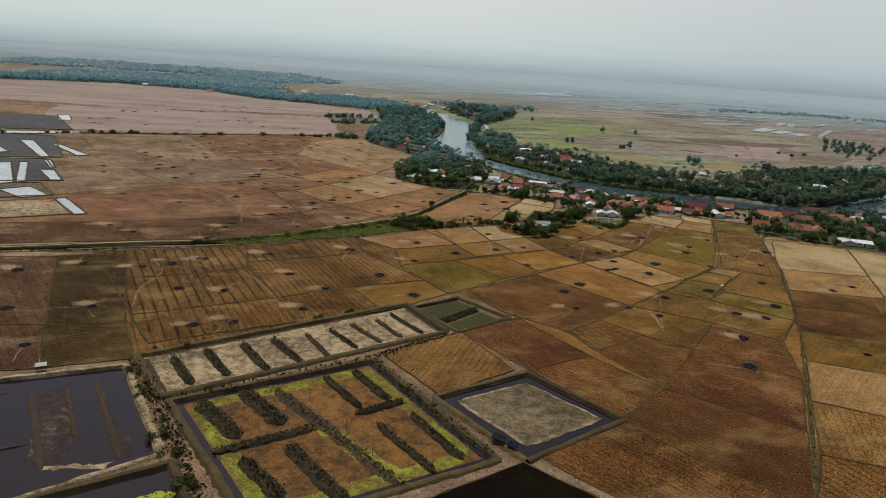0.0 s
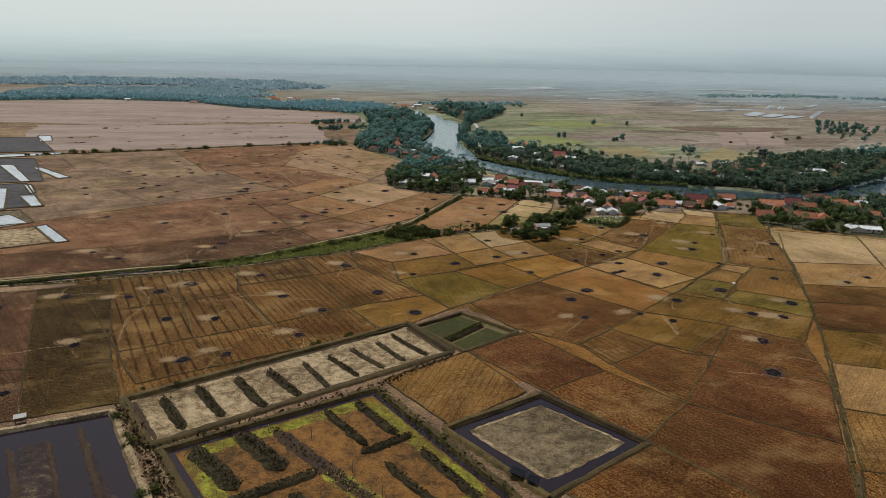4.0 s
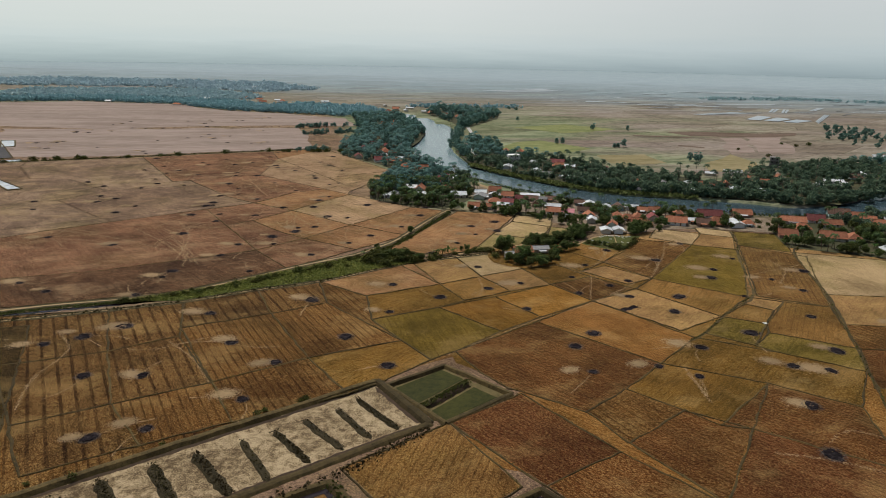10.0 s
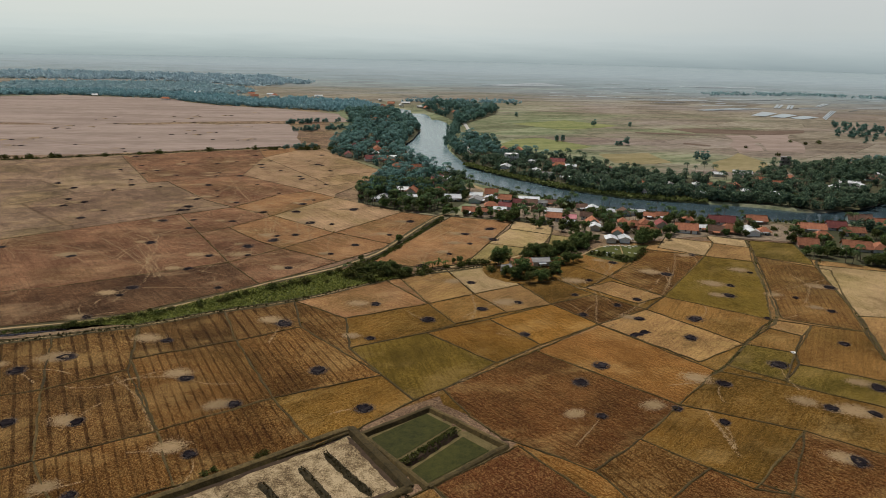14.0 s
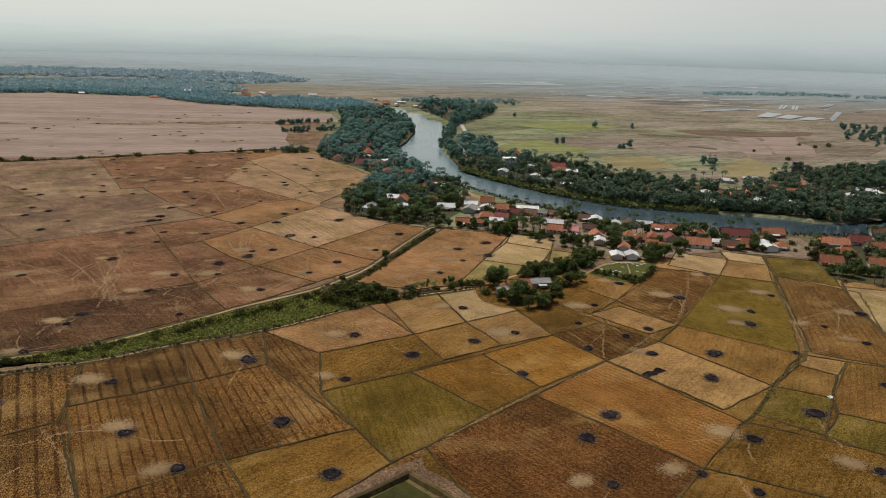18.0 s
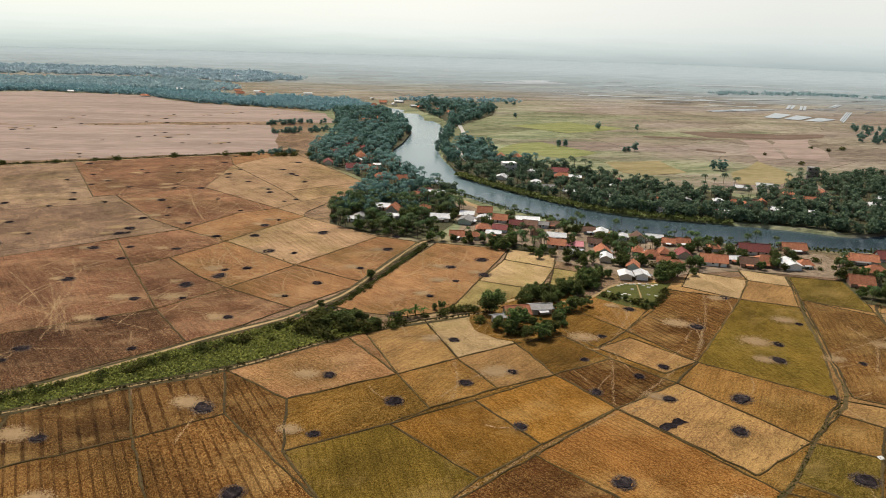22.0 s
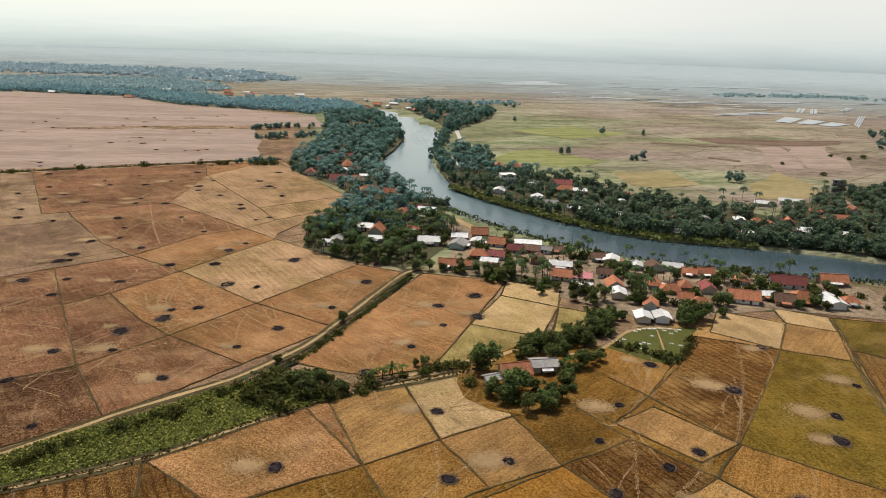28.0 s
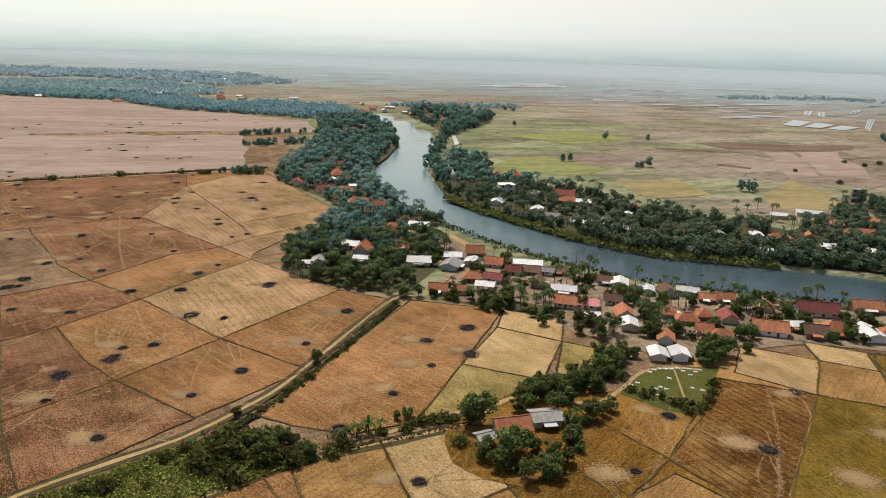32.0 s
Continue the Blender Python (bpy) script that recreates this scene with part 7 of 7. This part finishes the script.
def hut(x, y, turn, wide, deep, tall, roof, wall, label):
    """A tiny pond hut on posts with a sloping sheet roof."""
    ob = new("pond_hut")
    for sx in (-1, 1):
        for sy in (-1, 1):
            boxed("post", ob, M_WOOD, sx * wide / 2 - 0.06, sx * wide / 2 + 0.06, sy * deep / 2 - 0.06, sy * deep / 2 + 0.06, -0.6, tall)
    boxed("cabin", ob, wall, -wide / 2 + 0.1, wide / 2 - 0.1, -deep / 2 + 0.1, deep / 2 - 0.1, 0.2, tall - 0.1)
    bm = bmesh.new()
    slab(bm, [(-wide * 0.65, -deep * 0.7, tall - 0.1), (wide * 0.65, -deep * 0.7, tall - 0.1), (wide * 0.65, deep * 0.7, tall + 0.35), (-wide * 0.65, deep * 0.7, tall + 0.35)], 0.07)
    part("roof", bm, roof, ob)
    ob.matrix_world = pose(x, y, 0.55, 0, 0, turn)
    tagged(ob, label, "hut")


hut(-116.5, 150.5, 28, 2.4, 1.3, 1.4, M_CONCRETE, M_WOOD, "small dark pond hut with a pale sheet roof on the bank")
hut(17.6, 129.4, -38, 3.0, 1.6, 0.9, M_TARP, M_TARP, "low shelter under black tarpaulin by the pond corner")
hut(21.0, 126.6, -38, 2.2, 1.5, 0.8, M_TARP, M_TARP, "low dark pump shelter by the pond corner")


def dead_tree(x, y, seed, tall):
    r = random.Random(seed)
    ob = new("bare_tree")
    bm = bmesh.new()
    tube(bm, [(0, 0, -0.3), (0.08, 0.02, tall * 0.5), (0.15, -0.05, tall)], [0.09, 0.06, 0.02], 5)
    part("trunk", bm, M_BARK, ob)
    for k in range(8):
        a, z = r.uniform(0, 6.28), tall * r.uniform(0.35, 0.9)
        l = tall * r.uniform(0.12, 0.28)
        bm = bmesh.new()
        tube(bm, [(0.1, 0, z), (0.1 + l * 0.6 * math.cos(a), l * 0.6 * math.sin(a), z + l * 0.5), (0.1 + l * math.cos(a), l * math.sin(a), z + l)], [0.035, 0.022, 0.008], 4)
        part("branch", bm, M_BARK, ob)
    ob.matrix_world = pose(x, y, -0.3, 0, 0, r.uniform(0, 360))
    tagged(ob, "thin bare grey tree standing in the pond", "tree", "bare trees")


for k, (x, y) in enumerate(((-14.6, 119.5), (0.6, 116.4), (-36, 146), (3.5, 147), (-23, 131))):
    dead_tree(x, y, 800 + k, (4.5, 4.0, 3.2, 4.2, 3.0)[k])


def utility_pole(x, y):
    ob = new("utility_pole")
    bm = bmesh.new()
    tube(bm, [(0, 0, -0.3), (0, 0, 4), (0, 0, 8)], [0.12, 0.10, 0.08])
    part("pole", bm, M_BARK, ob)
    boxed("crossarm", ob, M_WOOD, -0.7, 0.7, -0.05, 0.05, 7.3, 7.42)
    ob.matrix_world = pose(x, y, 0.1, 0, 0, 20)
    tagged(ob, "slim grey utility pole by the village", "pole", "utility poles")


for x, y in ((92, 514), (118, 492), (146, 484), (176, 474), (32, 560), (20, 590)):
    utility_pole(x, y)

# a burnt streak and a pale sheet lying on the paddies
streak = [(77.4, 291.0), (78.6, 293.0), (80.8, 294.7), (82.4, 294.6), (83.6, 296.6), (85.3, 297.4), (86.2, 296.0), (87.4, 295.0), (85.6, 294.6), (85.1, 293.9), (83.6, 293.2), (83.0, 291.9), (81.4, 291.8), (80.0, 290.4), (78.6, 291.2)]
tagged(flat("burnt_streak", streak, 0.19, M_ASH), "ragged black burnt streak on pale stubble", "burnt patch")
sheet = new("plastic_sheet")
bm = bmesh.new()
slab(bm, [(-0.9, -0.6, 0.25), (0.9, -0.7, 0.2), (1.0, 0.7, 0.3), (-0.8, 0.6, 0.45)], 0.04)
part("sheet", bm, M_TOMB, sheet)
sheet.matrix_world = pose(131.6, 279.7, 0.05, 0, 0, 20)
tagged(sheet, "white plastic sheet lying on the paddy", "sheet")


def boat(x, y, turn):
    ob = new("rowing_boat")
    verts, faces = [], []
    n = 9
    for k in range(n):
        u = k / (n - 1)
        w = 0.55 * math.sin(math.pi * min(0.98, 0.04 + u * 0.92)) + 0.03
        for off, z in ((-w, 0.45), (-w * 0.55, 0.0), (w * 0.55, 0.0), (w, 0.45)):
            verts.append((4.6 * (u - 0.5), off, z + 0.25 * (2 * u - 1) ** 2))
        if k:
            i = 4 * k
            faces += [(i - 4 + m, i - 3 + m, i + 1 + m, i + m) for m in range(3)]
    from_lists("hull", verts, faces, M_WOOD, ob)
    for u in (-0.9, 0.7):
        boxed("thwart", ob, M_WOOD, u - 0.12, u + 0.12, -0.45, 0.45, 0.3, 0.34)
    ob.matrix_world = pose(x, y, -1.52, 0, 0, turn)
    tagged(ob, "small dark wooden boat moored at the village bank", "boat", "boats")


boat(56, 559, -45)
boat(59, 556, -40)
